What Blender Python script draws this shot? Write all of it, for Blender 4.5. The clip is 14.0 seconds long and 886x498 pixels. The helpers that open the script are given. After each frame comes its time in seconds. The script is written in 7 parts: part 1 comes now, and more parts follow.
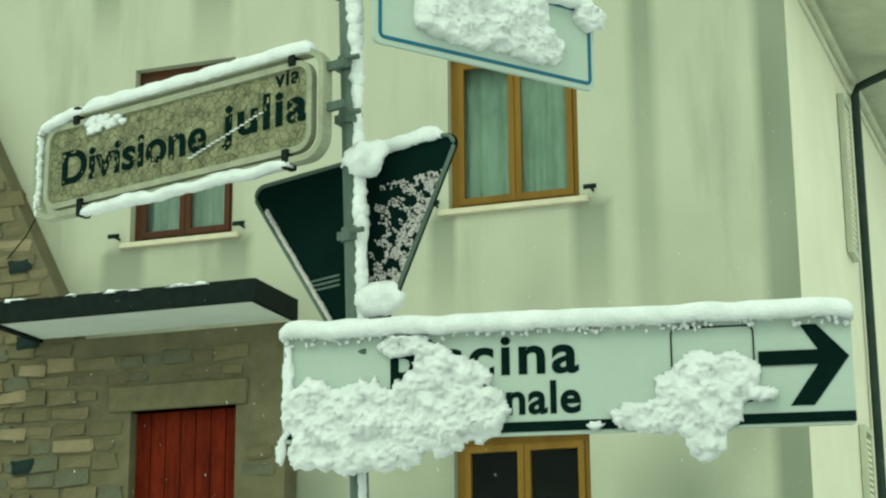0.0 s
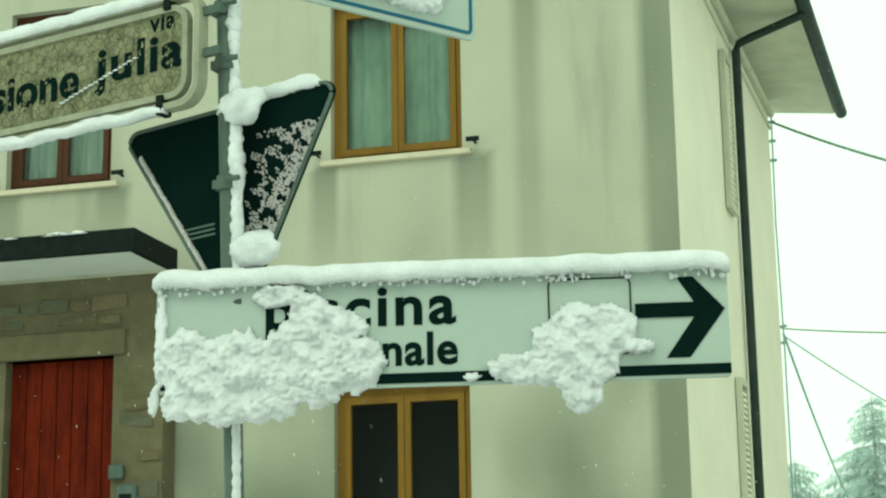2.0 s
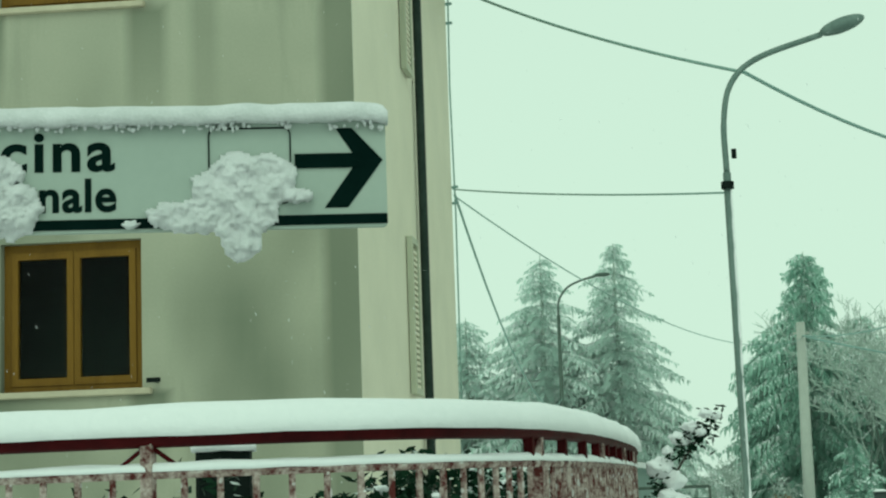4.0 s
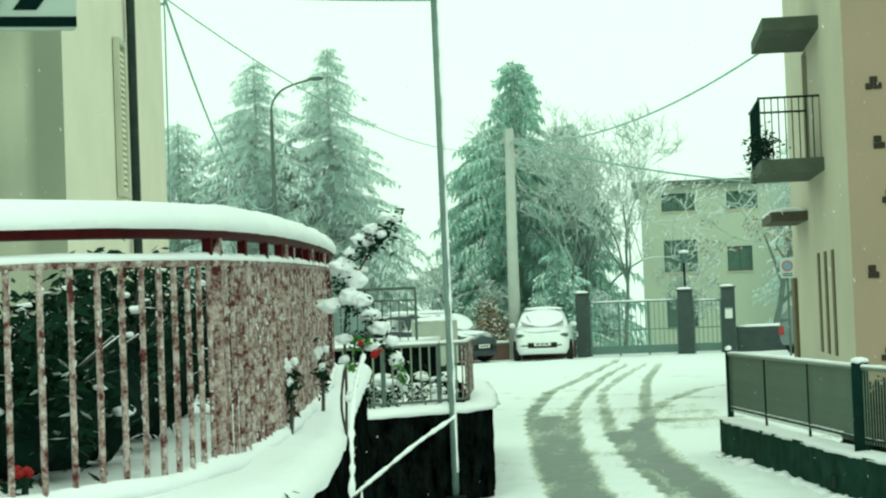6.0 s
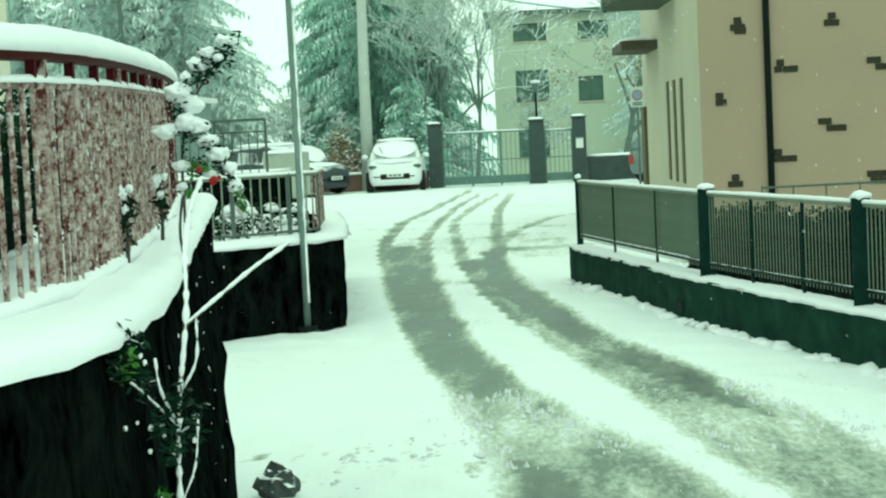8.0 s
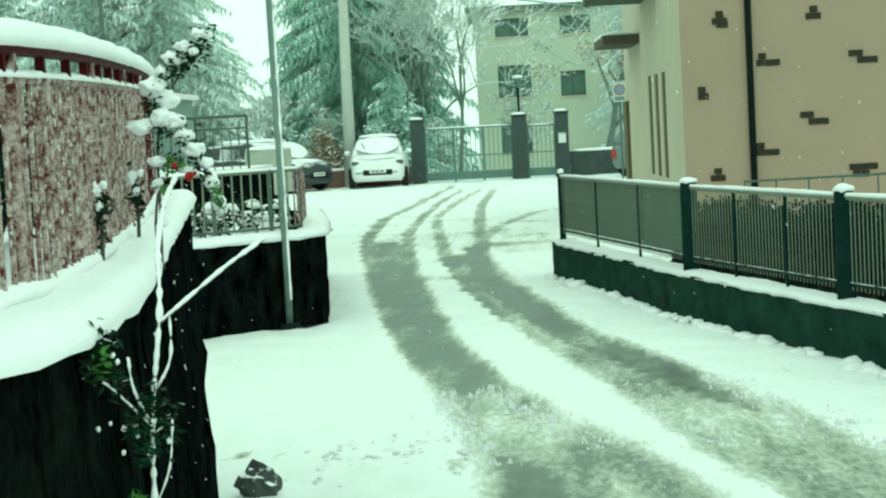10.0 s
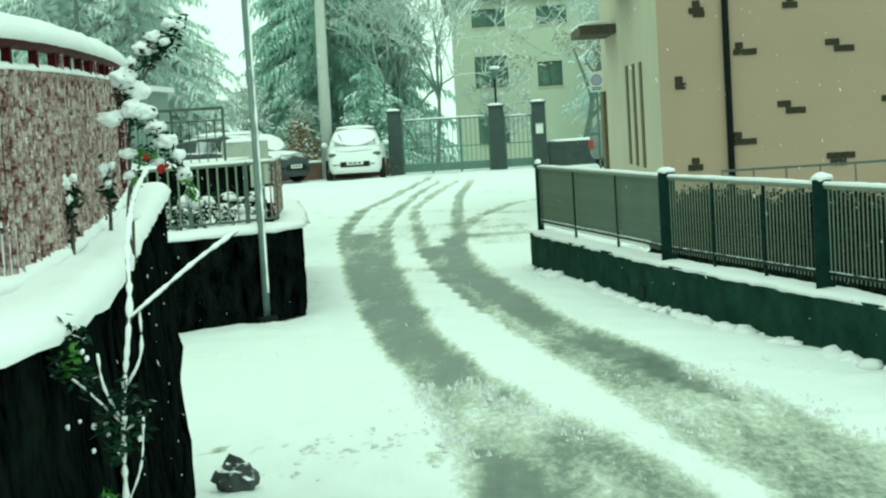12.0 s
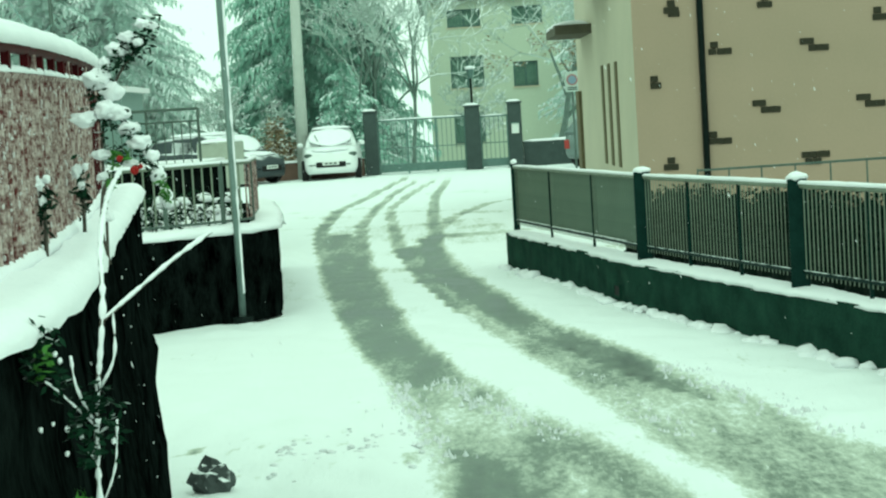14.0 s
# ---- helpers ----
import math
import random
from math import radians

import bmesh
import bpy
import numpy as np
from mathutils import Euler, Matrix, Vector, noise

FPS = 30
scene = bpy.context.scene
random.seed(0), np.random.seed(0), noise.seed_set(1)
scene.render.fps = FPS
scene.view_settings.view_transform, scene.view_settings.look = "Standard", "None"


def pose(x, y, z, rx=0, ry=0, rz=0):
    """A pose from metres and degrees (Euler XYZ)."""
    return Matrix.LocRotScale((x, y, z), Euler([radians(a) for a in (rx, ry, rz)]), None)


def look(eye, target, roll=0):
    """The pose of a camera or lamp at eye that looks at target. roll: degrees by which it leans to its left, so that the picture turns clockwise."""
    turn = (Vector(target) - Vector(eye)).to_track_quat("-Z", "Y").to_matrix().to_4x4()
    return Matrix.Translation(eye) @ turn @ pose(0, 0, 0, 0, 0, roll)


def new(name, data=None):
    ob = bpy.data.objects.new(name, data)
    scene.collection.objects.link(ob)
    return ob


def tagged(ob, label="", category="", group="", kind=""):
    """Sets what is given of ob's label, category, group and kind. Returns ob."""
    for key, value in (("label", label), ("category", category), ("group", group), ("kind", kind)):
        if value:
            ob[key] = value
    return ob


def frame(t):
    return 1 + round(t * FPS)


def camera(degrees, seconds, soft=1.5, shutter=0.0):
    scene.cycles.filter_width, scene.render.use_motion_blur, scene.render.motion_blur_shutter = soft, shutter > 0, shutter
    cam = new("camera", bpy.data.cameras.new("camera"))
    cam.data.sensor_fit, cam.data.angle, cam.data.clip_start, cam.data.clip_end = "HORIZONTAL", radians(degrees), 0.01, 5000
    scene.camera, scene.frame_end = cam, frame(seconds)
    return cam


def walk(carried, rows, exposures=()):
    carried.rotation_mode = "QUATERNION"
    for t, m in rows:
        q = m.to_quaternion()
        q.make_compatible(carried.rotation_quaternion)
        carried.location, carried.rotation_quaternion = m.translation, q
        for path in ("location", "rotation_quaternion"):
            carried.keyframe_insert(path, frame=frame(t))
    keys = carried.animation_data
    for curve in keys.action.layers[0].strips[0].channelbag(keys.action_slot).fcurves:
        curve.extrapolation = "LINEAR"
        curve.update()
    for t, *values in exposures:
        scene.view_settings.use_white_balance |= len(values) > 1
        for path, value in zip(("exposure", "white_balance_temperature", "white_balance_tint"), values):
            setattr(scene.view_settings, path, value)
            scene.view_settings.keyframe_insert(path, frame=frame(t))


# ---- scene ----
# ---------------- camera and walk ----------------
cam = camera(27.53, 14.0, 2.2)
ROWS = [
    (0.0, pose(-0.190, -0.098, 1.726, 104.553, 0.446, 29.493)),
    (0.5, pose(-0.194, -0.089, 1.730, 104.464, 0.473, 29.340)),
    (1.0, pose(-0.198, -0.073, 1.733, 104.176, 0.492, 28.705)),
    (1.5, pose(-0.198, -0.059, 1.734, 103.702, 0.640, 27.594)),
    (2.0, pose(-0.199, -0.047, 1.732, 103.000, 0.867, 25.796)),
    (2.5, pose(-0.195, -0.032, 1.727, 102.148, 1.194, 23.604)),
    (3.0, pose(-0.178, -0.046, 1.718, 100.971, 1.454, 20.792)),
    (3.5, pose(-0.147, -0.092, 1.699, 99.769, 1.675, 18.248)),
    (4.0, pose(-0.139, -0.067, 1.694, 98.343, 1.962, 15.684)),
    (4.2, pose(-0.132, -0.068, 1.690, 97.748, 1.940, 14.686)),
    (6.3, pose(-0.025, -0.237, 1.676, 90.864, 2.440, 5.637)),
    (6.5, pose(-0.019, -0.254, 1.669, 90.244, 2.632, 5.012)),
    (7.0, pose(-0.009, -0.236, 1.666, 88.526, 2.709, 3.659)),
    (7.5, pose(-0.008, -0.180, 1.659, 87.102, 2.733, 2.712)),
    (8.0, pose(-0.012, -0.125, 1.659, 86.298, 2.681, 2.029)),
    (10.5, pose(-0.004, -0.056, 1.653, 86.086, 2.994, 1.347)),
    (11.0, pose(-0.005, -0.038, 1.654, 85.994, 3.026, 1.141)),
    (11.5, pose(-0.004, -0.020, 1.650, 85.916, 3.181, 0.960)),
    (12.0, pose(-0.003, -0.003, 1.650, 85.825, 3.306, 0.761)),
    (12.5, pose(-0.003, 0.008, 1.648, 85.746, 3.411, 0.568)),
    (13.0, pose(-0.004, 0.028, 1.649, 85.701, 3.423, 0.364)),
    (13.5, pose(-0.003, 0.033, 1.652, 85.710, 3.433, 0.165)),
    (14.0, pose(0.000, 0.005, 1.650, 85.783, 3.438, -0.000)),
]
EXPO = [
    (0.0, 0.29, 6750, -30), (1.0, 0.36, 6750, -30), (2.0, 0.25, 6750, -29), (3.0, -0.06, 6650, -29), (3.6, -0.28, 6450, -31), (4.2, -0.34, 6300, -33),
    (6.3, 0.22, 6400, -36), (8.0, 0.24, 6180, -38), (14.0, 0.22, 6080, -38),
]
walk(cam, ROWS, EXPO)

# ---------------- overcast light ----------------
world = bpy.data.worlds.new("overcast_sky")
scene.world = world
world.use_nodes = True
wn, wl = world.node_tree.nodes, world.node_tree.links
sky = wn.new("ShaderNodeTexSky")
sky.sky_type = "NISHITA"
sky.sun_disc = False
sky.sun_elevation = radians(48)
sky.sun_rotation = radians(200)
sky.dust_density = 2.0
grey = wn.new("ShaderNodeHueSaturation")
grey.inputs["Saturation"].default_value = 0.15
grey.inputs["Value"].default_value = 0.10
wl.new(sky.outputs["Color"], grey.inputs["Color"])
veil = wn.new("ShaderNodeMix")  # an even cloud layer over the sky
veil.data_type = "RGBA"
veil.inputs[0].default_value = 0.85
veil.inputs[7].default_value = (1.08, 1.10, 1.08, 1)
wl.new(grey.outputs["Color"], veil.inputs[6])
wl.new(veil.outputs[2], wn["Background"].inputs["Color"])
wn["Background"].inputs["Strength"].default_value = 1.0
sun_data = bpy.data.lights.new("sun", "SUN")
sun_data.energy = 0.5
sun_data.angle = radians(25)
sun_data.color = (1.0, 0.97, 0.92)
sun = new("sun", sun_data)
sun.matrix_world = look((4, -8, 14), (0, 8, 0))


# ---------------- materials ----------------
def mat(name, base, dark=None, rough=0.7, metal=0.0, scale=6.0, fine=60.0, bump=0.15, dist=0.01, contrast=0.25, snow=None, spec=0.14, streak=0.0, own=False):
    """Base colour varied at two scales, with grain relief; snow: how far up-facing surfaces are snowed over (0 to 1)."""
    m = bpy.data.materials.new(name)
    m.use_nodes = True
    n, l = m.node_tree.nodes, m.node_tree.links
    b = n["Principled BSDF"]
    dark = dark or tuple(c * 0.6 for c in base)
    geo = n.new("ShaderNodeTexCoord")
    coord = geo.outputs["Object"]
    if own:  # every object takes its own piece of the pattern
        info = n.new("ShaderNodeObjectInfo")
        far = n.new("ShaderNodeMath")
        far.operation = "MULTIPLY"
        far.inputs[1].default_value = 37.0
        l.new(info.outputs["Random"], far.inputs[0])
        va = n.new("ShaderNodeVectorMath")
        va.operation = "ADD"
        l.new(coord, va.inputs[0])
        l.new(far.outputs[0], va.inputs[1])
        coord = va.outputs["Vector"]
    if streak:
        mp = n.new("ShaderNodeMapping")
        mp.inputs["Scale"].default_value = (1, 1, streak)
        l.new(coord, mp.inputs["Vector"])
        coord = mp.outputs["Vector"]
    big = n.new("ShaderNodeTexNoise")
    big.inputs["Scale"].default_value = scale
    big.inputs["Detail"].default_value = 5
    small = n.new("ShaderNodeTexNoise")
    small.inputs["Scale"].default_value = fine
    small.inputs["Detail"].default_value = 3
    l.new(coord, big.inputs["Vector"])
    l.new(coord, small.inputs["Vector"])
    add = n.new("ShaderNodeMix")
    add.data_type = "FLOAT"
    add.inputs[0].default_value = 0.35
    l.new(big.outputs["Fac"], add.inputs[2])
    l.new(small.outputs["Fac"], add.inputs[3])
    ramp = n.new("ShaderNodeValToRGB")
    ramp.color_ramp.elements[0].position = max(0.0, 0.5 - contrast)
    ramp.color_ramp.elements[1].position = min(1.0, 0.5 + contrast)
    ramp.color_ramp.elements[0].color = (*dark, 1)
    ramp.color_ramp.elements[1].color = (*base, 1)
    l.new(add.outputs[0], ramp.inputs["Fac"])
    col = ramp.outputs["Color"]
    if snow is not None:
        g = n.new("ShaderNodeNewGeometry")
        sep = n.new("ShaderNodeSeparateXYZ")
        l.new(g.outputs["Normal"], sep.inputs[0])
        ma = n.new("ShaderNodeMath")
        ma.operation = "MULTIPLY_ADD"
        l.new(big.outputs["Fac"], ma.inputs[0])
        ma.inputs[1].default_value = 0.9
        l.new(sep.outputs["Z"], ma.inputs[2])
        mr = n.new("ShaderNodeMapRange")
        mr.inputs["From Min"].default_value = 1.25 - snow
        mr.inputs["From Max"].default_value = 1.45 - snow
        l.new(ma.outputs[0], mr.inputs["Value"])
        mx = n.new("ShaderNodeMix")
        mx.data_type = "RGBA"
        l.new(mr.outputs["Result"], mx.inputs[0])
        l.new(col, mx.inputs[6])
        mx.inputs[7].default_value = (0.82, 0.84, 0.85, 1)
        col = mx.outputs[2]
    l.new(col, b.inputs["Base Color"])
    b.inputs["Roughness"].default_value = rough
    b.inputs["Metallic"].default_value = metal
    b.inputs["Specular IOR Level"].default_value = spec
    if bump:
        bp = n.new("ShaderNodeBump")
        bp.inputs["Strength"].default_value = bump
        bp.inputs["Distance"].default_value = dist
        l.new(add.outputs[0], bp.inputs["Height"])
        l.new(bp.outputs["Normal"], b.inputs["Normal"])
    return m


def glass_mat(name, tint, rough=0.05):
    m = bpy.data.materials.new(name)
    m.use_nodes = True
    b = m.node_tree.nodes["Principled BSDF"]
    b.inputs["Base Color"].default_value = (*tint, 1)
    b.inputs["Roughness"].default_value = rough
    b.inputs["Transmission Weight"].default_value = 1.0
    b.inputs["IOR"].default_value = 1.13
    return m


def stained_plaster():
    """Cream render with grey vertical weather stains."""
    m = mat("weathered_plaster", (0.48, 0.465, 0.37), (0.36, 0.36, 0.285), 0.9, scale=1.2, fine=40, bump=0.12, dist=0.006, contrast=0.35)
    n, l = m.node_tree.nodes, m.node_tree.links
    b = n["Principled BSDF"]
    src = b.inputs["Base Color"].links[0].from_socket
    tc = n.new("ShaderNodeTexCoord")
    mp = n.new("ShaderNodeMapping")
    mp.inputs["Scale"].default_value = (1.1, 1.1, 0.16)
    l.new(tc.outputs["Object"], mp.inputs["Vector"])
    nz = n.new("ShaderNodeTexNoise")
    nz.inputs["Scale"].default_value = 1.6
    nz.inputs["Detail"].default_value = 6
    nz.inputs["Roughness"].default_value = 0.6
    l.new(mp.outputs["Vector"], nz.inputs["Vector"])
    rp = n.new("ShaderNodeValToRGB")
    rp.color_ramp.elements[0].position = 0.50
    rp.color_ramp.elements[1].position = 0.72
    rp.color_ramp.elements[1].color = (0.42, 0.42, 0.42, 1)
    l.new(nz.outputs["Fac"], rp.inputs["Fac"])
    at = n.new("ShaderNodeAttribute")
    at.attribute_name = "stain"
    mxv = n.new("ShaderNodeMath")
    mxv.operation = "MAXIMUM"
    l.new(rp.outputs["Color"], mxv.inputs[0])
    l.new(at.outputs["Fac"], mxv.inputs[1])
    mx = n.new("ShaderNodeMix")
    mx.data_type = "RGBA"
    l.new(mxv.outputs[0], mx.inputs[0])
    l.new(src, mx.inputs[6])
    mx.inputs[7].default_value = (0.14, 0.16, 0.115, 1)
    l.new(mx.outputs[2], b.inputs["Base Color"])
    return m


def track_mat():
    """Snow with wet asphalt and slush where tyres wore it away, plus painted grey snow shading (both from one mesh
    attribute).
    """
    m = bpy.data.materials.new("snowy_road")
    m.use_nodes = True
    n, l = m.node_tree.nodes, m.node_tree.links
    b = n["Principled BSDF"]
    tc = n.new("ShaderNodeTexCoord")
    at = n.new("ShaderNodeAttribute")
    at.attribute_name = "wear_shade"
    nz = n.new("ShaderNodeTexNoise")
    nz.inputs["Scale"].default_value = 5.0
    nz.inputs["Detail"].default_value = 8
    nz.inputs["Roughness"].default_value = 0.65
    mp = n.new("ShaderNodeMapping")
    mp.inputs["Scale"].default_value = (1.0, 0.10, 1.0)
    l.new(tc.outputs["Object"], mp.inputs["Vector"])
    l.new(mp.outputs["Vector"], nz.inputs["Vector"])
    fn = n.new("ShaderNodeTexNoise")
    fn.inputs["Scale"].default_value = 24.0
    fn.inputs["Detail"].default_value = 7
    fn.inputs["Roughness"].default_value = 0.75
    along = n.new("ShaderNodeMapping")  # drawn out along the lanes
    along.inputs["Scale"].default_value = (1.0, 0.32, 1.0)
    l.new(tc.outputs["Object"], along.inputs["Vector"])
    l.new(along.outputs["Vector"], fn.inputs["Vector"])
    a1 = n.new("ShaderNodeMath")
    a1.operation = "MULTIPLY_ADD"
    l.new(nz.outputs["Fac"], a1.inputs[0])
    a1.inputs[1].default_value = 0.50
    l.new(at.outputs["Fac"], a1.inputs[2])
    a2 = n.new("ShaderNodeMath")
    a2.operation = "MULTIPLY_ADD"
    l.new(fn.outputs["Fac"], a2.inputs[0])
    a2.inputs[1].default_value = 0.95
    l.new(a1.outputs[0], a2.inputs[2])
    ramp = n.new("ShaderNodeValToRGB")
    e = ramp.color_ramp.elements
    e[0].position, e[0].color = 0.46, (0.83, 0.85, 0.86, 1)
    e[1].position, e[1].color = 1.0, (0.052, 0.072, 0.060, 1)
    for pos, c in ((0.60, (0.52, 0.55, 0.47)), (0.80, (0.165, 0.20, 0.162))):
        k = e.new(pos)
        k.color = (*c, 1)
    sc = n.new("ShaderNodeMath")
    sc.operation = "MULTIPLY_ADD"
    sc.inputs[1].default_value = 0.72
    sc.inputs[2].default_value = -0.18
    l.new(a2.outputs[0], sc.inputs[0])
    l.new(sc.outputs[0], ramp.inputs["Fac"])
    l.new(ramp.outputs["Color"], b.inputs["Base Color"])
    rr = n.new("ShaderNodeMapRange")
    rr.inputs["From Min"].default_value = 0.6
    rr.inputs["From Max"].default_value = 1.0
    rr.inputs["To Min"].default_value = 0.75
    rr.inputs["To Max"].default_value = 0.35
    l.new(sc.outputs[0], rr.inputs["Value"])
    l.new(rr.outputs["Result"], b.inputs["Roughness"])
    bp = n.new("ShaderNodeBump")
    bp.inputs["Strength"].default_value = 0.35
    bp.inputs["Distance"].default_value = 0.03
    l.new(a2.outputs[0], bp.inputs["Height"])
    l.new(bp.outputs["Normal"], b.inputs["Normal"])
    return m


SNOW = mat("fresh_snow", (0.86, 0.85, 0.88), (0.79, 0.79, 0.82), 0.75, scale=5, fine=55, bump=0.35, dist=0.02, spec=0.3)
WET_SNOW = mat("clumped_wet_snow", (0.76, 0.745, 0.78), (0.55, 0.56, 0.57), 0.6, scale=18, fine=110, bump=0.6, dist=0.012, spec=0.4)
PLASTER = stained_plaster()
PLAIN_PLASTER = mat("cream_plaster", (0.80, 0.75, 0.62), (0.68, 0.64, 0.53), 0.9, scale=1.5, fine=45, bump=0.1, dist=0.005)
SOFFIT = mat("soffit_boards", (0.60, 0.60, 0.48), (0.40, 0.41, 0.33), 0.85, scale=3, fine=30, streak=0.2)
OCHRE_WOOD = mat("ochre_window_wood", (0.23, 0.125, 0.020), (0.125, 0.064, 0.010), 0.5, scale=8, fine=70, bump=0.1, dist=0.003, streak=0.1)
BROWN_WOOD = mat("brown_window_wood", (0.085, 0.030, 0.012), (0.04, 0.015, 0.007), 0.5, scale=8, fine=70, bump=0.1, dist=0.003, streak=0.1)
RED_DOOR = mat("worn_red_door_paint", (0.14, 0.014, 0.004), (0.045, 0.004, 0.002), 0.55, scale=14, fine=60, bump=0.25, dist=0.006, contrast=0.2, streak=0.18, spec=0.05)
# far room colour lightened to paint in the distance haze
HAZY_ROOM = mat("far_hazed_interior", (0.25, 0.33, 0.29), (0.16, 0.22, 0.195), 0.8, scale=2, fine=10, bump=0)

GLASS = glass_mat("window_glass", (0.88, 0.94, 0.90))
PALE_CURTAIN = mat("white_net_curtain", (0.34, 0.39, 0.35), (0.10, 0.13, 0.115), 0.9, scale=4, fine=30, streak=0.12)
CURTAIN = mat("pale_curtain", (0.30, 0.37, 0.31), (0.09, 0.13, 0.105), 0.9, scale=2.6, fine=18, streak=0.4, contrast=0.3)
# near-black colour stands for the darkness of the unlit rooms
PAINTED_DIM_ROOM = mat("painted_dim_interior", (0.007, 0.012, 0.010), (0.002, 0.004, 0.003), 0.8, scale=4, fine=20, bump=0)
SILL = mat("pale_stone_sill", (0.62, 0.55, 0.42), (0.48, 0.42, 0.32), 0.8, scale=10, fine=80)
STONE = mat("brown_field_stone", (0.155, 0.128, 0.076), (0.085, 0.073, 0.043), 0.9, scale=5, fine=45, bump=0.5, dist=0.02)
MORTAR = mat("grey_brown_mortar", (0.165, 0.142, 0.088), (0.085, 0.076, 0.046), 0.95, scale=5, fine=60, bump=0.4, dist=0.01)
LINTEL = mat("sandstone_lintel", (0.165, 0.142, 0.086), (0.105, 0.09, 0.054), 0.9, scale=7, fine=60, bump=0.3)
DARK_METAL = mat("dark_painted_metal", (0.016, 0.022, 0.020), (0.006, 0.009, 0.008), 0.6, 0.1, scale=12, fine=90, bump=0.08, dist=0.002, spec=0.03)
WHITE_PAINT = mat("white_paint", (0.72, 0.73, 0.70), (0.62, 0.63, 0.60), 0.6, scale=3, fine=50, bump=0.05)
GALV = mat("galvanised_steel", (0.135, 0.17, 0.148), (0.06, 0.08, 0.07), 0.6, 0.3, scale=10, fine=90, bump=0.08, dist=0.002, streak=0.3)
SIGN_WHITE = mat("white_sign_enamel", (0.41, 0.46, 0.42), (0.36, 0.41, 0.375), 0.5, scale=2.0, fine=40, bump=0.02)
SIGN_BLACK = mat("black_sign_film", (0.006, 0.016, 0.014), (0.003, 0.009, 0.008), 0.8, scale=10, fine=60, bump=0.02, spec=0.0)
SIGN_BLUE = mat("blue_sign_film", (0.02, 0.12, 0.20), (0.015, 0.085, 0.15), 0.45, scale=10, fine=60, bump=0.02)
OLD_SIGN = mat("cracked_old_sign_face", (0.27, 0.26, 0.16), (0.10, 0.10, 0.06), 0.65, scale=22, fine=150, bump=0.4, dist=0.004, contrast=0.16)
OLD_RIM = mat("aged_pale_rim", (0.36, 0.36, 0.27), (0.20, 0.20, 0.15), 0.6, scale=14, fine=90, bump=0.2, dist=0.004)
def crackle(m, scale, width, colour):
    """Dark hairline cracks in a net over the base colour."""
    n, l = m.node_tree.nodes, m.node_tree.links
    b = n["Principled BSDF"]
    src = b.inputs["Base Color"].links[0].from_socket
    tc = n.new("ShaderNodeTexCoord")
    v = n.new("ShaderNodeTexVoronoi")
    v.feature = "DISTANCE_TO_EDGE"
    v.inputs["Scale"].default_value = scale
    l.new(tc.outputs["Object"], v.inputs["Vector"])
    lt = n.new("ShaderNodeMapRange")
    lt.inputs["From Min"].default_value = 0.0
    lt.inputs["From Max"].default_value = width
    lt.inputs["To Min"].default_value = 0.85
    lt.inputs["To Max"].default_value = 0.0
    l.new(v.outputs["Distance"], lt.inputs["Value"])
    mx = n.new("ShaderNodeMix")
    mx.data_type = "RGBA"
    l.new(lt.outputs["Result"], mx.inputs[0])
    l.new(src, mx.inputs[6])
    mx.inputs[7].default_value = (*colour, 1)
    l.new(mx.outputs[2], b.inputs["Base Color"])


crackle(OLD_SIGN, 38.0, 0.07, (0.035, 0.04, 0.02))
RIME = mat("grey_rime", (0.60, 0.57, 0.57), (0.36, 0.31, 0.31), 0.85, scale=40, fine=150, bump=0.4, dist=0.004, own=True)
RED_PAINT = mat("flaking_red_paint", (0.060, 0.005, 0.007), (0.018, 0.002, 0.003), 0.55, scale=12, fine=70, bump=0.2, dist=0.004, snow=0.0, spec=0.05)
FROSTED_RED = mat("red_bars_with_rime", (0.45, 0.375, 0.35), (0.075, 0.017, 0.016), 0.8, scale=38, fine=150, bump=0.4, dist=0.006, contrast=0.10, snow=0.22, own=True)
DARK_STONE = mat("black_stone_wall", (0.0075, 0.0105, 0.0095), (0.00005, 0.0001, 0.0001), 0.95, scale=11, fine=60, bump=0.9, dist=0.05, contrast=0.13, streak=0.35, spec=0.0)
GREEN_CONCRETE = mat("wet_mossy_concrete", (0.028, 0.066, 0.046), (0.006, 0.017, 0.013), 0.8, scale=5, fine=60, bump=0.35, dist=0.015, spec=0.02)
FENCE_GREEN = mat("dark_green_fence_paint", (0.014, 0.036, 0.030), (0.005, 0.014, 0.012), 0.5, 0.2, scale=10, fine=80, bump=0.08, dist=0.003, snow=-0.02, spec=0.03)
FENCE_BAR = mat("pale_fence_bar", (0.28, 0.31, 0.245), (0.15, 0.18, 0.14), 0.5, 0.3, scale=10, fine=80, bump=0.08, dist=0.003)
BEIGE = mat("beige_house_render", (0.385, 0.285, 0.22), (0.275, 0.225, 0.165), 0.9, scale=0.7, fine=30, bump=0.15, dist=0.008, contrast=0.4)
CREAM2 = mat("cream_trim_render", (0.52, 0.48, 0.375), (0.43, 0.40, 0.315), 0.9, scale=1.0, fine=30)
FAR_RENDER = mat("pale_yellow_render", (0.58, 0.62, 0.50), (0.50, 0.54, 0.44), 0.9, scale=0.5, fine=10, bump=0.05)
BRICK = mat("dark_inset_brick", (0.055, 0.050, 0.036), (0.022, 0.022, 0.017), 0.9, scale=9, fine=60, bump=0.5, snow=-0.05, spec=0.03)
# needle colours paled to carry the distance haze; snow lies on top
HAZED_NEEDLES = mat("hazed_spruce_needles", (0.78, 0.89, 0.84), (0.50, 0.63, 0.57), 0.9, scale=1.5, fine=8, bump=0, snow=0.36)
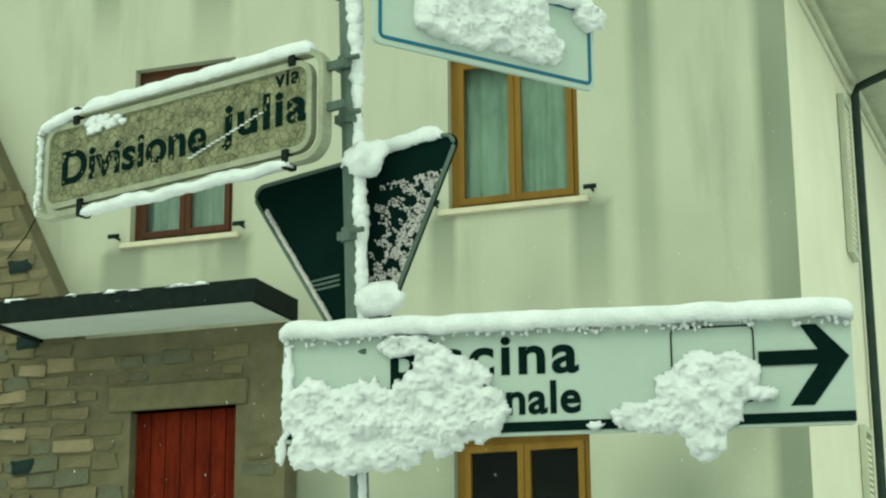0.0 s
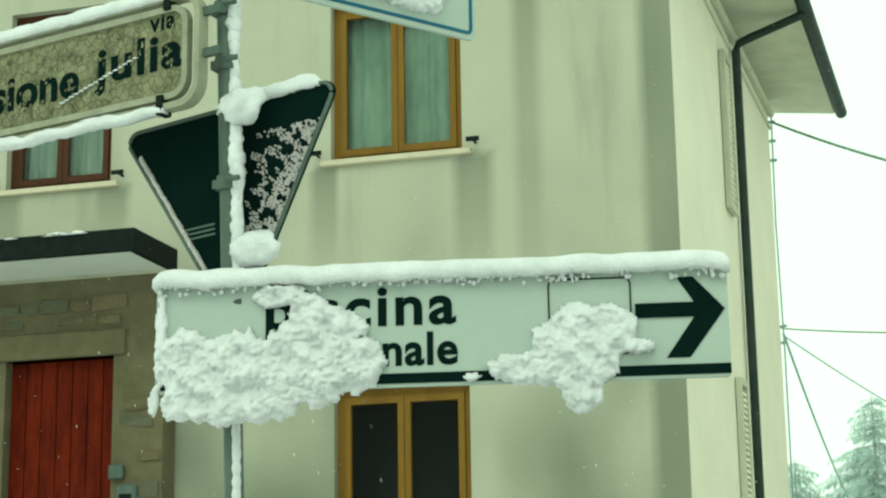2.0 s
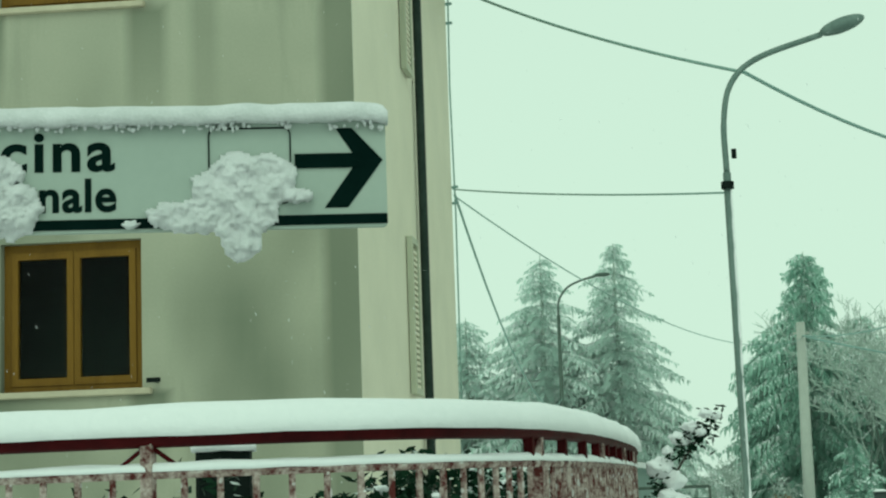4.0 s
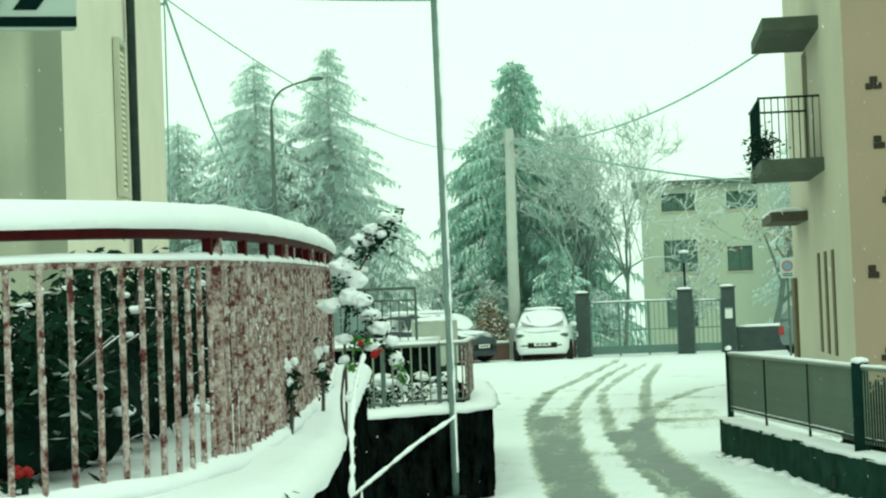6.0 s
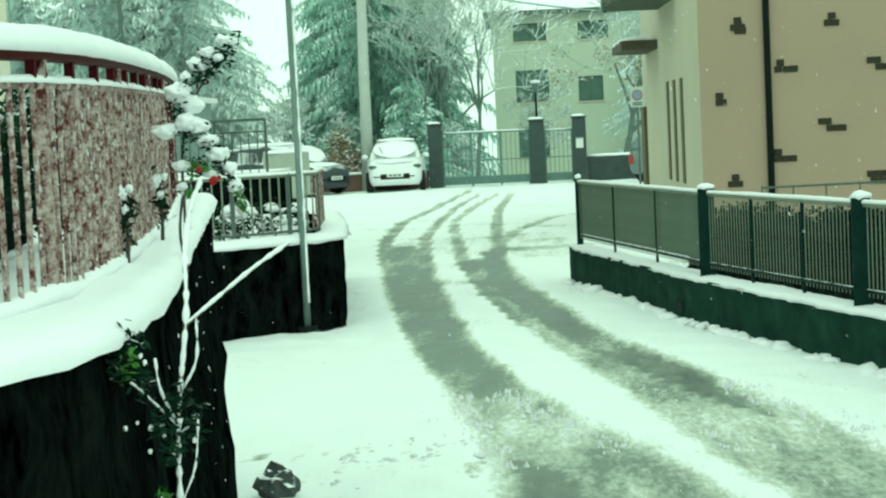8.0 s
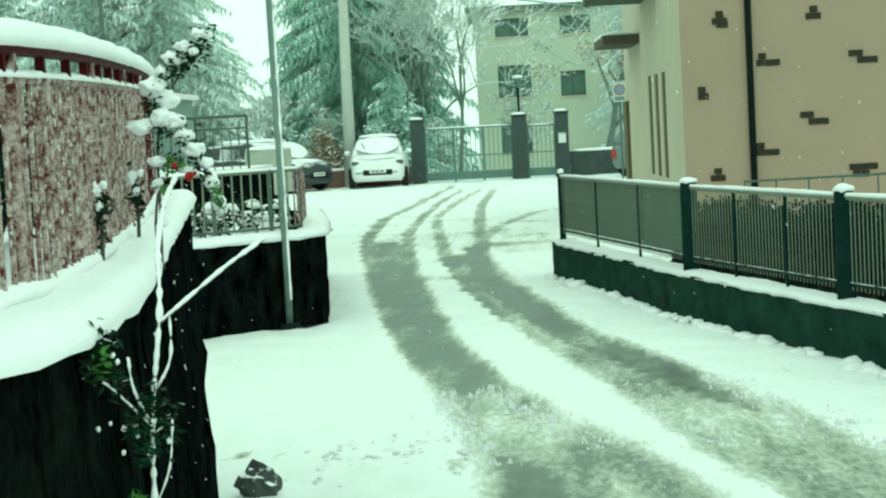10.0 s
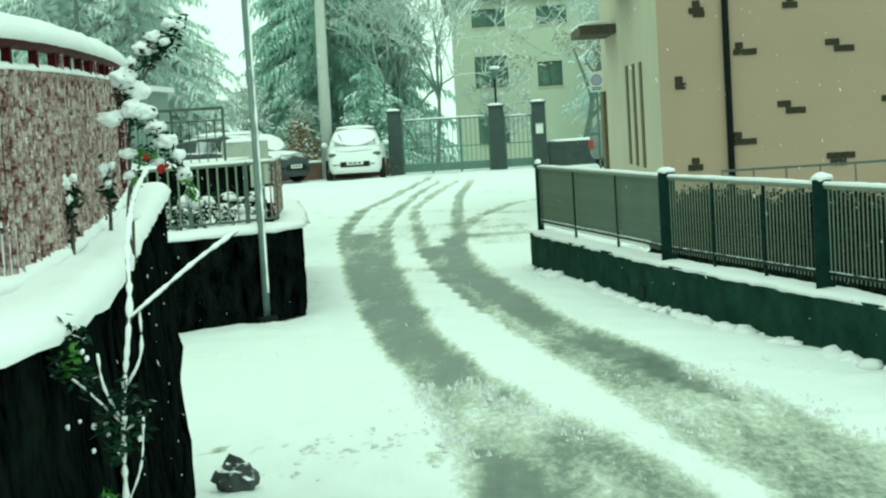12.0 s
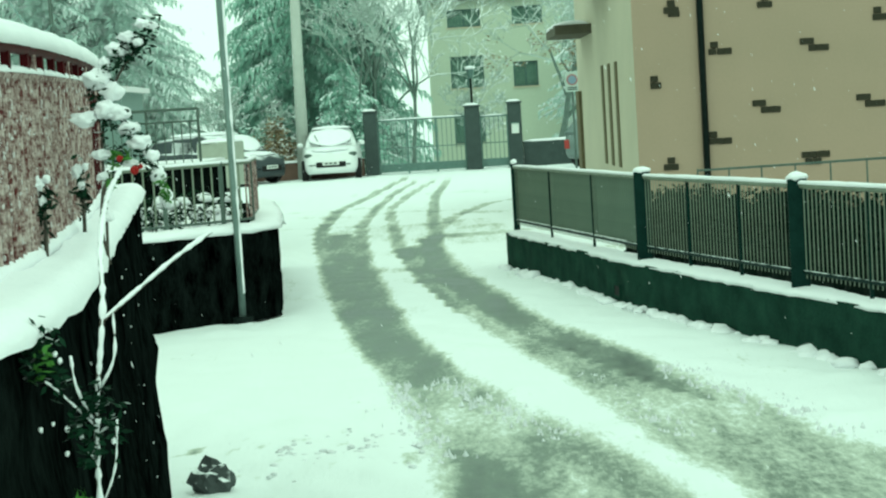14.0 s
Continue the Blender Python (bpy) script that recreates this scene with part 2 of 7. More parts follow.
HAZED_CEDAR = mat("hazed_cedar_needles", (0.56, 0.76, 0.66), (0.24, 0.40, 0.33), 0.9, scale=1.1, fine=9, bump=0, snow=0.30)
TRUNK = mat("grey_green_trunk", (0.20, 0.25, 0.22), (0.10, 0.13, 0.115), 0.9, scale=5, fine=40, bump=0.3, snow=0.2)
PIPE = mat("grey_green_pipe_metal", (0.050, 0.068, 0.060), (0.022, 0.032, 0.028), 0.6, 0.2, scale=6, fine=70, bump=0.06, dist=0.002, spec=0.05)
BARK = mat("snow_dusted_bark", (0.10, 0.085, 0.07), (0.05, 0.045, 0.04), 0.9, scale=9, fine=50, bump=0.4, snow=0.45)
LEAF = mat("dark_rose_leaf", (0.016, 0.042, 0.022), (0.004, 0.013, 0.007), 0.5, scale=14, fine=60, bump=0.1, snow=-0.08, spec=0.04)
LEAF_BRIGHT = mat("fresh_green_leaf", (0.10, 0.22, 0.04), (0.05, 0.13, 0.03), 0.5, scale=14, fine=60, bump=0.1)
DRY_LEAF = mat("russet_dry_leaves", (0.32, 0.25, 0.16), (0.22, 0.17, 0.105), 0.8, scale=3, fine=20, bump=0, snow=0.25)
PETAL = mat("red_petal", (0.36, 0.02, 0.02), (0.22, 0.010, 0.012), 0.5, scale=20, fine=80, bump=0.05)
# rime on far twigs, with the distance haze mixed into its colour
HAZED_RIME_BARK = mat("hazed_rimed_twigs", (0.52, 0.59, 0.54), (0.33, 0.39, 0.35), 0.9, scale=3, fine=20, bump=0, snow=0.5)
HEDGE = mat("dark_hedge_leaf", (0.010, 0.024, 0.018), (0.003, 0.008, 0.006), 0.7, scale=5, fine=30, bump=0, spec=0.02)
LAMP_STEEL = mat("pale_galvanised_steel", (0.22, 0.28, 0.26), (0.11, 0.15, 0.14), 0.55, 0.2, scale=10, fine=90, bump=0.05, dist=0.002, streak=0.3)
FENCE_BACKING = mat("grey_green_backing", (0.165, 0.225, 0.185), (0.11, 0.155, 0.13), 0.8, scale=3, fine=50)
CAR_WHITE = mat("white_car_paint", (0.74, 0.75, 0.75), (0.70, 0.71, 0.71), 0.25, scale=2, fine=60, bump=0, snow=0.15)
CAR_DARK = mat("dark_grey_car_paint", (0.05, 0.06, 0.065), (0.04, 0.048, 0.052), 0.3, scale=2, fine=60, bump=0, snow=0.15)
CAR_GREY = mat("silver_green_car_paint", (0.20, 0.24, 0.23), (0.16, 0.20, 0.19), 0.3, 0.3, scale=2, fine=60, bump=0, snow=0.15)
CAR_GLASS = mat("car_glass", (0.05, 0.065, 0.065), (0.04, 0.05, 0.05), 0.1, scale=2, fine=20, bump=0, snow=0.75)
RUBBER = mat("black_rubber", (0.02, 0.02, 0.02), (0.014, 0.014, 0.014), 0.8, scale=10, fine=60)
TAIL_RED = mat("red_lamp_lens", (0.32, 0.05, 0.045), (0.26, 0.04, 0.035), 0.2, scale=10, fine=60, bump=0)
TRACKED = track_mat()
GREEN_GATE = mat("grey_green_gate_paint", (0.16, 0.23, 0.21), (0.10, 0.15, 0.135), 0.5, 0.2, scale=8, fine=60, bump=0.05, snow=0.05)
TEAL_PANEL = mat("grey_teal_sheeting", (0.26, 0.34, 0.32), (0.20, 0.27, 0.26), 0.7, scale=2, fine=30)
CABLE = mat("grey_cable", (0.30, 0.42, 0.39), (0.22, 0.32, 0.30), 0.7, scale=10, fine=60, bump=0)
POLE_CONCRETE = mat("pale_concrete_pole", (0.46, 0.48, 0.44), (0.36, 0.38, 0.35), 0.85, scale=4, fine=40)


# ---------------- mesh helpers ----------------
def part(name, bm, material, parent=None, label="", smooth=False):
    me = bpy.data.meshes.new(name)
    if smooth:
        for f in bm.faces:
            f.smooth = True
    bm.to_mesh(me)
    bm.free()
    me.materials.append(material)
    ob = new(name, me)
    if parent is not None:
        ob.parent = parent
    if label:
        ob["label"] = label
    return ob


def thing(name, label, category, group="", kind="", at=(0, 0, 0), rz=0.0):
    ob = new(name)
    ob.empty_display_size = 0.1
    ob.matrix_basis = pose(*at, 0, 0, rz)
    return tagged(ob, label, category, group, kind)


def box(bm, x0, x1, y0, y1, z0, z1, m=None, bevel=0.0):
    vs = [bm.verts.new(Vector(p)) for p in ((x0, y0, z0), (x1, y0, z0), (x1, y1, z0), (x0, y1, z0), (x0, y0, z1), (x1, y0, z1), (x1, y1, z1), (x0, y1, z1))]
    fs = [bm.faces.new([vs[i] for i in q]) for q in ((3, 2, 1, 0), (4, 5, 6, 7), (0, 1, 5, 4), (1, 2, 6, 5), (2, 3, 7, 6), (3, 0, 4, 7))]
    if bevel:
        es = list({e for f in fs for e in f.edges})
        r = bmesh.ops.bevel(bm, geom=es, offset=bevel, segments=1, affect="EDGES", profile=0.5)
        vs = list({v for f in r["faces"] for v in f.verts} | {v for v in vs if v.is_valid})
    if m is not None:
        for v in vs:
            v.co = m @ v.co
    return bm


def boxes(*specs, bevel=0.0):
    bm = bmesh.new()
    for s in specs:
        box(bm, *s, bevel=bevel)
    return bm


def tube(bm, pts, radius, sides=8, cap=True, squash=1.0):
    """A tube along a line of points; radius may be a list."""
    pts = [Vector(p) for p in pts]
    rs = radius if isinstance(radius, (list, tuple)) else [radius] * len(pts)
    rings = []
    for i, p in enumerate(pts):
        d = (pts[min(i + 1, len(pts) - 1)] - pts[max(i - 1, 0)]).normalized()
        a = d.cross(Vector((0, 0, 1)))
        if a.length < 0.1:
            a = Vector((1, 0, 0))
        a.normalize()
        b = a.cross(d).normalized()
        rings.append([bm.verts.new(p + rs[i] * (math.cos(2 * math.pi * k / sides) * a + squash * math.sin(2 * math.pi * k / sides) * b)) for k in range(sides)])
    for r, q in zip(rings, rings[1:]):
        for k in range(sides):
            bm.faces.new((r[k], r[(k + 1) % sides], q[(k + 1) % sides], q[k]))
    if cap:
        bm.faces.new(list(reversed(rings[0])))
        bm.faces.new(rings[-1])
    return bm


def spline(pts, step):
    """Even points along a Catmull-Rom curve."""
    P = [Vector(p) for p in pts]
    P = [2 * P[0] - P[1]] + P + [2 * P[-1] - P[-2]]
    dense = []
    for i in range(1, len(P) - 2):
        for k in range(40):
            t = k / 40
            a, b, c, d = P[i - 1:i + 3]
            dense.append(0.5 * (2 * b + (c - a) * t + (2 * a - 5 * b + 4 * c - d) * t * t + (3 * b - a - 3 * c + d) * t ** 3))
    dense.append(P[-2])
    out, left = [dense[0]], step
    for a, b in zip(dense, dense[1:]):
        seg = (b - a).length
        while seg >= left:
            a = a + (b - a) * (left / seg)
            out.append(a)
            seg = (b - a).length
            left = step
        left -= seg
    return out


def snow_ridge(bm, pts, width, height, lumps=0.25, overhang=0.25, seed=0, freq=9.0):
    """A rounded, uneven cap of snow that lies along a line of points."""
    pts = [Vector(p) for p in pts]
    K = 9
    rings = []
    for i, p in enumerate(pts):
        d = pts[min(i + 1, len(pts) - 1)] - pts[max(i - 1, 0)]
        side = d.cross(Vector((0, 0, 1))).normalized()
        end = min(i, len(pts) - 1 - i)
        taper = (0.35, 0.8, 0.95)[end] if end < 3 else 1.0
        ring = []
        for k in range(K):
            a = math.pi * (k / (K - 1))
            r = 1 + lumps * noise.noise(Vector((p.x * freq + seed, p.y * freq + k * 0.5, p.z * freq)))
            drop = -overhang * height if k in (0, K - 1) else 0
            ring.append(bm.verts.new(p + side * (math.cos(a) * width / 2 * r * (0.7 + 0.3 * taper)) + Vector((0, 0, math.sin(a) * height * r * taper + drop * (0.6 + abs(r - 1) * 3)))))
        rings.append(ring)
    for r, q in zip(rings, rings[1:]):
        for k in range(K - 1):
            bm.faces.new((r[k + 1], r[k], q[k], q[k + 1]))
        bm.faces.new((r[0], r[K - 1], q[K - 1], q[0]))
    bm.faces.new(rings[0])
    bm.faces.new(list(reversed(rings[-1])))
    return bm


def blob(bm, centre, radii, rough=0.3, freq=2.0, sub=3, seed=0.0, m=None):
    """A lumpy clump: a sphere pushed in and out by noise at two scales."""
    r = bmesh.ops.create_icosphere(bm, subdivisions=sub, radius=1.0)
    for v in r["verts"]:
        n1 = noise.noise(v.co * freq + Vector((seed, seed * 1.7, 0)))
        n2 = noise.noise(v.co * freq * 3.1 + Vector((0, seed, seed)))
        k = 1 + rough * n1 + rough * 0.5 * n2
        q = Vector((v.co.x * radii[0] * k, v.co.y * radii[1] * k, v.co.z * radii[2] * k))
        if m is not None:
            q = m @ q
        v.co = q + Vector(centre)
    return bm


def leaf_tuft(bm, centre, size, count, rng, leaf=0.03):
    for _ in range(count):
        c = Vector(centre) + Vector((rng.gauss(0, size[0]), rng.gauss(0, size[1]), rng.gauss(0, size[2])))
        a = Vector((rng.uniform(-1, 1), rng.uniform(-1, 1), rng.uniform(-0.6, 0.6))).normalized() * leaf * rng.uniform(0.7, 1.3)
        b = a.cross(Vector((rng.uniform(-1, 1), rng.uniform(-1, 1), rng.uniform(-1, 1)))).normalized() * leaf * 0.4
        vs = [bm.verts.new(c - a), bm.verts.new(c + b), bm.verts.new(c + a), bm.verts.new(c - b)]
        bm.faces.new(vs)
    return bm


def panel_with_holes(bm, x0, x1, z0, z1, thick, holes):
    """An upright wall from y = 0 to thick, with rectangular openings through it."""
    xs = sorted({x0, x1, *[h[0] for h in holes], *[h[1] for h in holes]})
    zs = sorted({z0, z1, *[h[2] for h in holes], *[h[3] for h in holes]})
    for a, b in zip(xs, xs[1:]):
        for c, d in zip(zs, zs[1:]):
            if any(h[0] <= a and b <= h[1] and h[2] <= c and d <= h[3] for h in holes):
                continue
            for y, flip in ((0, False), (thick, True)):
                q = [bm.verts.new((x, y, z)) for x, z in ((a, c), (b, c), (b, d), (a, d))]
                bm.faces.new(list(reversed(q)) if flip else q)
    for h in holes + [(x0, x1, z0, z1)]:
        a, b, c, d = h
        for p, q in (((a, c), (b, c)), ((b, c), (b, d)), ((b, d), (a, d)), ((a, d), (a, c))):
            bm.faces.new([bm.verts.new(v) for v in ((p[0], 0, p[1]), (p[0], thick, p[1]), (q[0], thick, q[1]), (q[0], 0, q[1]))])
    bmesh.ops.remove_doubles(bm, verts=bm.verts, dist=1e-5)
    bmesh.ops.recalc_face_normals(bm, faces=bm.faces)
    return bm


def lettering(name, text, size, material, parent, m, bold=0.0, align="LEFT", squeeze=1.0, label="", gap=1.0):
    """Words as a thin mesh; m places them, reading along x and standing along z."""
    cu = bpy.data.curves.new(name, "FONT")
    cu.body, cu.size, cu.align_x, cu.extrude, cu.offset, cu.space_character = text, size, align, 0.0015, bold, gap
    tmp = bpy.data.objects.new(name, cu)
    scene.collection.objects.link(tmp)
    bpy.context.view_layer.update()
    me = bpy.data.meshes.new_from_object(tmp)
    bpy.data.objects.remove(tmp)
    me.transform(m @ pose(0, 0, 0, 90, 0, 0) @ Matrix.Diagonal((squeeze, 1, 1, 1)))
    me.materials.clear()
    me.materials.append(material)
    ob = new(name, me)
    ob.parent = parent
    if label:
        ob["label"] = label
    return ob


def rounded_plate(bm, x0, x1, z0, z1, y0, y1, r, seg=5):
    """An upright plate with rounded corners."""
    pts = []
    for cx, cz, a0 in ((x1 - r, z1 - r, 0), (x0 + r, z1 - r, 90), (x0 + r, z0 + r, 180), (x1 - r, z0 + r, 270)):
        for k in range(seg + 1):
            a = radians(a0 + 90 * k / seg)
            pts.append((cx + r * math.cos(a), cz + r * math.sin(a)))
    f = [bm.verts.new((x, y0, z)) for x, z in pts]
    g = [bm.verts.new((x, y1, z)) for x, z in pts]
    bm.faces.new(list(reversed(f)) if y0 < y1 else f)
    bm.faces.new(g if y0 < y1 else list(reversed(g)))
    for i in range(len(f)):
        j = (i + 1) % len(f)
        bm.faces.new((f[i], f[j], g[j], g[i]))
    bmesh.ops.recalc_face_normals(bm, faces=bm.faces)
    return bm


def ring_plate(bm, x0, x1, z0, z1, w, y0, y1, r, seg=5):
    """A flat rounded frame of width w."""
    def loop(d, y):
        out = []
        rr = max(r - d, 0.004)
        for cx, cz, a0 in ((x1 - d - rr, z1 - d - rr, 0), (x0 + d + rr, z1 - d - rr, 90), (x0 + d + rr, z0 + d + rr, 180), (x1 - d - rr, z0 + d + rr, 270)):
            for k in range(seg + 1):
                a = radians(a0 + 90 * k / seg)
                out.append(bm.verts.new((cx + rr * math.cos(a), y, cz + rr * math.sin(a))))
        return out
    a, b, c, d = loop(0, y0), loop(w, y0), loop(w, y1), loop(0, y1)
    for p, q in ((a, b), (b, c), (c, d), (d, a)):
        for i in range(len(p)):
            j = (i + 1) % len(p)
            bm.faces.new((p[i], p[j], q[j], q[i]))
    bmesh.ops.recalc_face_normals(bm, faces=bm.faces)
    return bm


def noise2(x, z, f, seed):
    return noise.noise((x * f + seed, z * f, seed * 0.7))


def snow_patch(bm, x0, x1, z0, z1, spots, step, thick, seed, rough=1.0):
    """Wet snow stuck on an upright face at y = 0: a lumpy sheet that thins to nothing at a ragged edge."""
    nx, nz = int((x1 - x0) / step), int((z1 - z0) / step)
    grid = {}
    for i in range(nx + 1):
        for k in range(nz + 1):
            x, z = x0 + i * step, z0 + k * step
            d = max(1.0 - math.hypot((x - cx) / rx, (z - cz) / rz) for cx, cz, rx, rz in spots)
            d = d * 1.6 + 0.32 * noise2(x, z, 14, seed) + 0.22 * noise2(x, z, 40, seed) + 0.10 * noise2(x, z, 95, seed)
            if d <= 0:
                continue
            lump = 0.75 + rough * (0.55 * noise2(x, z, 24, seed + 5) + 0.38 * abs(noise2(x, z, 52, seed + 9)) + 0.22 * noise2(x, z, 110, seed))
            h = thick * min(1.0, d * 2.2) ** 0.5 * max(0.25, lump)
            grid[i, k] = bm.verts.new((x + 0.006 * noise2(x, z, 60, seed + 2), -h, z - 0.25 * h + 0.006 * noise2(x, z, 60, seed + 3)))
    for i, k in list(grid):
        q = [grid.get(c) for c in ((i, k), (i + 1, k), (i + 1, k + 1), (i, k + 1))]
        if all(q):
            bm.faces.new(q)
    # fold the rim back to the face
    rim = [e for e in bm.edges if len(e.link_faces) == 1]
    r = bmesh.ops.extrude_edge_only(bm, edges=rim)
    for v in r["geom"]:
        if isinstance(v, bmesh.types.BMVert):
            v.co.y = 0.004
    bmesh.ops.recalc_face_normals(bm, faces=bm.faces)
    return bm


# ---------------- ground: one snowy sheet with worn tyre tracks ----------------
def lines(core0, core1, step, far):
    out = list(np.arange(core0, core1 + 1e-6, step))
    d, a, b = step, core0, core1
    lo, hi = [], []
    while b < far:
        d *= 1.25
        a, b = a - d, b + d
        lo.append(a)
        hi.append(b)
    return sorted(lo) + out + hi


def near_line(px, py, pts):
    best = np.full(px.shape, 1e9)
    for (x0, y0, w0), (x1, y1, w1) in zip(pts, pts[1:]):
        dx, dy = x1 - x0, y1 - y0
        t = np.clip(((px - x0) * dx + (py - y0) * dy) / (dx * dx + dy * dy), 0, 1)
        best = np.minimum(best, np.hypot(px - x0 - t * dx, py - y0 - t * dy) / (w0 + t * (w1 - w0)))
    return best


TRACKS = [
    # the two wide wheel lanes: bare wet asphalt further off, slush close by
    (0.66, [(-1.62, 26.5, 0.18), (-1.40, 23.6, 0.32), (-1.09, 19.2, 0.31), (-0.72, 15.2, 0.27), (-0.44, 12.9, 0.25), (-0.17, 11.2, 0.24), (-0.02, 10.5, 0.16)]),
    (0.50, [(-0.25, 11.6, 0.24), (0.16, 9.4, 0.40), (0.40, 7.7, 0.50), (0.60, 5.0, 0.60), (0.70, 2.0, 0.60)]),
    (0.74, [(-0.02, 9.0, 0.06), (0.10, 8.3, 0.15), (0.16, 7.4, 0.20), (0.25, 3.0, 0.20)]),
    (0.50, [(-0.41, 23.3, 0.28), (0.01, 18.2, 0.27), (0.42, 14.6, 0.29), (0.84, 12.1, 0.35), (1.27, 9.7, 0.44), (1.60, 7.8, 0.46), (2.20, 4.0, 0.55)]),
    (0.76, [(-0.30, 24.5, 0.12), (-0.17, 20.4, 0.15), (0.25, 16.2, 0.18), (0.62, 13.8, 0.19), (1.02, 11.9, 0.16), (1.26, 10.7, 0.12), (1.42, 10.0, 0.04)]),
    (0.58, [(0.05, 15.2, 0.05), (-0.26, 18.0, 0.08), (-0.65, 23.0, 0.09), (-0.97, 30.4, 0.10), (-1.08, 33.3, 0.10), (-0.78, 40.3, 0.10), (-0.31, 47.3, 0.09)]),
    # ruts that swing off towards the gate
    (0.66, [(-1.60, 22.5, 0.08), (-1.81, 25.0, 0.10), (-2.03, 29.1, 0.11), (-2.06, 34.0, 0.11), (-1.72, 38.7, 0.11), (-1.10, 51.4, 0.10)]),
    (0.60, [(-1.10, 22.5, 0.08), (-1.20, 24.5, 0.09), (-1.38, 28.4, 0.10), (-1.34, 34.6, 0.10), (-1.17, 40.8, 0.10), (-0.76, 48.1, 0.09)]),
    (0.66, [(-0.20, 22.5, 0.11), (-0.24, 28.8, 0.11), (-0.28, 36.8, 0.11), (0.07, 49.3, 0.10)]),
    (0.50, [(-0.21, 25.9, 0.10), (0.05, 29.3, 0.12), (0.69, 33.2, 0.12), (1.15, 34.4, 0.10), (2.20, 36.0, 0.12)]),
    (0.22, [(-0.6, 27.0, 1.4), (0.3, 24.0, 0.9)]),
    (0.24, [(-1.6, 40.0, 0.6), (-0.2, 39.0, 0.6), (1.2, 38.0, 0.5)]),
]


def smooth_fall(v):
    v = np.clip(v, 0, 1)
    return v * v * (3 - 2 * v)


gx = np.array(lines(-3.0, 4.2, 0.07, 2500))
gy = np.array(lines(5.0, 34.0, 0.09, 2500))
GX, GY = np.meshgrid(gx, gy)
wear_shade = np.zeros(GX.shape)
for strength, pts in TRACKS:
    d = near_line(GX, GY, pts)
    wear_shade = np.maximum(wear_shade, strength * smooth_fall((1.28 - d) / 0.52))
GZ = np.zeros(GX.shape)
for j in range(GX.shape[0]):
    for i in range(GX.shape[1]):
        x, y = GX[j, i], GY[j, i]
        if -12 < x < 14 and 0 < y < 70:
            n1 = noise.noise((x * 0.9, y * 0.45, 0.0))
            n2 = noise.noise((x * 4.0, y * 3.0, 3.0))
            GZ[j, i] = 0.03 * n1 + 0.030 * n2 * (1 - wear_shade[j, i]) - 0.035 * wear_shade[j, i]
            n3 = noise.noise((x * 4.0, y * 0.7, 7.0))
            n4 = noise.noise((x * 13.0, y * 3.2, 2.0))
            n5 = noise.noise((x * 0.7, y * 0.5, 11.0))
            w = wear_shade[j, i]
            w *= 1 - 0.30 * math.exp(-((y - 10.0) / 0.9) ** 2)
            if y > 24:
                w *= max(0.75, 1 - (y - 24) / 28)
            # soft grey shading of the snow painted in as patches, then footprint spots
            stray_shade = (0.55 if y > 13 else 0.16) * max(0.0, noise.noise((x * 0.8, y * 0.9, 11.0)) - 0.08) if y < 34 else 0.0
            if y < 12 and x < 0:
                stray_shade += 1.7 * max(0.0, noise.noise((x * 9.0, y * 3.0, 21.0)) - 0.24) * max(0.0, 1 - abs(y - 9.2) / 1.2)
            wear_shade[j, i] = max(0.0, min(1.0, w * (1 + 0.15 * n1 + 0.42 * n3) + 0.07 * n4 * min(1.0, w * 3) + stray_shade))
nv = GX.size
ground_mesh = bpy.data.meshes.new("ground")
vv = np.stack([GX.ravel(), GY.ravel(), GZ.ravel()], 1)
idx = np.arange(nv).reshape(GX.shape)
quads = np.stack([idx[:-1, :-1].ravel(), idx[:-1, 1:].ravel(), idx[1:, 1:].ravel(), idx[1:, :-1].ravel()], 1)
ground_mesh.from_pydata(vv.tolist(), [], quads.tolist())
attr = ground_mesh.attributes.new("wear_shade", "FLOAT", "POINT")
attr.data.foreach_set("value", wear_shade.ravel().astype(np.float32))
ground_mesh.materials.append(TRACKED)
for p in ground_mesh.polygons:
    p.use_smooth = True
tagged(new("ground", ground_mesh), "snow-covered street with wet slushy tyre tracks curving away", "street", kind="structure")

rng = random.Random(77)
bm = bmesh.new()
for k in range(80):
    r = rng.uniform(0.005, 0.018)
    x, y = (rng.uniform(-0.95, -0.2), rng.gauss(9.0, 0.3))
    blob(bm, (x, y, r * 0.2), (r * 1.5, r * 1.2, r * 0.7), 0.4, 2, 1, k)
tagged(part("trodden_snow", bm, WET_SNOW, smooth=True), "small crumbs of trodden snow on the street", "snow", kind="stuff")

# pushed-up lumps of dirty snow along the edges of the lanes
rng = random.Random(78)
verts, faces = [], []
edge_lines = [(-0.10, 11.4, 0.75, 8.2), (0.55, 12.2, 1.30, 7.9), (1.30, 11.6, 2.20, 7.6), (-0.40, 11.4, -0.05, 7.6)]
for k in range(560):
    x0, y0, x1, y1 = edge_lines[k % 4]
    t = 0.75 * rng.random()
    x, y = x0 + (x1 - x0) * t + rng.gauss(0, 0.08), y0 + (y1 - y0) * t
    r = rng.uniform(0.006, 0.022)
    i = len(verts)
    ring = [(x + r * rng.uniform(0.7, 1.3) * math.cos(a * 1.0472), y + 1.3 * r * math.sin(a * 1.0472), -0.03) for a in range(6)]
    verts += ring + [(x + rng.uniform(-0.3, 0.3) * r, y, r * rng.uniform(0.05, 0.35))]
    faces += [(i + a, i + (a + 1) % 6, i + 6) for a in range(6)]
me = bpy.data.meshes.new("slush_lumps")
me.from_pydata(verts, [], faces)
me.materials.append(WET_SNOW)
tagged(new("slush_lumps", me), "lumps of wet snow pushed up beside the tyre lanes", "snow", kind="stuff")

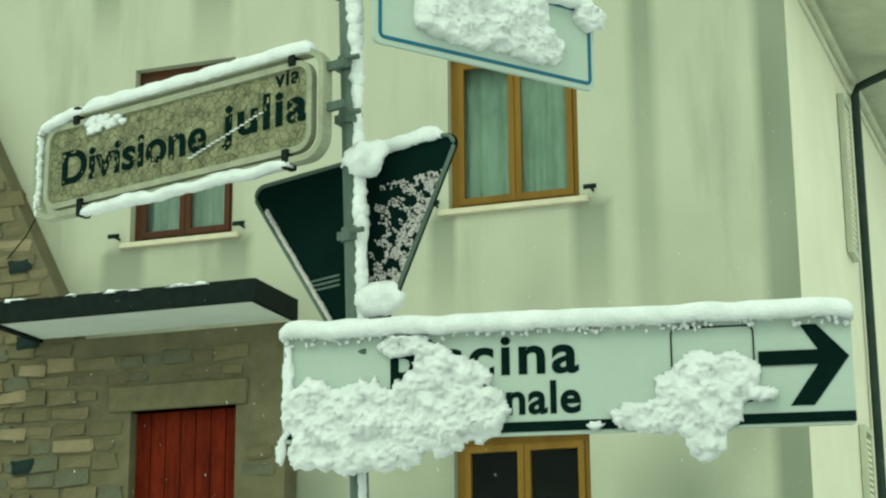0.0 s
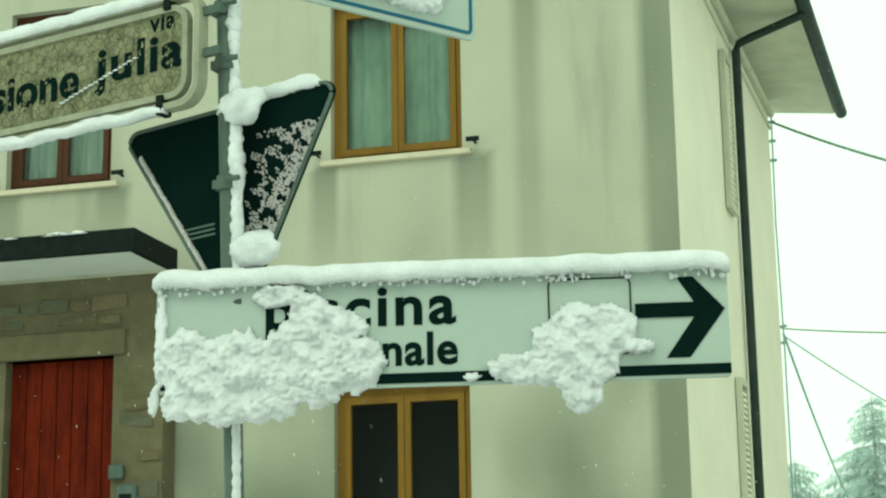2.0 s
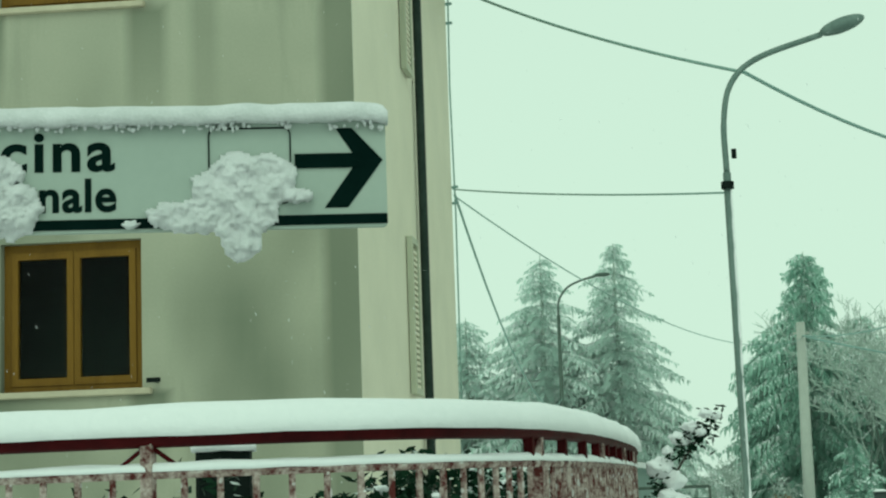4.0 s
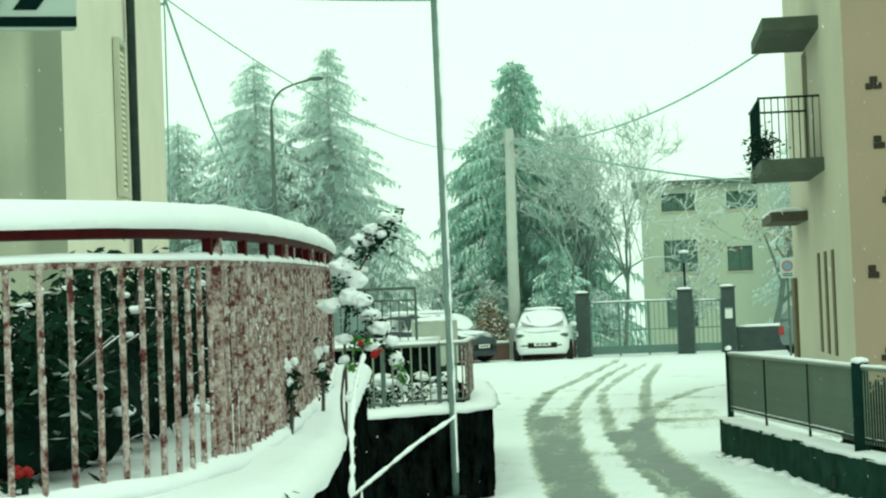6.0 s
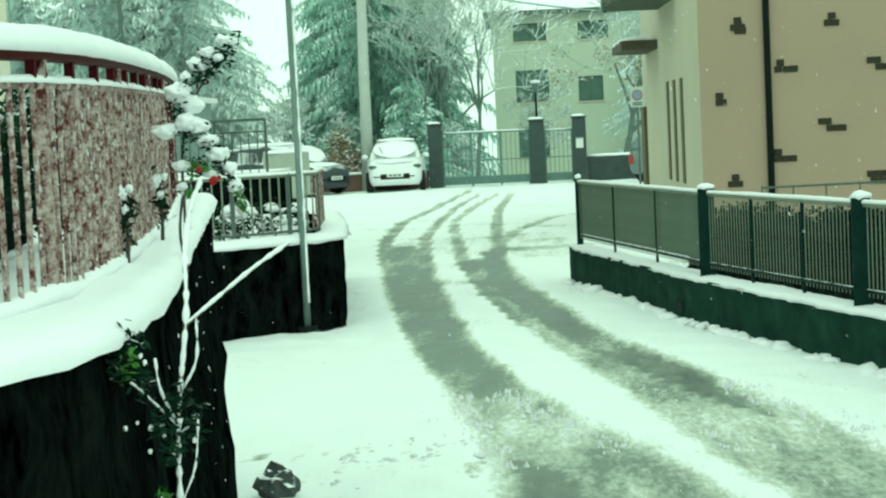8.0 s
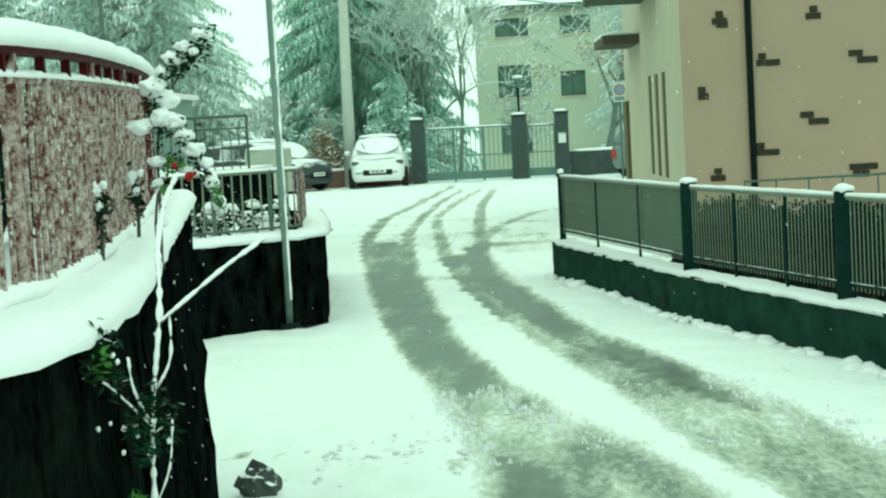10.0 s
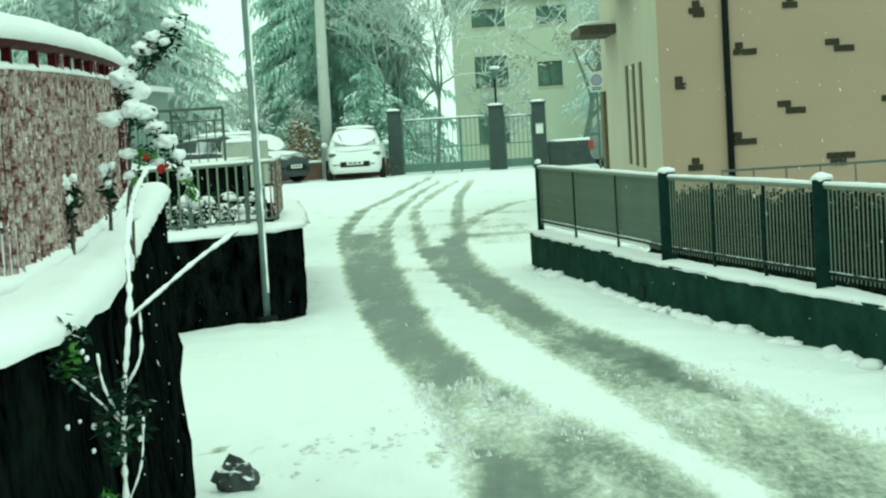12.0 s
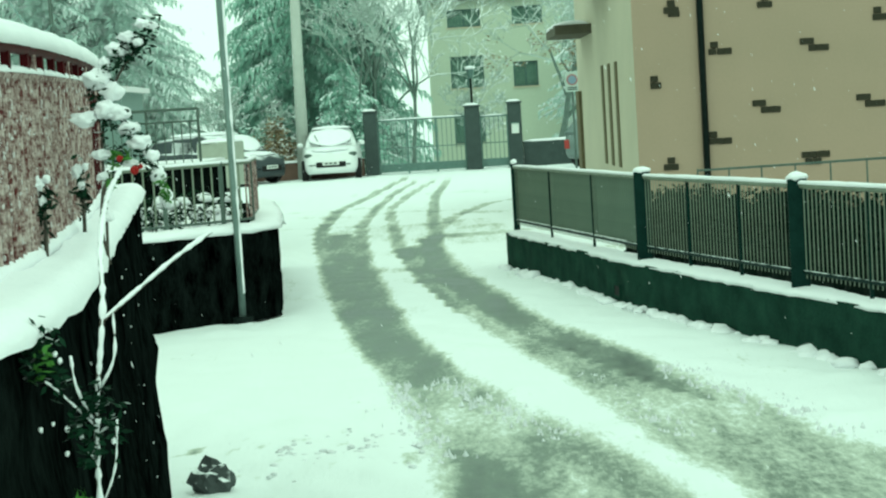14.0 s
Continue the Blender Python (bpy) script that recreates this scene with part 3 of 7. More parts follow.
# ---------------- the cream house beside the signs ----------------
house = thing("house", "two-storey cream rendered house with grey weather stains", "house", at=(-7.40, 14.17, 0), rz=10)
SIDE = math.tan(radians(2))


def front_wall():
    bm = bmesh.new()
    holes = [(-0.70, 0.56, 6.30, 7.84), (-0.67, 0.59, 2.86, 4.17), (-4.05, -2.93, 6.30, 8.12)]
    us = sorted({round(u, 3) for u in list(np.arange(-9.0, 2.51, 0.115)) + [2.5] + [v for h in holes for v in h[:2]]})
    zs = sorted({round(z, 3) for z in list(np.arange(0.0, 9.2, 0.2)) + [9.2] + [v for h in holes for v in h[2:]]})
    inside = lambda u, z: any(h[0] < u < h[1] and h[2] < z < h[3] for h in holes)
    grid = {}

    def vert(u, z):
        if (u, z) not in grid:
            grid[u, z] = bm.verts.new((u, 0, z))
        return grid[u, z]
    for a, b in zip(us, us[1:]):
        for c, d in zip(zs, zs[1:]):
            if not inside((a + b) / 2, (c + d) / 2):
                bm.faces.new((vert(a, c), vert(b, c), vert(b, d), vert(a, d)))
    for a, b, c, d in holes:
        for p, q in (((a, c), (b, c)), ((b, c), (b, d)), ((b, d), (a, d)), ((a, d), (a, c))):
            bm.faces.new([bm.verts.new(v) for v in ((p[0], 0, p[1]), (p[0], 0.32, p[1]), (q[0], 0.32, q[1]), (q[0], 0, q[1]))])
    bmesh.ops.remove_doubles(bm, verts=bm.verts, dist=1e-4)
    layer = bm.verts.layers.float.new("stain")
    for v in bm.verts:
        u, z = v.co.x, v.co.z
        wob = noise.noise((u * 2, z * 0.7, 0)) * 0.5 + 0.5
        s = 0.0
        if u > 2.16:
            s = 0.50 + 0.35 * wob
        for su, top, long, w in ((-0.76, 6.2, 1.1, 0.10), (0.68, 6.2, 1.6, 0.16), (-4.15, 6.2, 1.2, 0.22), (-2.9, 6.2, 0.7, 0.16), (-0.72, 2.8, 1.0, 0.1), (0.66, 2.8, 1.0, 0.12), (-3.2, 9.2, 1.2, 0.25), (1.2, 9.2, 6.4, 0.10), (-4.4, 9.2, 0.9, 0.2)):
            if abs(u - su) < w and top - long < z < top:
                s = max(s, (0.55 + 0.3 * wob) * (1 - (top - z) / long))
        if z < 6.2:
            mottle = noise.noise((u * 0.8, z * 0.5, 8.0)) + 0.5 * noise.noise((u * 2.3, z * 1.2, 3.0))
            s = max(s, 0.95 * max(0.0, mottle + 0.36) * min(1.0, (6.2 - z) / 1.6))
        if -4.2 < u < -2.8 and 5.95 < z < 6.25:
            s = max(s, 0.35 * wob)
        v[layer] = min(0.8, s)
    part("wall", bm, PLASTER, house)


front_wall()


def side_point(a, out=0.0):
    """A place on the wall that runs back along the street, a metres from the corner, out metres proud of it."""
    return (2.5 + SIDE * a + out, a)


bm = bmesh.new()
for a0, a1 in ((0.0, 6.7),):
    x0, _ = side_point(a0)
    x1, _ = side_point(a1)
    q = [bm.verts.new(v) for v in ((x0, 0.002, 0), (x1, a1, 0), (x1, a1, 8.6), (x0, 0.002, 8.6), (x0 - 0.3, 0.3, 0), (x1 - 0.3, a1, 0), (x1 - 0.3, a1, 8.6), (x0 - 0.3, 0.3, 8.6))]
    for f in ((0, 1, 2, 3), (5, 4, 7, 6), (1, 5, 6, 2), (4, 0, 3, 7), (3, 2, 6, 7)):
        bm.faces.new([q[i] for i in f])
part("wall", bm, PLAIN_PLASTER, house, "lighter cream side wall")
part("wall", boxes((-9.0, 2.4, 6.45, 6.7, 0, 8.6)), PLAIN_PLASTER, house)

# roof, soffit and gutter
bm = bmesh.new()
q = [bm.verts.new(v) for v in ((2.35, -0.5, 8.60), (3.28, -0.5, 8.50), (3.52, 7.3, 8.50), (2.60, 7.3, 8.60), (2.35, -0.5, 8.66), (3.28, -0.5, 8.56), (3.52, 7.3, 8.56), (2.60, 7.3, 8.66))]
for f in ((3, 2, 1, 0), (4, 5, 6, 7), (0, 1, 5, 4), (1, 2, 6, 5), (2, 3, 7, 6), (3, 0, 4, 7)):
    bm.faces.new([q[i] for i in f])
part("soffit", bm, SOFFIT, house, "pale weathered soffit")
bm = bmesh.new()
for x0, x1, z in ((2.40, 2.62, 8.42),):
    tube(bm, [(2.53, -0.1, 8.40), (2.53 + SIDE * 6.8, 6.75, 8.40)], 0.045, 6)
    tube(bm, [(2.51, -0.1, 8.22), (2.51 + SIDE * 6.8, 6.75, 8.22)], 0.02, 6)
part("cornice", bm, SOFFIT, house)
bm = bmesh.new()
q = [bm.verts.new(v) for v in ((3.36, -0.6, 8.58), (3.60, 7.4, 8.58), (-3.2, 7.4, 10.9), (-3.2, -0.6, 10.9), (3.36, -0.6, 8.70), (3.60, 7.4, 8.70), (-3.2, 7.4, 11.05), (-3.2, -0.6, 11.05))]
for f in ((3, 2, 1, 0), (4, 5, 6, 7), (0, 1, 5, 4), (1, 2, 6, 5), (2, 3, 7, 6), (3, 0, 4, 7)):
    bm.faces.new([q[i] for i in f])
part("roof", bm, SNOW, house, "roof slope under snow")
part("gutter", tube(bmesh.new(), [(3.36, -0.55, 8.52), (3.60, 7.36, 8.52)], 0.075, 10), PIPE, house, "grey-green metal gutter", smooth=True)
a = 3.62
wx = 2.5 + SIDE * a + 0.07
part("downpipe", tube(bmesh.new(), [(3.46, a - 0.3, 8.44), (3.36, a - 0.25, 8.42), (wx + 0.16, a, 8.34), (wx + 0.04, a, 8.29), (wx, a, 8.20), (wx, a, 4.0), (wx, a, 0.1)], 0.047, 10), PIPE, house, "dark grey metal downpipe", smooth=True)


def window(u0, u1, z0, z1, wood, curtain, sill_mat, label, closed_curtain):
    bm = boxes((u0, u0 + 0.07, 0.10, 0.17, z0, z1), (u1 - 0.07, u1, 0.10, 0.17, z0, z1), (u0 + 0.07, u1 - 0.07, 0.10, 0.17, z1 - 0.07, z1), (u0 + 0.07, u1 - 0.07, 0.10, 0.17, z0, z0 + 0.06))
    w = part("window", bm, wood, house, label)
    mid = (u0 + u1) / 2
    for a, b in ((u0 + 0.07, mid), (mid, u1 - 0.07)):
        bm = boxes((a + 0.003, a + 0.058, 0.085, 0.135, z0 + 0.06, z1 - 0.07), (b - 0.062, b - 0.003, 0.085, 0.135, z0 + 0.06, z1 - 0.07), (a + 0.058, b - 0.062, 0.085, 0.135, z1 - 0.135, z1 - 0.07), (a + 0.058, b - 0.062, 0.085, 0.135, z0 + 0.06, z0 + 0.125))
        part("sash", bm, wood, w)
        part("pane", boxes((a + 0.058, b - 0.062, 0.108, 0.114, z0 + 0.125, z1 - 0.135)), GLASS, w, "window glass").visible_shadow = False
    if closed_curtain:
        bm = bmesh.new()
        n = 40
        top, bot = [], []
        for i in range(n + 1):
            u = u0 + 0.05 + (u1 - u0 - 0.1) * i / n
            y = 0.24 + 0.02 * math.sin(i * 1.4) + 0.01 * math.sin(i * 0.53)
            top.append(bm.verts.new((u, y, z1 - 0.05)))
            bot.append(bm.verts.new((u, y, z0 + 0.03)))
        for i in range(n):
            bm.faces.new((bot[i], bot[i + 1], top[i + 1], top[i]))
        part("curtain", bm, curtain, w, "drawn pale curtain", smooth=True)
    # box round the opening, its room darkness put into the colour
    part("room_shade", boxes((u0 - 0.1, u1 + 0.1, 0.7, 0.75, z0 - 0.1, z1 + 0.1), (u0 - 0.1, u0 - 0.05, 0.33, 0.7, z0 - 0.1, z1 + 0.1), (u1 + 0.05, u1 + 0.1, 0.33, 0.7, z0 - 0.1, z1 + 0.1), (u0 - 0.05, u1 + 0.05, 0.33, 0.7, z1 + 0.05, z1 + 0.1), (u0 - 0.05, u1 + 0.05, 0.33, 0.7, z0 - 0.1, z0 - 0.05)), PAINTED_DIM_ROOM, w)
    part("sill", boxes((u0 - 0.09, u1 + 0.09, -0.06, 0.10, z0 - 0.055, z0), bevel=0.008), sill_mat, w, "pale stone sill")
    for u in (u0 - 0.11, u1 + 0.13):
        bm = bmesh.new()
        tube(bm, [(u, 0.0, z0 + 0.05), (u, -0.12, z0 + 0.05)], 0.012, 6)
        box(bm, u - 0.06, u + 0.06, -0.135, -0.115, z0 + 0.035, z0 + 0.075)
        part("shutter_catch", bm, DARK_METAL, w)
    return w


window(-0.70, 0.56, 6.30, 7.84, OCHRE_WOOD, CURTAIN, SILL, "ochre wooden casement window with pale curtain", True)
window(-0.67, 0.59, 2.86, 4.17, OCHRE_WOOD, CURTAIN, SILL, "ochre wooden casement window, dark inside", False)
window(-4.05, -2.93, 6.30, 8.12, BROWN_WOOD, PALE_CURTAIN, SILL, "reddish brown wooden casement window", True)

# shutters folded on the street side wall
for z0, z1 in ((2.9, 4.5), (6.25, 7.95)):
    a0, a1 = 2.75, 3.20
    bm = bmesh.new()
    m = Matrix.Translation((2.5 + SIDE * a0, a0, 0)) @ pose(0, 0, 0, 0, 0, 88)
    box(bm, 0, 0.05, -0.07, -0.01, z0, z1, m)
    box(bm, a1 - a0 - 0.05, a1 - a0, -0.07, -0.01, z0, z1, m)
    box(bm, 0.05, a1 - a0 - 0.05, -0.07, -0.01, z1 - 0.06, z1, m)
    box(bm, 0.05, a1 - a0 - 0.05, -0.07, -0.01, z0, z0 + 0.06, m)
    sh = part("shutter", bm, SOFFIT, house, "cream folded shutter")
    for k in range(int((z1 - z0) / 0.06) - 2):
        bm = bmesh.new()
        box(bm, 0.05, a1 - a0 - 0.05, -0.055, -0.02, z0 + 0.07 + k * 0.06, z0 + 0.10 + k * 0.06, m)
        part("slat", bm, PLAIN_PLASTER, sh)

# stone porch with canopy and red door
porch = thing("stone_porch", "brown rubble-stone porch wall in front of the house", "porch", at=(-7.40, 14.17, 0), rz=10)
bm = bmesh.new()
doorway = (-3.80, -2.70, 2.40, 4.56)
# pieces of the wall round the doorway, then the sloping gable
panel_with_holes(bm, -4.45, -2.2, 0.0, 5.30, 0.27, [doorway])
for pts in ([(-9.0, 0.0), (-4.45, 0.0), (-4.45, 5.30), (-4.67, 5.81), (-5.40, 7.19), (-7.0, 10.2), (-9.0, 10.2)],):
    f = [bm.verts.new((u, 0, z)) for u, z in pts]
    g = [bm.verts.new((u, 0.27, z)) for u, z in pts]
    bm.faces.new(f)
    bm.faces.new(list(reversed(g)))
    for i in range(len(f)):
        j = (i + 1) % len(f)
        bm.faces.new((f[j], f[i], g[i], g[j]))
bmesh.ops.translate(bm, verts=bm.verts, vec=(0, -0.30, 0))
stone_wall = part("masonry", bm, MORTAR, porch, "grey-brown mortar and rubble")
part("lintel", boxes((-4.02, -2.58, -0.345, -0.10, 4.56, 4.80), bevel=0.012), LINTEL, porch, "long sandstone lintel")
door = part("door", boxes((-3.80, -2.70, -0.16, -0.10, 2.40, 4.56)), RED_DOOR, porch, "weathered red-brown wooden door")
for k in range(7):
    u = -3.80 + 1.10 * k / 7
    part("plank", boxes((u + 0.004, u + 1.10 / 7 - 0.004, -0.178, -0.16, 2.42, 4.55), bevel=0.004), RED_DOOR, door)
canopy = thing("canopy", "flat canopy with dark fascia and white underside, snow on top", "canopy", at=(-7.40, 14.17, 0), rz=10)
part("fascia", boxes((-4.85, -2.08, -1.24, -1.18, 5.30, 5.50), (-2.14, -2.08, -1.18, -0.31, 5.30, 5.50), (-4.85, -4.79, -1.18, -0.31, 5.30, 5.50)), DARK_METAL, canopy, "dark metal fascia")
part("underside", boxes((-4.79, -2.14, -1.18, -0.31, 5.33, 5.40)), WHITE_PAINT, canopy, "white underside panel")
bm = bmesh.new()
snow_ridge(bm, [(-4.8 + 0.09 * k, -0.75, 5.49) for k in range(31)], 0.95, 0.06, 0.3, 0.1, 3)
part("snow_cover", bm, SNOW, canopy, "thin layer of snow", smooth=True)
intercom = thing("intercom", "two small grey wall boxes on the stone by the door", "intercom", at=(-7.40, 14.17, 0), rz=10)
part("bell_box", boxes((-2.70, -2.56, -0.36, -0.30, 3.42, 3.55), bevel=0.01), GALV, intercom)
part("meter_box", boxes((-2.62, -2.42, -0.37, -0.30, 3.06, 3.36), bevel=0.012), GALV, intercom)
part("opening", boxes((-2.58, -2.46, -0.375, -0.37, 3.22, 3.28)), DARK_METAL, intercom)

# ---------------- road sign post ----------------


def on_post(z):
    k = (z - 1.2) / 2.8
    return Vector((-2.735 - 0.06 * k, 4.02 - 0.05 * k, z))


sign_post = thing("sign_post", "grey steel sign post crusted with snow", "sign post", at=(0, 0, 0))
part("pole", tube(bmesh.new(), [on_post(z) for z in (0.9, 1.6, 2.4, 3.2, 4.3)], 0.026, 14), GALV, sign_post, smooth=True)
rng = random.Random(5)
for z in (2.52, 2.68, 3.36, 3.52, 3.74, 3.02):
    p = on_post(z)
    bm = bmesh.new()
    tube(bm, [p - Vector((0, 0, 0.02)), p + Vector((0, 0, 0.02))], 0.034, 14)
    box(bm, p.x - 0.045, p.x - 0.02, p.y - 0.014, p.y + 0.014, z - 0.012, z + 0.012)
    tube(bm, [(p.x + 0.02, p.y - 0.045, z), (p.x + 0.06, p.y - 0.045, z)], 0.008, 6)
    part("clamp", bm, GALV, sign_post)
bm = bmesh.new()
z = 2.78
k = 0
while z < 4.25:
    p = on_post(z)
    big = 0.019 + 0.010 * noise.noise((z * 7, 0, 0))
    if 3.56 < z < 3.72 or z > 3.82:
        big *= 1.5
    if noise.noise((z * 5, 3, 0)) > -0.25:
        blob(bm, p + Vector((0.026, -0.004, 0)), (big, big, 0.035), 0.35, 2.0, 2, k * 1.3)
    z += 0.03
    k += 1
blob(bm, on_post(3.23) + Vector((0.05, -0.01, 0)), (0.07, 0.04, 0.05), 0.4, 2, 3, 4.0)
blob(bm, on_post(3.86) + Vector((0.055, -0.02, 0)), (0.065, 0.05, 0.10), 0.45, 2, 3, 9.0)
blob(bm, on_post(2.83) + Vector((0.075, 0.0, 0)), (0.075, 0.05, 0.045), 0.35, 2, 3, 12.0)
part("snow_crust", bm, WET_SNOW, sign_post, "wet snow stuck to the pole", smooth=True)["kind"] = "stuff"
bm = bmesh.new()
z = 1.3
while z < 2.42:
    blob(bm, on_post(z) + Vector((0.016, -0.014, 0)), (0.012, 0.014, 0.03), 0.35, 2.0, 2, z * 5)
    z += 0.035
part("snow_crust", bm, WET_SNOW, sign_post, "wet snow stuck to the pole", smooth=True)["kind"] = "stuff"

# direction sign to the swimming pool
pool_sign = thing("direction_sign", "white direction sign with black arrow, half covered in snow", "road sign", at=(-2.215, 4.123, 2.59), rz=19.5)
part("plate", rounded_plate(bmesh.new(), -0.75, 0.75, -0.15, 0.15, 0.0, 0.02, 0.012), SIGN_WHITE, pool_sign)
part("border_bar", boxes((-0.735, 0.75, -0.004, 0.0, -0.142, -0.116)), SIGN_BLACK, pool_sign, "black lower stripe")
lettering("word", "piscina", 0.150, SIGN_BLACK, pool_sign, Matrix.Translation((0.047, -0.001, 0.014)), 0.0035, "RIGHT", 1.10, "black lettering", 1.13)
lettering("word", "comunale", 0.120, SIGN_BLACK, pool_sign, Matrix.Translation((0.052, -0.001, -0.093)), 0.0030, "RIGHT", 0.98, "black lettering", 1.06)
bm = bmesh.new()
for pts in ([(0.512, 0.045), (0.675, 0.045), (0.675, 0.007), (0.512, 0.007)], [(0.741, 0.026), (0.662, 0.112), (0.620, 0.112), (0.676, 0.026)], [(0.741, 0.026), (0.676, 0.026), (0.588, -0.098), (0.648, -0.098)]):
    f = [bm.verts.new((x, -0.003, z)) for x, z in pts]
    bm.faces.new(f)
bmesh.ops.recalc_face_normals(bm, faces=bm.faces)
r = bmesh.ops.solidify(bm, geom=bm.faces, thickness=0.0025)
part("arrow", bm, SIGN_BLACK, pool_sign, "black arrow")
part("pictogram_frame", ring_plate(bmesh.new(), 0.288, 0.503, -0.085, 0.118, 0.004, -0.003, 0.0, 0.02), SIGN_BLACK, pool_sign, "thin black frame")
bm = bmesh.new()
snow_ridge(bm, [(-0.755 + 0.0126 * k, 0.0 - 0.006, 0.145 + 0.006 * noise.noise((k * 0.13, 0, 0))) for k in range(121)], 0.068, 0.034, 0.14, 0.75, 1, 14.0)
rng = random.Random(11)
for k in range(260):
    x = rng.uniform(-0.74, 0.74)
    blob(bm, (x, -0.014, 0.136 - rng.random() ** 2.5 * 0.028), (rng.uniform(0.003, 0.009), 0.008, rng.uniform(0.003, 0.010)), 0.5, 2, 1, k)
part("snow_cap", bm, WET_SNOW, pool_sign, "thick snow cap", smooth=True)


def snow_clump(parent, box4, spots, thick, seed, label):
    bm = snow_patch(bmesh.new(), *box4, spots, 0.0055, thick, seed)
    return part("snow_clump", bm, WET_SNOW, parent, label, smooth=True)


snow_clump(pool_sign, (-0.82, -0.08, -0.30, 0.13), [(-0.50, -0.11, 0.25, 0.115), (-0.33, -0.065, 0.17, 0.105), (-0.66, -0.075, 0.10, 0.10), (-0.42, 0.105, 0.07, 0.035), (-0.34, 0.06, 0.06, 0.05), (-0.27, 0.005, 0.09, 0.065), (-0.22, -0.085, 0.085, 0.085), (-0.55, -0.185, 0.19, 0.05)], 0.045, 21.0, "lumpy wet snow stuck on the face")
snow_clump(pool_sign, (0.055, 0.60, -0.30, 0.12), [(0.36, -0.055, 0.12, 0.115), (0.24, -0.11, 0.11, 0.05), (0.37, -0.17, 0.055, 0.07), (0.44, -0.01, 0.075, 0.065), (0.09, -0.128, 0.03, 0.014), (0.52, -0.06, 0.04, 0.02)], 0.040, 22.0, "lumpy wet snow stuck on the face")
snow_clump(pool_sign, (-0.79, -0.69, -0.23, 0.12), [(-0.752, -0.17, 0.016, 0.045), (-0.735, 0.0, 0.02, 0.14)], 0.016, 23.0, "wet snow on the edge")

# back of a triangular give-way sign
yield_sign = thing("triangular_sign", "dark back of a triangular road sign, point down, snow flecked", "road sign", at=(-2.792, 4.055, 2.600), rz=-4)
S = 0.75
yield_sign.matrix_basis = pose(-2.785, 4.055, 2.618, 0, -3.6, -4)
bm = bmesh.new()
tri = []
for cx, cz, a0 in ((S / 2 - 0.055, S * 0.866 - 0.032, -30), (-S / 2 + 0.055, S * 0.866 - 0.032, 90), (0.0, 0.065, 210)):
    for k in range(7):
        a = radians(a0 + 20 * k)
        tri.append((cx + 0.032 * math.cos(a), cz + 0.032 * math.sin(a)))
f = [bm.verts.new((x, 0, z)) for x, z in tri]
g = [bm.verts.new((x, 0.012, z)) for x, z in tri]
bm.faces.new(f)
bm.faces.new(list(reversed(g)))
for i in range(len(f)):
    j = (i + 1) % len(f)
    bm.faces.new((f[j], f[i], g[i], g[j]))
bmesh.ops.recalc_face_normals(bm, faces=bm.faces)
part("plate", bm, SIGN_BLACK, yield_sign, "dark painted plate back")
bm = bmesh.new()
ins = [(x * 0.985, 0.3 * S + (z - 0.3 * S) * 0.985) for x, z in tri]
tube(bm, [(x, -0.004, z) for x, z in ins + ins[:2]], 0.006, 6, False)
part("rim", bm, GALV, yield_sign, "folded rim", smooth=True)
for k in range(3):
    part("maker_mark", boxes((-0.17, -0.06, -0.0015, 0.0, 0.318 - 0.014 * k, 0.324 - 0.014 * k)), GALV, yield_sign, "faint small print")
bm = bmesh.new()
snow_ridge(bm, [(0.02 + 0.0145 * k, 0.004, S * 0.866 - 0.004) for k in range(21)], 0.04, 0.035, 0.3, 0.3, 6, 20)
part("snow_cap", bm, WET_SNOW, yield_sign, "snow along the upper edge", smooth=True)
bm = bmesh.new()
rg = random.Random(3)
for k in range(4200):
    z = rg.uniform(0.12, 0.55)
    lim = S / 2 * z / (S * 0.866)
    x = lim * (1 - rg.random() ** 1.3 * 0.85)
    if x < 0.05 or noise.noise((x * 30, z * 30, 0)) < 0.02 - 0.6 * (x / lim - 0.5):
        continue
    s = rg.uniform(0.001, 0.0042)
    bmesh.ops.create_icosphere(bm, subdivisions=1, radius=s, matrix=Matrix.Translation((x - 0.012, -0.001, z)))
for k in range(60):
    z = 0.06 + k * 0.0085
    x = -S / 2 * z / (S * 0.866)
    blob(bm, (x + 0.016, -0.004, z), (0.008, 0.008, 0.010), 0.5, 2, 1, k)
part("snow_fleck", bm, RIME, yield_sign, "grey wet snow flecks", smooth=True)["kind"] = "stuff"

# old street name plate
name_sign = thing("street_name_sign", "old cracked yellowish street name plate in a metal frame", "street sign", at=(-3.39, 3.965, 3.395), rz=-6)
W2, H2 = 0.585, 0.165
part("frame", ring_plate(bmesh.new(), -W2, W2, -H2, H2, 0.018, -0.02, 0.02, 0.07), OLD_RIM, name_sign, "pale metal tube frame")
part("rim", ring_plate(bmesh.new(), -W2 + 0.045, W2 - 0.045, -H2 + 0.03, H2 - 0.03, 0.018, -0.016, 0.008, 0.055), OLD_RIM, name_sign, "pale raised rim")
part("plate", rounded_plate(bmesh.new(), -W2 + 0.05, W2 - 0.05, -H2 + 0.035, H2 - 0.035, -0.006, 0.006, 0.05), OLD_SIGN, name_sign, "cracked yellowish face")
lettering("word", "Divisione", 0.146, SIGN_BLACK, name_sign, Matrix.Translation((-0.475, -0.008, -0.058)), 0.0036, "LEFT", 1.08, "worn black lettering", 1.03)
lettering("word", "julia", 0.146, SIGN_BLACK, name_sign, Matrix.Translation((0.205, -0.008, -0.040)), 0.0036, "LEFT", 1.20, "worn black lettering", 1.10)
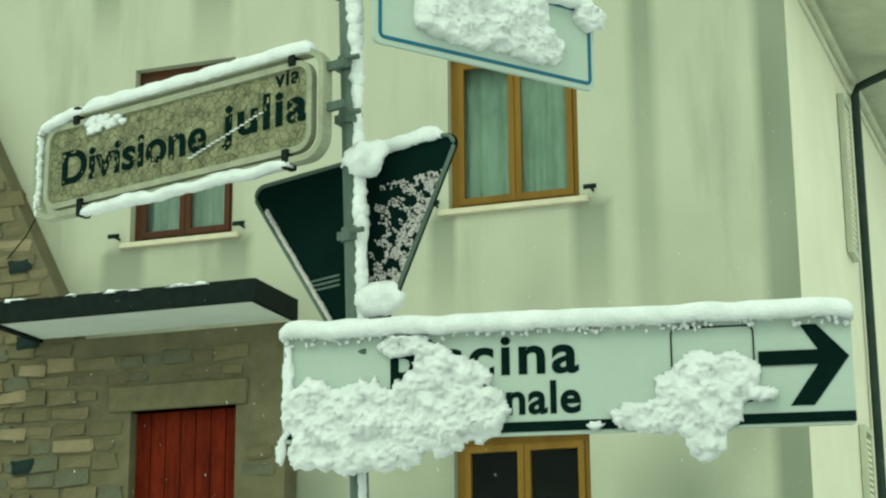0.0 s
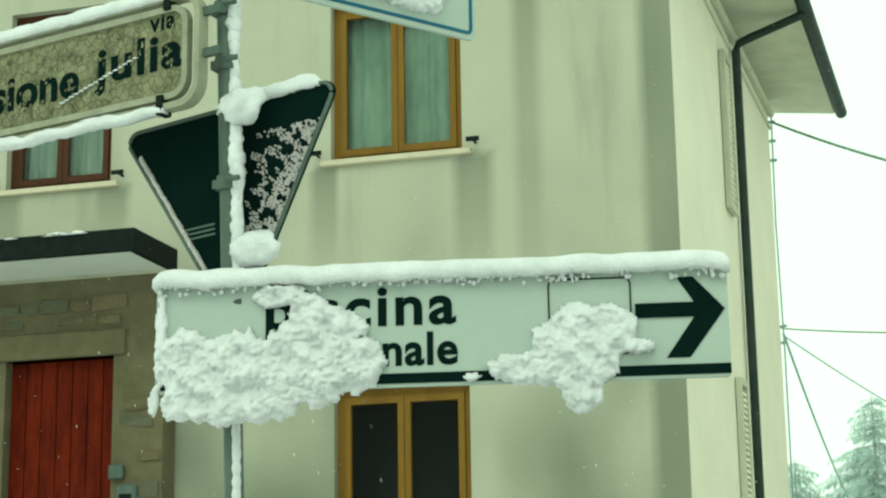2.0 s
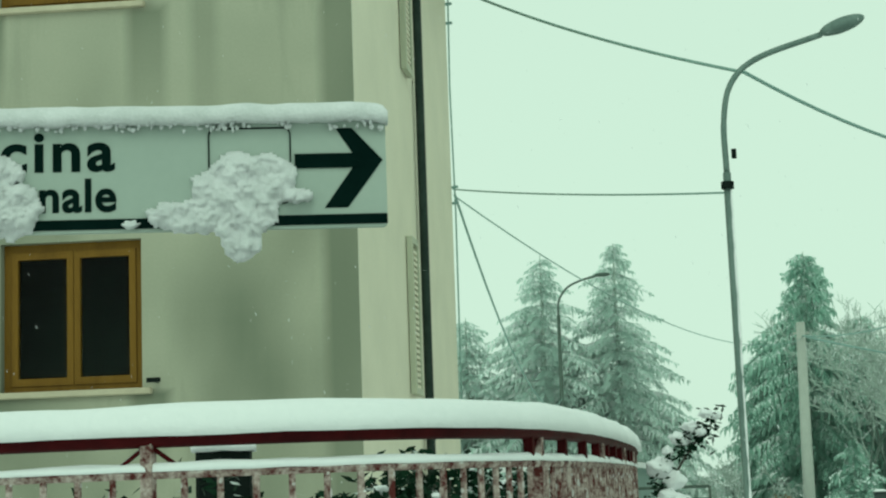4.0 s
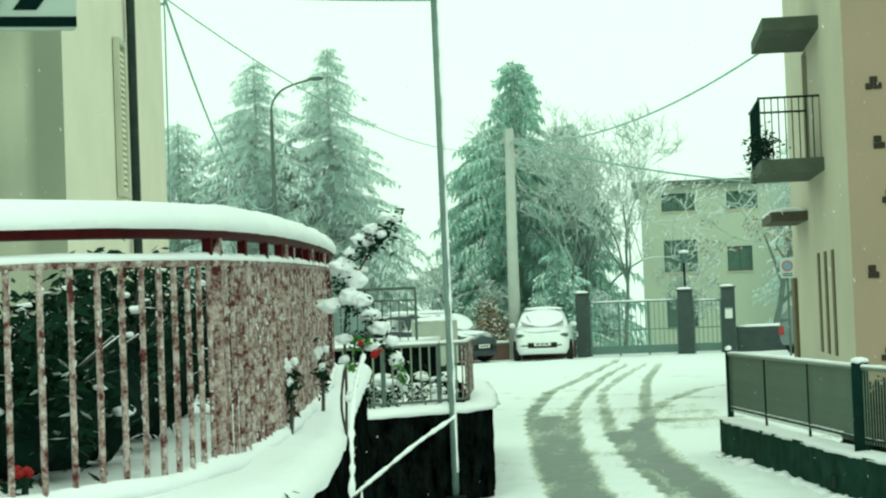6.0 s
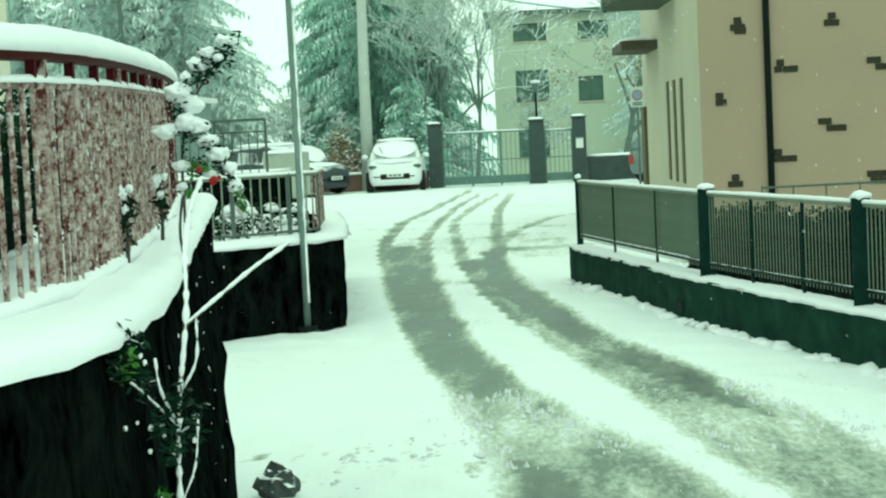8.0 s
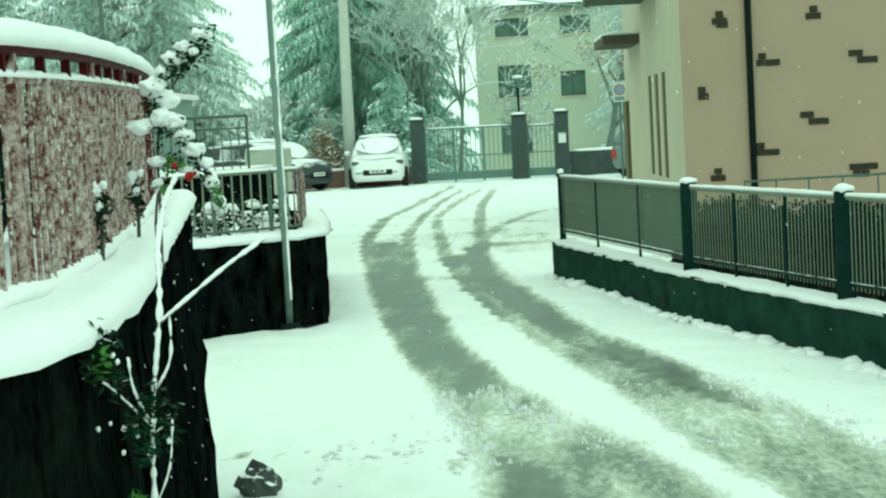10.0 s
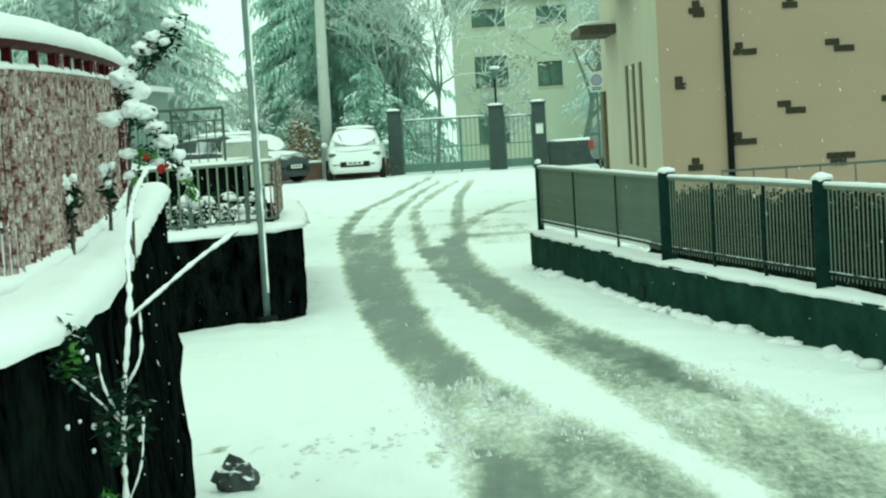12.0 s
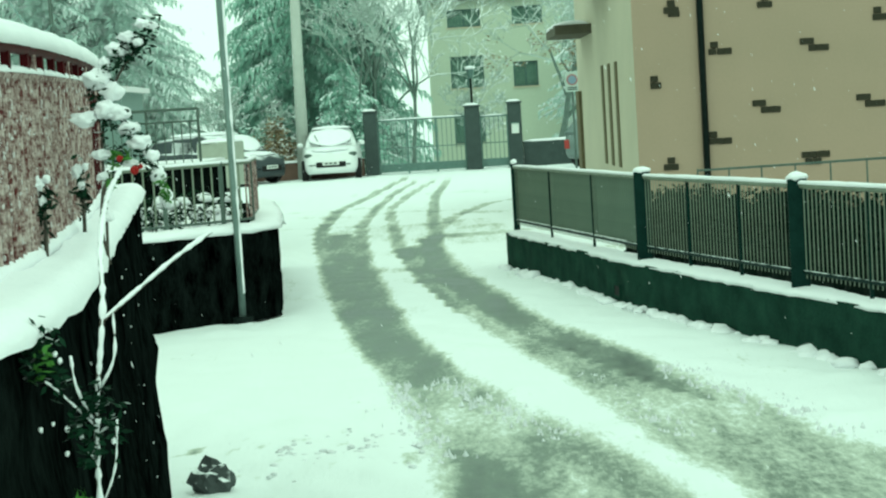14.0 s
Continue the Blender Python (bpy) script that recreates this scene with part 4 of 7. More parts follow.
lettering("word", "via", 0.075, SIGN_BLACK, name_sign, Matrix.Translation((0.40, -0.008, 0.074)), 0.001, "LEFT", 1.0, "worn black lettering", 1.1)
for x, z in ((-0.40, 0.15), (-0.37, -0.15), (0.47, 0.15), (0.45, -0.15)):
    part("clip", boxes((x - 0.012, x + 0.012, -0.026, 0.02, z - 0.028, z + 0.028), bevel=0.003), DARK_METAL, name_sign)
for z in (0.10, -0.02):
    part("bracket", boxes((W2 - 0.02, W2 + 0.06, -0.004, 0.012, z - 0.012, z + 0.012)), GALV, name_sign)
rg = random.Random(8)
bm = bmesh.new()
for k in range(420):  # flaked spots that eat into the letters
    x0, z0 = rg.uniform(-0.49, 0.49), rg.uniform(-0.10, 0.06) + 0.02
    if noise.noise((x0 * 9, z0 * 9, 4.0)) < -0.1:
        continue
    a0, w0, h0 = rg.uniform(0, 3.14), rg.uniform(0.002, 0.007), rg.uniform(0.002, 0.010)
    f = []
    for q in range(5):
        a1 = a0 + q * 1.2566
        f.append(bm.verts.new((x0 + w0 * math.cos(a1) * rg.uniform(0.6, 1.2), -0.0112, z0 + h0 * math.sin(a1) * rg.uniform(0.6, 1.2))))
    bm.faces.new(f)
part("flaked_spot", bm, OLD_SIGN, name_sign, "flaked spots in the lettering")["kind"] = "stuff"
bm = bmesh.new()
snow_ridge(bm, [(-0.38 + 0.0135 * k, -0.004, H2 - 0.004) for k in range(69)], 0.050, 0.034, 0.25, 0.35, 2, 18)
snow_ridge(bm, [(-0.56 + 0.012 * k, -0.004, H2 - 0.03 + 0.0016 * k) for k in range(16)], 0.05, 0.03, 0.4, 0.3, 7, 16)
snow_ridge(bm, [(-0.36 + 0.0135 * k, -0.012, -H2 - 0.002 + 0.010 * noise.noise((k * 0.11, 2, 0))) for k in range(62)], 0.036, 0.022, 0.4, 0.5, 9, 22)
for k in range(26):
    blob(bm, (-W2 + 0.012 + rg.uniform(0, 0.01), -0.012, -H2 + 0.03 + k * 0.0105), (0.011, 0.011, 0.012), 0.5, 2, 1, k)
for k in range(24):
    blob(bm, (-0.36 + rg.uniform(0, 0.16), -0.012, 0.105 + rg.uniform(-0.02, 0.025)), (0.02, 0.01, 0.012), 0.5, 2, 1, k)
for k in range(16):
    blob(bm, (0.08 + 0.018 * k, -0.012, -0.075 + 0.0055 * k), (0.012, 0.004, 0.003), 0.5, 2, 1, k)
part("snow_cap", bm, WET_SNOW, name_sign, "snow cap and icy bottom edge", smooth=True)
part("wire", tube(bmesh.new(), [(-W2 + 0.02, -0.02, -H2 + 0.01), (-W2 - 0.02, -0.02, -H2 - 0.04), (-W2 - 0.10, -0.02, -H2 - 0.10)], 0.0025, 5), DARK_METAL, name_sign, "loose dark wire")

# white sign with a blue border
blue_sign = thing("direction_sign", "white road sign with blue border, snow clotted", "road sign", at=(-2.50, 4.30, 3.694), rz=63)
part("plate", rounded_plate(bmesh.new(), -0.40, 0.385, -0.135, 0.135, 0.0, 0.015, 0.02), SIGN_WHITE, blue_sign)
part("border", ring_plate(bmesh.new(), -0.385, 0.37, -0.12, 0.12, 0.010, -0.003, 0.0, 0.02), SIGN_BLUE, blue_sign, "thin blue border line")
part("writing", boxes((0.235, 0.245, -0.003, 0.0, -0.055, -0.02)), SIGN_BLACK, blue_sign, "dark mark, mostly hidden")
bm = bmesh.new()
snow_ridge(bm, [(-0.38 + 0.0135 * k, 0.0, 0.13) for k in range(57)], 0.06, 0.04, 0.4, 0.5, 12, 16)
part("snow_cap", bm, WET_SNOW, blue_sign, "snow cap", smooth=True)
snow_clump(blue_sign, (-0.36, 0.42, -0.14, 0.16), [(-0.02, 0.04, 0.24, 0.12), (0.13, -0.02, 0.15, 0.07), (-0.16, -0.01, 0.11, 0.08), (0.36, 0.10, 0.06, 0.05)], 0.045, 31.0, "lumpy wet snow stuck on the face")

# ---------------- garden wall with curved railing ----------------
FRONT = [(-3.6, 1.75), (-2.2, 1.95), (-1.35, 2.12), (-0.97, 2.36), (-0.79, 2.66), (-0.71, 3.1), (-0.785, 4.0), (-0.94, 5.1), (-1.16, 6.7), (-1.34, 8.05)]
RAIL = [(-3.4, 2.35), (-2.6, 2.5), (-1.65, 2.60), (-1.32, 2.67), (-1.06, 2.81), (-0.93, 3.08), (-0.90, 3.55), (-0.97, 4.4), (-1.15, 5.8), (-1.42, 7.50)]


def ledge(y):
    return 1.265 + 0.0145 * y


front = spline([(x, y, 0) for x, y in FRONT], 0.12)
rail = spline([(x, y, 0) for x, y in RAIL], 0.055)
bm = bmesh.new()
cols = []
levels = 12
for i, p in enumerate(front):
    d = (front[min(i + 1, len(front) - 1)] - front[max(i - 1, 0)]).normalized()
    out = Vector((d.y, -d.x, 0))
    col = []
    for k in range(levels + 1):
        z = ledge(p.y) * k / levels
        push = 0.03 * noise.noise((p.x * 6, p.y * 6, z * 5)) + 0.02 * noise.noise((p.x * 15, p.y * 15, z * 12))
        col.append(bm.verts.new(p + out * (push - 0.045 + 0.06 * (1 - k / levels)) + Vector((0, 0, z))))
    inner = p - out * 0.45
    col.append(bm.verts.new(Vector((inner.x, inner.y, ledge(p.y) + 0.002))))
    cols.append(col)
for a, b in zip(cols, cols[1:]):
    for k in range(levels + 1):
        bm.faces.new((a[k], b[k], b[k + 1], a[k + 1]))
end = front[-1]
q = [bm.verts.new(v) for v in ((end.x - 0.03, end.y, 0), (-5.0, 8.35, 0), (-5.0, 8.35, 1.38), (end.x - 0.03, end.y, 1.38))]
bm.faces.new(q)
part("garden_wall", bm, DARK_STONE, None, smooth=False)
tagged(bpy.data.objects["garden_wall"], "near-black stone garden wall with a snow-covered ledge", "wall", kind="structure")

# garden soil behind the railing, under snow
bm = bmesh.new()
inner = [bm.verts.new((p.x, p.y, ledge(p.y) + 0.03)) for p in rail]
outer = [bm.verts.new((-14.0, 1.0 + 7.3 * i / (len(rail) - 1), 1.34)) for i in range(len(rail))]
for i in range(len(rail) - 1):
    bm.faces.new((inner[i], inner[i + 1], outer[i + 1], outer[i]))
tagged(part("garden_ground", bm, SNOW), "snow-covered raised garden behind the railing", "garden", kind="structure")
bm = bmesh.new()
cols = []
K = 14
ri = spline([(x, y, 0) for x, y in RAIL] + [(-1.46, 8.0, 0)], 0.1)
for i, p in enumerate(front):
    s = min(ri, key=lambda r: (r - p).length)
    d = s - p
    dn = d.normalized()
    col = []
    col.append(bm.verts.new(p + dn * 0.005 + Vector((0, 0, ledge(p.y) - 0.006 + 0.02 * noise.noise((p.x * 9, p.y * 9, 1))))))
    for k in range(K):
        t = k / (K - 1)
        w = p + (d + dn * 0.12) * t
        edge = min(1.0, (t * K / 2.5) ** 0.5 * 0.9 + 0.1)
        h = 0.012 + 0.045 * edge + 0.016 * noise.noise((w.x * 4, w.y * 4, 5)) + 0.006 * noise.noise((w.x * 16, w.y * 16, 5))
        col.append(bm.verts.new(Vector((w.x, w.y, ledge(p.y) + h))))
    cols.append(col)
for a, b in zip(cols, cols[1:]):
    for k in range(K):
        bm.faces.new((a[k], b[k], b[k + 1], a[k + 1]))
tagged(part("ledge_snow", bm, SNOW, smooth=True), "thick smooth snow lying along the garden wall ledge", "snow", kind="stuff")

railing = thing("railing", "curved red-painted iron railing with rime and a thick snow cap", "railing")


def rail_z(p, level):
    return {"low": 1.318 + 0.0155 * p.y, "mid": 1.730 + 0.0165 * p.y, "top": 1.783 + 0.0185 * p.y}[level]


def at_level(p, level, dz=0.0):
    return Vector((p.x, p.y, rail_z(p, level) + dz))


part("top_rail", tube(bmesh.new(), [at_level(p, "top") for p in rail], 0.016, 8), RED_PAINT, railing, "red top rail", smooth=True)
part("middle_rail", tube(bmesh.new(), [at_level(p, "mid") for p in rail], 0.009, 6), FROSTED_RED, railing)
part("bottom_rail", tube(bmesh.new(), [at_level(p, "low") for p in rail], 0.011, 6), FROSTED_RED, railing)
bm = bmesh.new()
snow_ridge(bm, [at_level(p, "top", 0.010) for p in rail], 0.060, 0.044, 0.16, 0.25, 4, 5.0)
part("snow_cap", bm, SNOW, railing, "thick rounded snow on the top rail", smooth=True)
bm = bmesh.new()
snow_ridge(bm, [at_level(p, "mid", 0.006) for p in rail], 0.022, 0.012, 0.4, 0.2, 14, 12.0)
snow_ridge(bm, [at_level(p, "low", 0.004) for p in rail], 0.034, 0.022, 0.5, 0.3, 15, 12.0)
part("snow_line", bm, SNOW, railing, "thin snow on the lower rails", smooth=True)
bars = spline([(x, y, 0) for x, y in RAIL], 0.058)
bar_meshes = []
for v in range(9):
    bm = bmesh.new()
    tube(bm, [(0.002 * noise.noise((v, k, 0)), 0, 0.43 * k / 6) for k in range(7)], 0.0060, 6)
    rg = random.Random(v)
    for k in range(34):
        plain = len(bm.faces)
        blob(bm, (rg.uniform(-0.004, 0.005), rg.uniform(-0.005, 0.003), rg.uniform(0.005, 0.425)), (rg.uniform(0.0025, 0.0046), 0.0035, rg.uniform(0.003, 0.010)), 0.4, 2, 1, k + v * 20)
        if rg.random() < 0.72:
            bm.faces.ensure_lookup_table()
            for f in bm.faces[plain:]:
                f.material_index = 1
    me = bpy.data.meshes.new("bar")
    bm.to_mesh(me)
    bm.free()
    me.materials.append(FROSTED_RED)
    me.materials.append(RIME)
    bar_meshes.append(me)
red_bars = []  # the sheltered end keeps its red paint
for me in bar_meshes:
    c = me.copy()
    c.materials[0] = RED_PAINT
    red_bars.append(c)
for i, p in enumerate(bars):
    ob = new("bar", (red_bars if p.y > 6.3 else bar_meshes)[i * 5 % 9])
    ob.parent = railing
    lo, hi = rail_z(p, "low"), rail_z(p, "mid")
    ob.matrix_basis = Matrix.Translation((p.x, p.y, lo)) @ pose(0, 0, 0, 0, 0, 37.0 * i) @ Matrix.Diagonal((1, 1, (hi - lo) / 0.43, 1))
for i in range(3, len(bars), 16):
    p = bars[i]
    bm = bmesh.new()
    box(bm, p.x - 0.010, p.x + 0.010, p.y - 0.010, p.y + 0.010, ledge(p.y), rail_z(p, "top"))
    part("post", bm, FROSTED_RED, railing, "square rimed red post")
    for sgn in (-1, 1):
        q = bars[min(max(i + sgn, 0), len(bars) - 1)]
        part("brace", tube(bmesh.new(), [at_level(p, "top", -0.01), at_level(q, "mid", 0.004)], 0.004, 5), RED_PAINT, railing)
for i in range(0, len(bars), 5):
    p = bars[i]
    if p.y > 3.0 and i % 16 != 3:
        part("stub", boxes((p.x - 0.009, p.x + 0.009, p.y - 0.009, p.y + 0.009, rail_z(p, "mid"), rail_z(p, "top"))), RED_PAINT, railing)

# snow caught on the rough face of the garden wall
rg = random.Random(61)
bm = bmesh.new()
for k in range(70):
    p = rg.choice(front[4:])
    z = rg.uniform(0.2, 0.95) * ledge(p.y)
    r = rg.uniform(0.001, 0.003)
    blob(bm, (p.x - 0.02 + rg.uniform(0.0, 0.03), p.y + rg.uniform(-0.06, 0.06), z), (r, r, r * rg.uniform(1.0, 3.5)), 0.4, 2, 1, k)
tagged(part("wall_face_snow", bm, SNOW, smooth=True), "flecks of snow clinging to the dark wall", "snow", kind="stuff")

# shrubs and stalks in the garden
rng = random.Random(44)
for k, (x, y, h) in enumerate([(-1.60, 3.28, 0.34), (-1.36, 3.75, 0.36), (-1.42, 4.4, 0.42), (-1.55, 5.2, 0.42), (-1.85, 3.4, 0.30), (-2.3, 3.35, 0.34), (-1.6, 6.2, 0.40), (-1.36, 3.45, 0.30), (-1.50, 3.55, 0.33), (-1.42, 4.10, 0.36), (-1.52, 4.80, 0.38)]):
    shrub = thing("garden_shrub", "dark green garden shrub sprinkled with snow", "shrub", "shrubs behind the railing", at=(x, y, ledge(y) + 0.03))
    bm = bmesh.new()
    for j in range(5):
        tube(bm, [(0, 0, 0), (rng.gauss(0, 0.05), rng.gauss(0, 0.05), h * 0.5), (rng.gauss(0, 0.11), rng.gauss(0, 0.11), h)], [0.008, 0.006, 0.003], 5)
    part("stem", bm, BARK, shrub)
    bm = bmesh.new()
    for j in range(16):
        leaf_tuft(bm, (max(-0.18, min(0.18, rng.gauss(0, 0.10))), rng.gauss(0, 0.08), h * rng.uniform(0.15, 1.0)), (0.035, 0.035, 0.05), 70, rng, 0.020)
    part("leaves", bm, LEAF, shrub)
    bm = bmesh.new()
    blob(bm, (0, 0.03, h * 0.42), (0.16, 0.12, h * 0.40), 0.3, 2, 3, k)
    part("inner_growth", bm, HEDGE, shrub, "dense dark inner growth")
    bm = bmesh.new()
    for j in range(9):
        s = rng.uniform(0.008, 0.020)
        blob(bm, (rng.gauss(0, 0.09), rng.gauss(0, 0.09), h * rng.uniform(0.25, 1.1)), (s * 1.5, s * 1.3, s * 0.7), 0.4, 2, 2, k * 20 + j)
    part("snow_tuft", bm, SNOW, shrub, smooth=True)["kind"] = "stuff"
for k, (x, y) in enumerate([(-0.99, 4.9), (-0.93, 4.15)]):
    stalk = thing("dry_stalk", "snow-tipped stalk rising through the ledge snow", "plant", "stalks on the ledge", at=(x, y, ledge(y) + 0.03))
    part("stem", tube(bmesh.new(), [(0, 0, 0), (0.004, 0, 0.1), (-0.004, 0.002, 0.18)], [0.006, 0.005, 0.003], 5), BARK, stalk)
    bm = bmesh.new()
    leaf_tuft(bm, (0, 0, 0.13), (0.012, 0.010, 0.035), 60, rng, 0.016)
    part("leaves", bm, LEAF, stalk)
    bm = bmesh.new()
    blob(bm, (-0.006, -0.005, 0.195), (0.014, 0.011, 0.017), 0.6, 2, 3, k)
    blob(bm, (0.016, -0.006, 0.205), (0.009, 0.008, 0.010), 0.6, 2, 2, k + 9)
    blob(bm, (0.004, -0.010, 0.155), (0.010, 0.008, 0.012), 0.6, 2, 2, k + 4)
    part("snow_tip", bm, SNOW, stalk, smooth=True)

# red blooms low in the bed
for k, (x, y) in enumerate([(-1.33, 3.05), (-1.24, 3.12), (-1.46, 3.10)]):
    plant = thing("bedding_plant", "low bedding plant with a red bloom in the snow", "flower", "red flowers behind the railing", at=(x, y, ledge(y) + 0.03))
    part("stem", tube(bmesh.new(), [(0, 0, -0.01), (0.004, 0, 0.05)], 0.004, 5), LEAF, plant)
    bm = bmesh.new()
    for j in range(8):
        a = j * 2.4
        blob(bm, (0.014 * math.cos(a), 0.010 * math.sin(a), 0.055 + 0.006 * math.sin(j * 1.7)), (0.011, 0.009, 0.008), 0.3, 2, 1, j + k)
    part("bloom", bm, PETAL, plant, "red bloom", smooth=True)
    bm = bmesh.new()
    leaf_tuft(bm, (0, 0, 0.03), (0.02, 0.02, 0.012), 24, rng, 0.016)
    part("leaves", bm, LEAF, plant)

# climbing rose at the ledge
rose = thing("climbing_rose", "snow-laden climbing rose with red blooms on the wall ledge", "rose bush", at=(-0.80, 4.50, ledge(4.5)))
bm = bmesh.new()
for pts in ([(-0.055, 0.0, 0.0), (-0.05, 0.0, 0.15), (-0.05, 0.02, 0.32), (-0.01, 0.02, 0.45), (0.08, 0.02, 0.57)], [(-0.05, 0, 0.0), (-0.065, 0, 0.10), (-0.05, 0, 0.22)]):
    tube(bm, spline(pts, 0.03), 0.0038, 6)
part("cane", bm, BARK, rose, smooth=True)
bm = bmesh.new()
for cx, cz, n in ((0.05, 0.535, 90), (0.085, 0.565, 60), (0.015, 0.505, 80), (-0.03, 0.46, 40), (-0.05, 0.41, 60), (-0.03, 0.36, 70), (0.02, 0.33, 60), (0.05, 0.28, 50), (-0.02, 0.27, 50), (0.07, 0.235, 40)):
    leaf_tuft(bm, (cx, 0, cz), (0.016, 0.022, 0.020), n, rng, 0.0105)
part("leaves", bm, LEAF, rose, "dark green leaves")
bm = bmesh.new()
for cx, cz in ((-0.01, 0.255), (0.015, 0.27), (0.10, 0.165), (-0.03, 0.20), (0.095, 0.185)):
    leaf_tuft(bm, (cx, -0.03, cz), (0.008, 0.010, 0.012), 12, rng, 0.014)
part("young_leaves", bm, LEAF_BRIGHT, rose, "fresh green leaves")
for q, (cx, cz, rx, rz_) in enumerate(((-0.045, 0.462, 0.036, 0.024), (-0.015, 0.43, 0.028, 0.022), (-0.03, 0.385, 0.026, 0.024), (-0.085, 0.365, 0.034, 0.018), (0.0, 0.375, 0.028, 0.020), (0.02, 0.335, 0.026, 0.018), (0.045, 0.30, 0.026, 0.018), (0.075, 0.265, 0.018, 0.016), (0.085, 0.215, 0.018, 0.022), (0.10, 0.16, 0.016, 0.028), (-0.05, 0.275, 0.022, 0.013), (0.005, 0.53, 0.026, 0.017), (0.035, 0.56, 0.023, 0.014), (0.075, 0.59, 0.018, 0.011), (0.10, 0.585, 0.012, 0.010), (0.06, 0.545, 0.013, 0.010), (0.02, 0.25, 0.016, 0.011), (-0.05, 0.22, 0.014, 0.010), (-0.04, 0.12, 0.012, 0.014), (-0.025, 0.50, 0.014, 0.012))):
    bm = bmesh.new()
    blob(bm, (cx, -0.02 + rng.uniform(-0.01, 0.02), cz), (rx, rx, rz_), 0.5, 1.7, 3, q * 3.7)
    part("snow_lump", bm, SNOW, rose, "rounded lump of snow", smooth=True)
for cx, cz, r in ((0.035, 0.232, 0.011), (0.0, 0.262, 0.008), (0.05, 0.240, 0.006)):
    bm = bmesh.new()
    for k in range(9):
        a = k * 2.4
        blob(bm, (cx + math.cos(a) * r * 0.5, -0.045 + math.sin(a * 1.7) * r * 0.3, cz + math.sin(a) * r * 0.5), (r * 0.6, r * 0.4, r * 0.6), 0.3, 2, 1, k)
    part("bloom", bm, PETAL, rose, "red bloom", smooth=True)

# bare twigs standing against the wall
twig = thing("bare_shrub", "bare forked shrub with snow along its twigs against the wall", "shrub", at=(-0.60, 3.10, 0))
tw = [([(-0.035, 0.0, 0.95), (-0.03, 0.0, 1.15), (-0.005, 0.0, 1.35), (-0.01, 0.05, 1.46), (-0.04, 0.30, 1.53), (-0.12, 0.9, 1.57)], 0.009), ([(-0.005, 0, 1.335), (0.06, 0.01, 1.385), (0.12, 0.02, 1.43), (0.19, 0.03, 1.475)], 0.007), ([(-0.03, 0, 1.15), (-0.055, -0.02, 1.22), (-0.06, -0.03, 1.28)], 0.005), ([(-0.03, 0, 1.2), (0.012, -0.02, 1.27), (0.018, -0.03, 1.36)], 0.005), ([(-0.03, 0, 1.15), (-0.09, -0.02, 1.22), (-0.11, -0.03, 1.24)], 0.004), ([(-0.035, 0, 1.0), (0.0, -0.02, 1.08), (0.012, -0.03, 1.17)], 0.004)]
bm = bmesh.new()
sb = bmesh.new()
for pts, r in tw:
    sp = spline(pts, 0.008)
    tube(bm, sp, [r * 0.55 * (1 - 0.4 * i / len(sp)) for i in range(len(sp))], 7)
    tube(sb, [p + Vector((0.001, -0.002, r * 0.35)) for p in sp], [r * (0.50 + 0.45 * noise.noise((p.x * 70, p.z * 70, p.y * 30)) + 0.28 * noise.noise((p.x * 190, p.z * 190, 5))) for p in sp], 8)
part("twig", bm, BARK, twig, smooth=True)
part("snow_coat", sb, SNOW, twig, "snow coating on the twigs", smooth=True)
bm = bmesh.new()
for cx, cz, n in ((-0.105, 1.30, 60), (-0.13, 1.27, 50), (-0.09, 1.24, 40), (-0.04, 1.12, 60), (0.0, 1.15, 50), (-0.02, 1.20, 50), (-0.06, 1.16, 40), (-0.05, 1.0, 30)):
    leaf_tuft(bm, (cx, -0.02, cz), (0.013, 0.012, 0.02), n, rng, 0.012)
part("leaves", bm, LEAF, twig, "small dark leaves")
bm = bmesh.new()
for cx, cz in ((-0.10, 1.29), (-0.115, 1.25), (-0.05, 1.03), (-0.045, 0.98)):
    leaf_tuft(bm, (cx, -0.035, cz), (0.008, 0.008, 0.016), 12, rng, 0.012)
part("green_leaves", bm, LEAF_BRIGHT, twig, "fresh green leaves")
bm = bmesh.new()
for k in range(10):
    s = rng.uniform(0.003, 0.006)
    blob(bm, (rng.gauss(-0.05, 0.03), -0.025, rng.uniform(1.08, 1.30)), (s, s, s * 1.2), 0.4, 2, 2, k)
part("snow_tuft", bm, SNOW, twig, smooth=True)["kind"] = "stuff"

# letter box standing in the garden
letter_box = thing("letter_box", "dark metal letter box with a cap of snow", "letter box", at=(-1.76, 3.85, 1.36), rz=18)
part("post", boxes((-0.012, 0.012, -0.012, 0.012, 0, 0.27)), DARK_METAL, letter_box)
part("box", boxes((-0.062, 0.062, -0.05, 0.05, 0.25, 0.505), bevel=0.008), DARK_METAL, letter_box)
part("slot", boxes((-0.04, 0.04, -0.054, -0.05, 0.45, 0.462)), RUBBER, letter_box)
bm = bmesh.new()
snow_ridge(bm, [(-0.072 + 0.012 * k, 0, 0.50) for k in range(13)], 0.13, 0.042, 0.2, 0.2, 8, 12)
part("snow_cap", bm, SNOW, letter_box, smooth=True)

# rock on the roadside
rock = thing("rock", "small dark rock dusted with snow at the foot of the wall", "rock", at=(-1.15, 8.15, 0))
bm = bmesh.new()
blob(bm, (0, 0, 0.06), (0.095, 0.085, 0.085), 0.45, 1.5, 3, 2.0)
part("stone", bm, mat("dark_rock", (0.09, 0.10, 0.10), (0.03, 0.035, 0.035), 0.8, scale=9, fine=60, bump=0.5, dist=0.02, snow=0.14), rock)

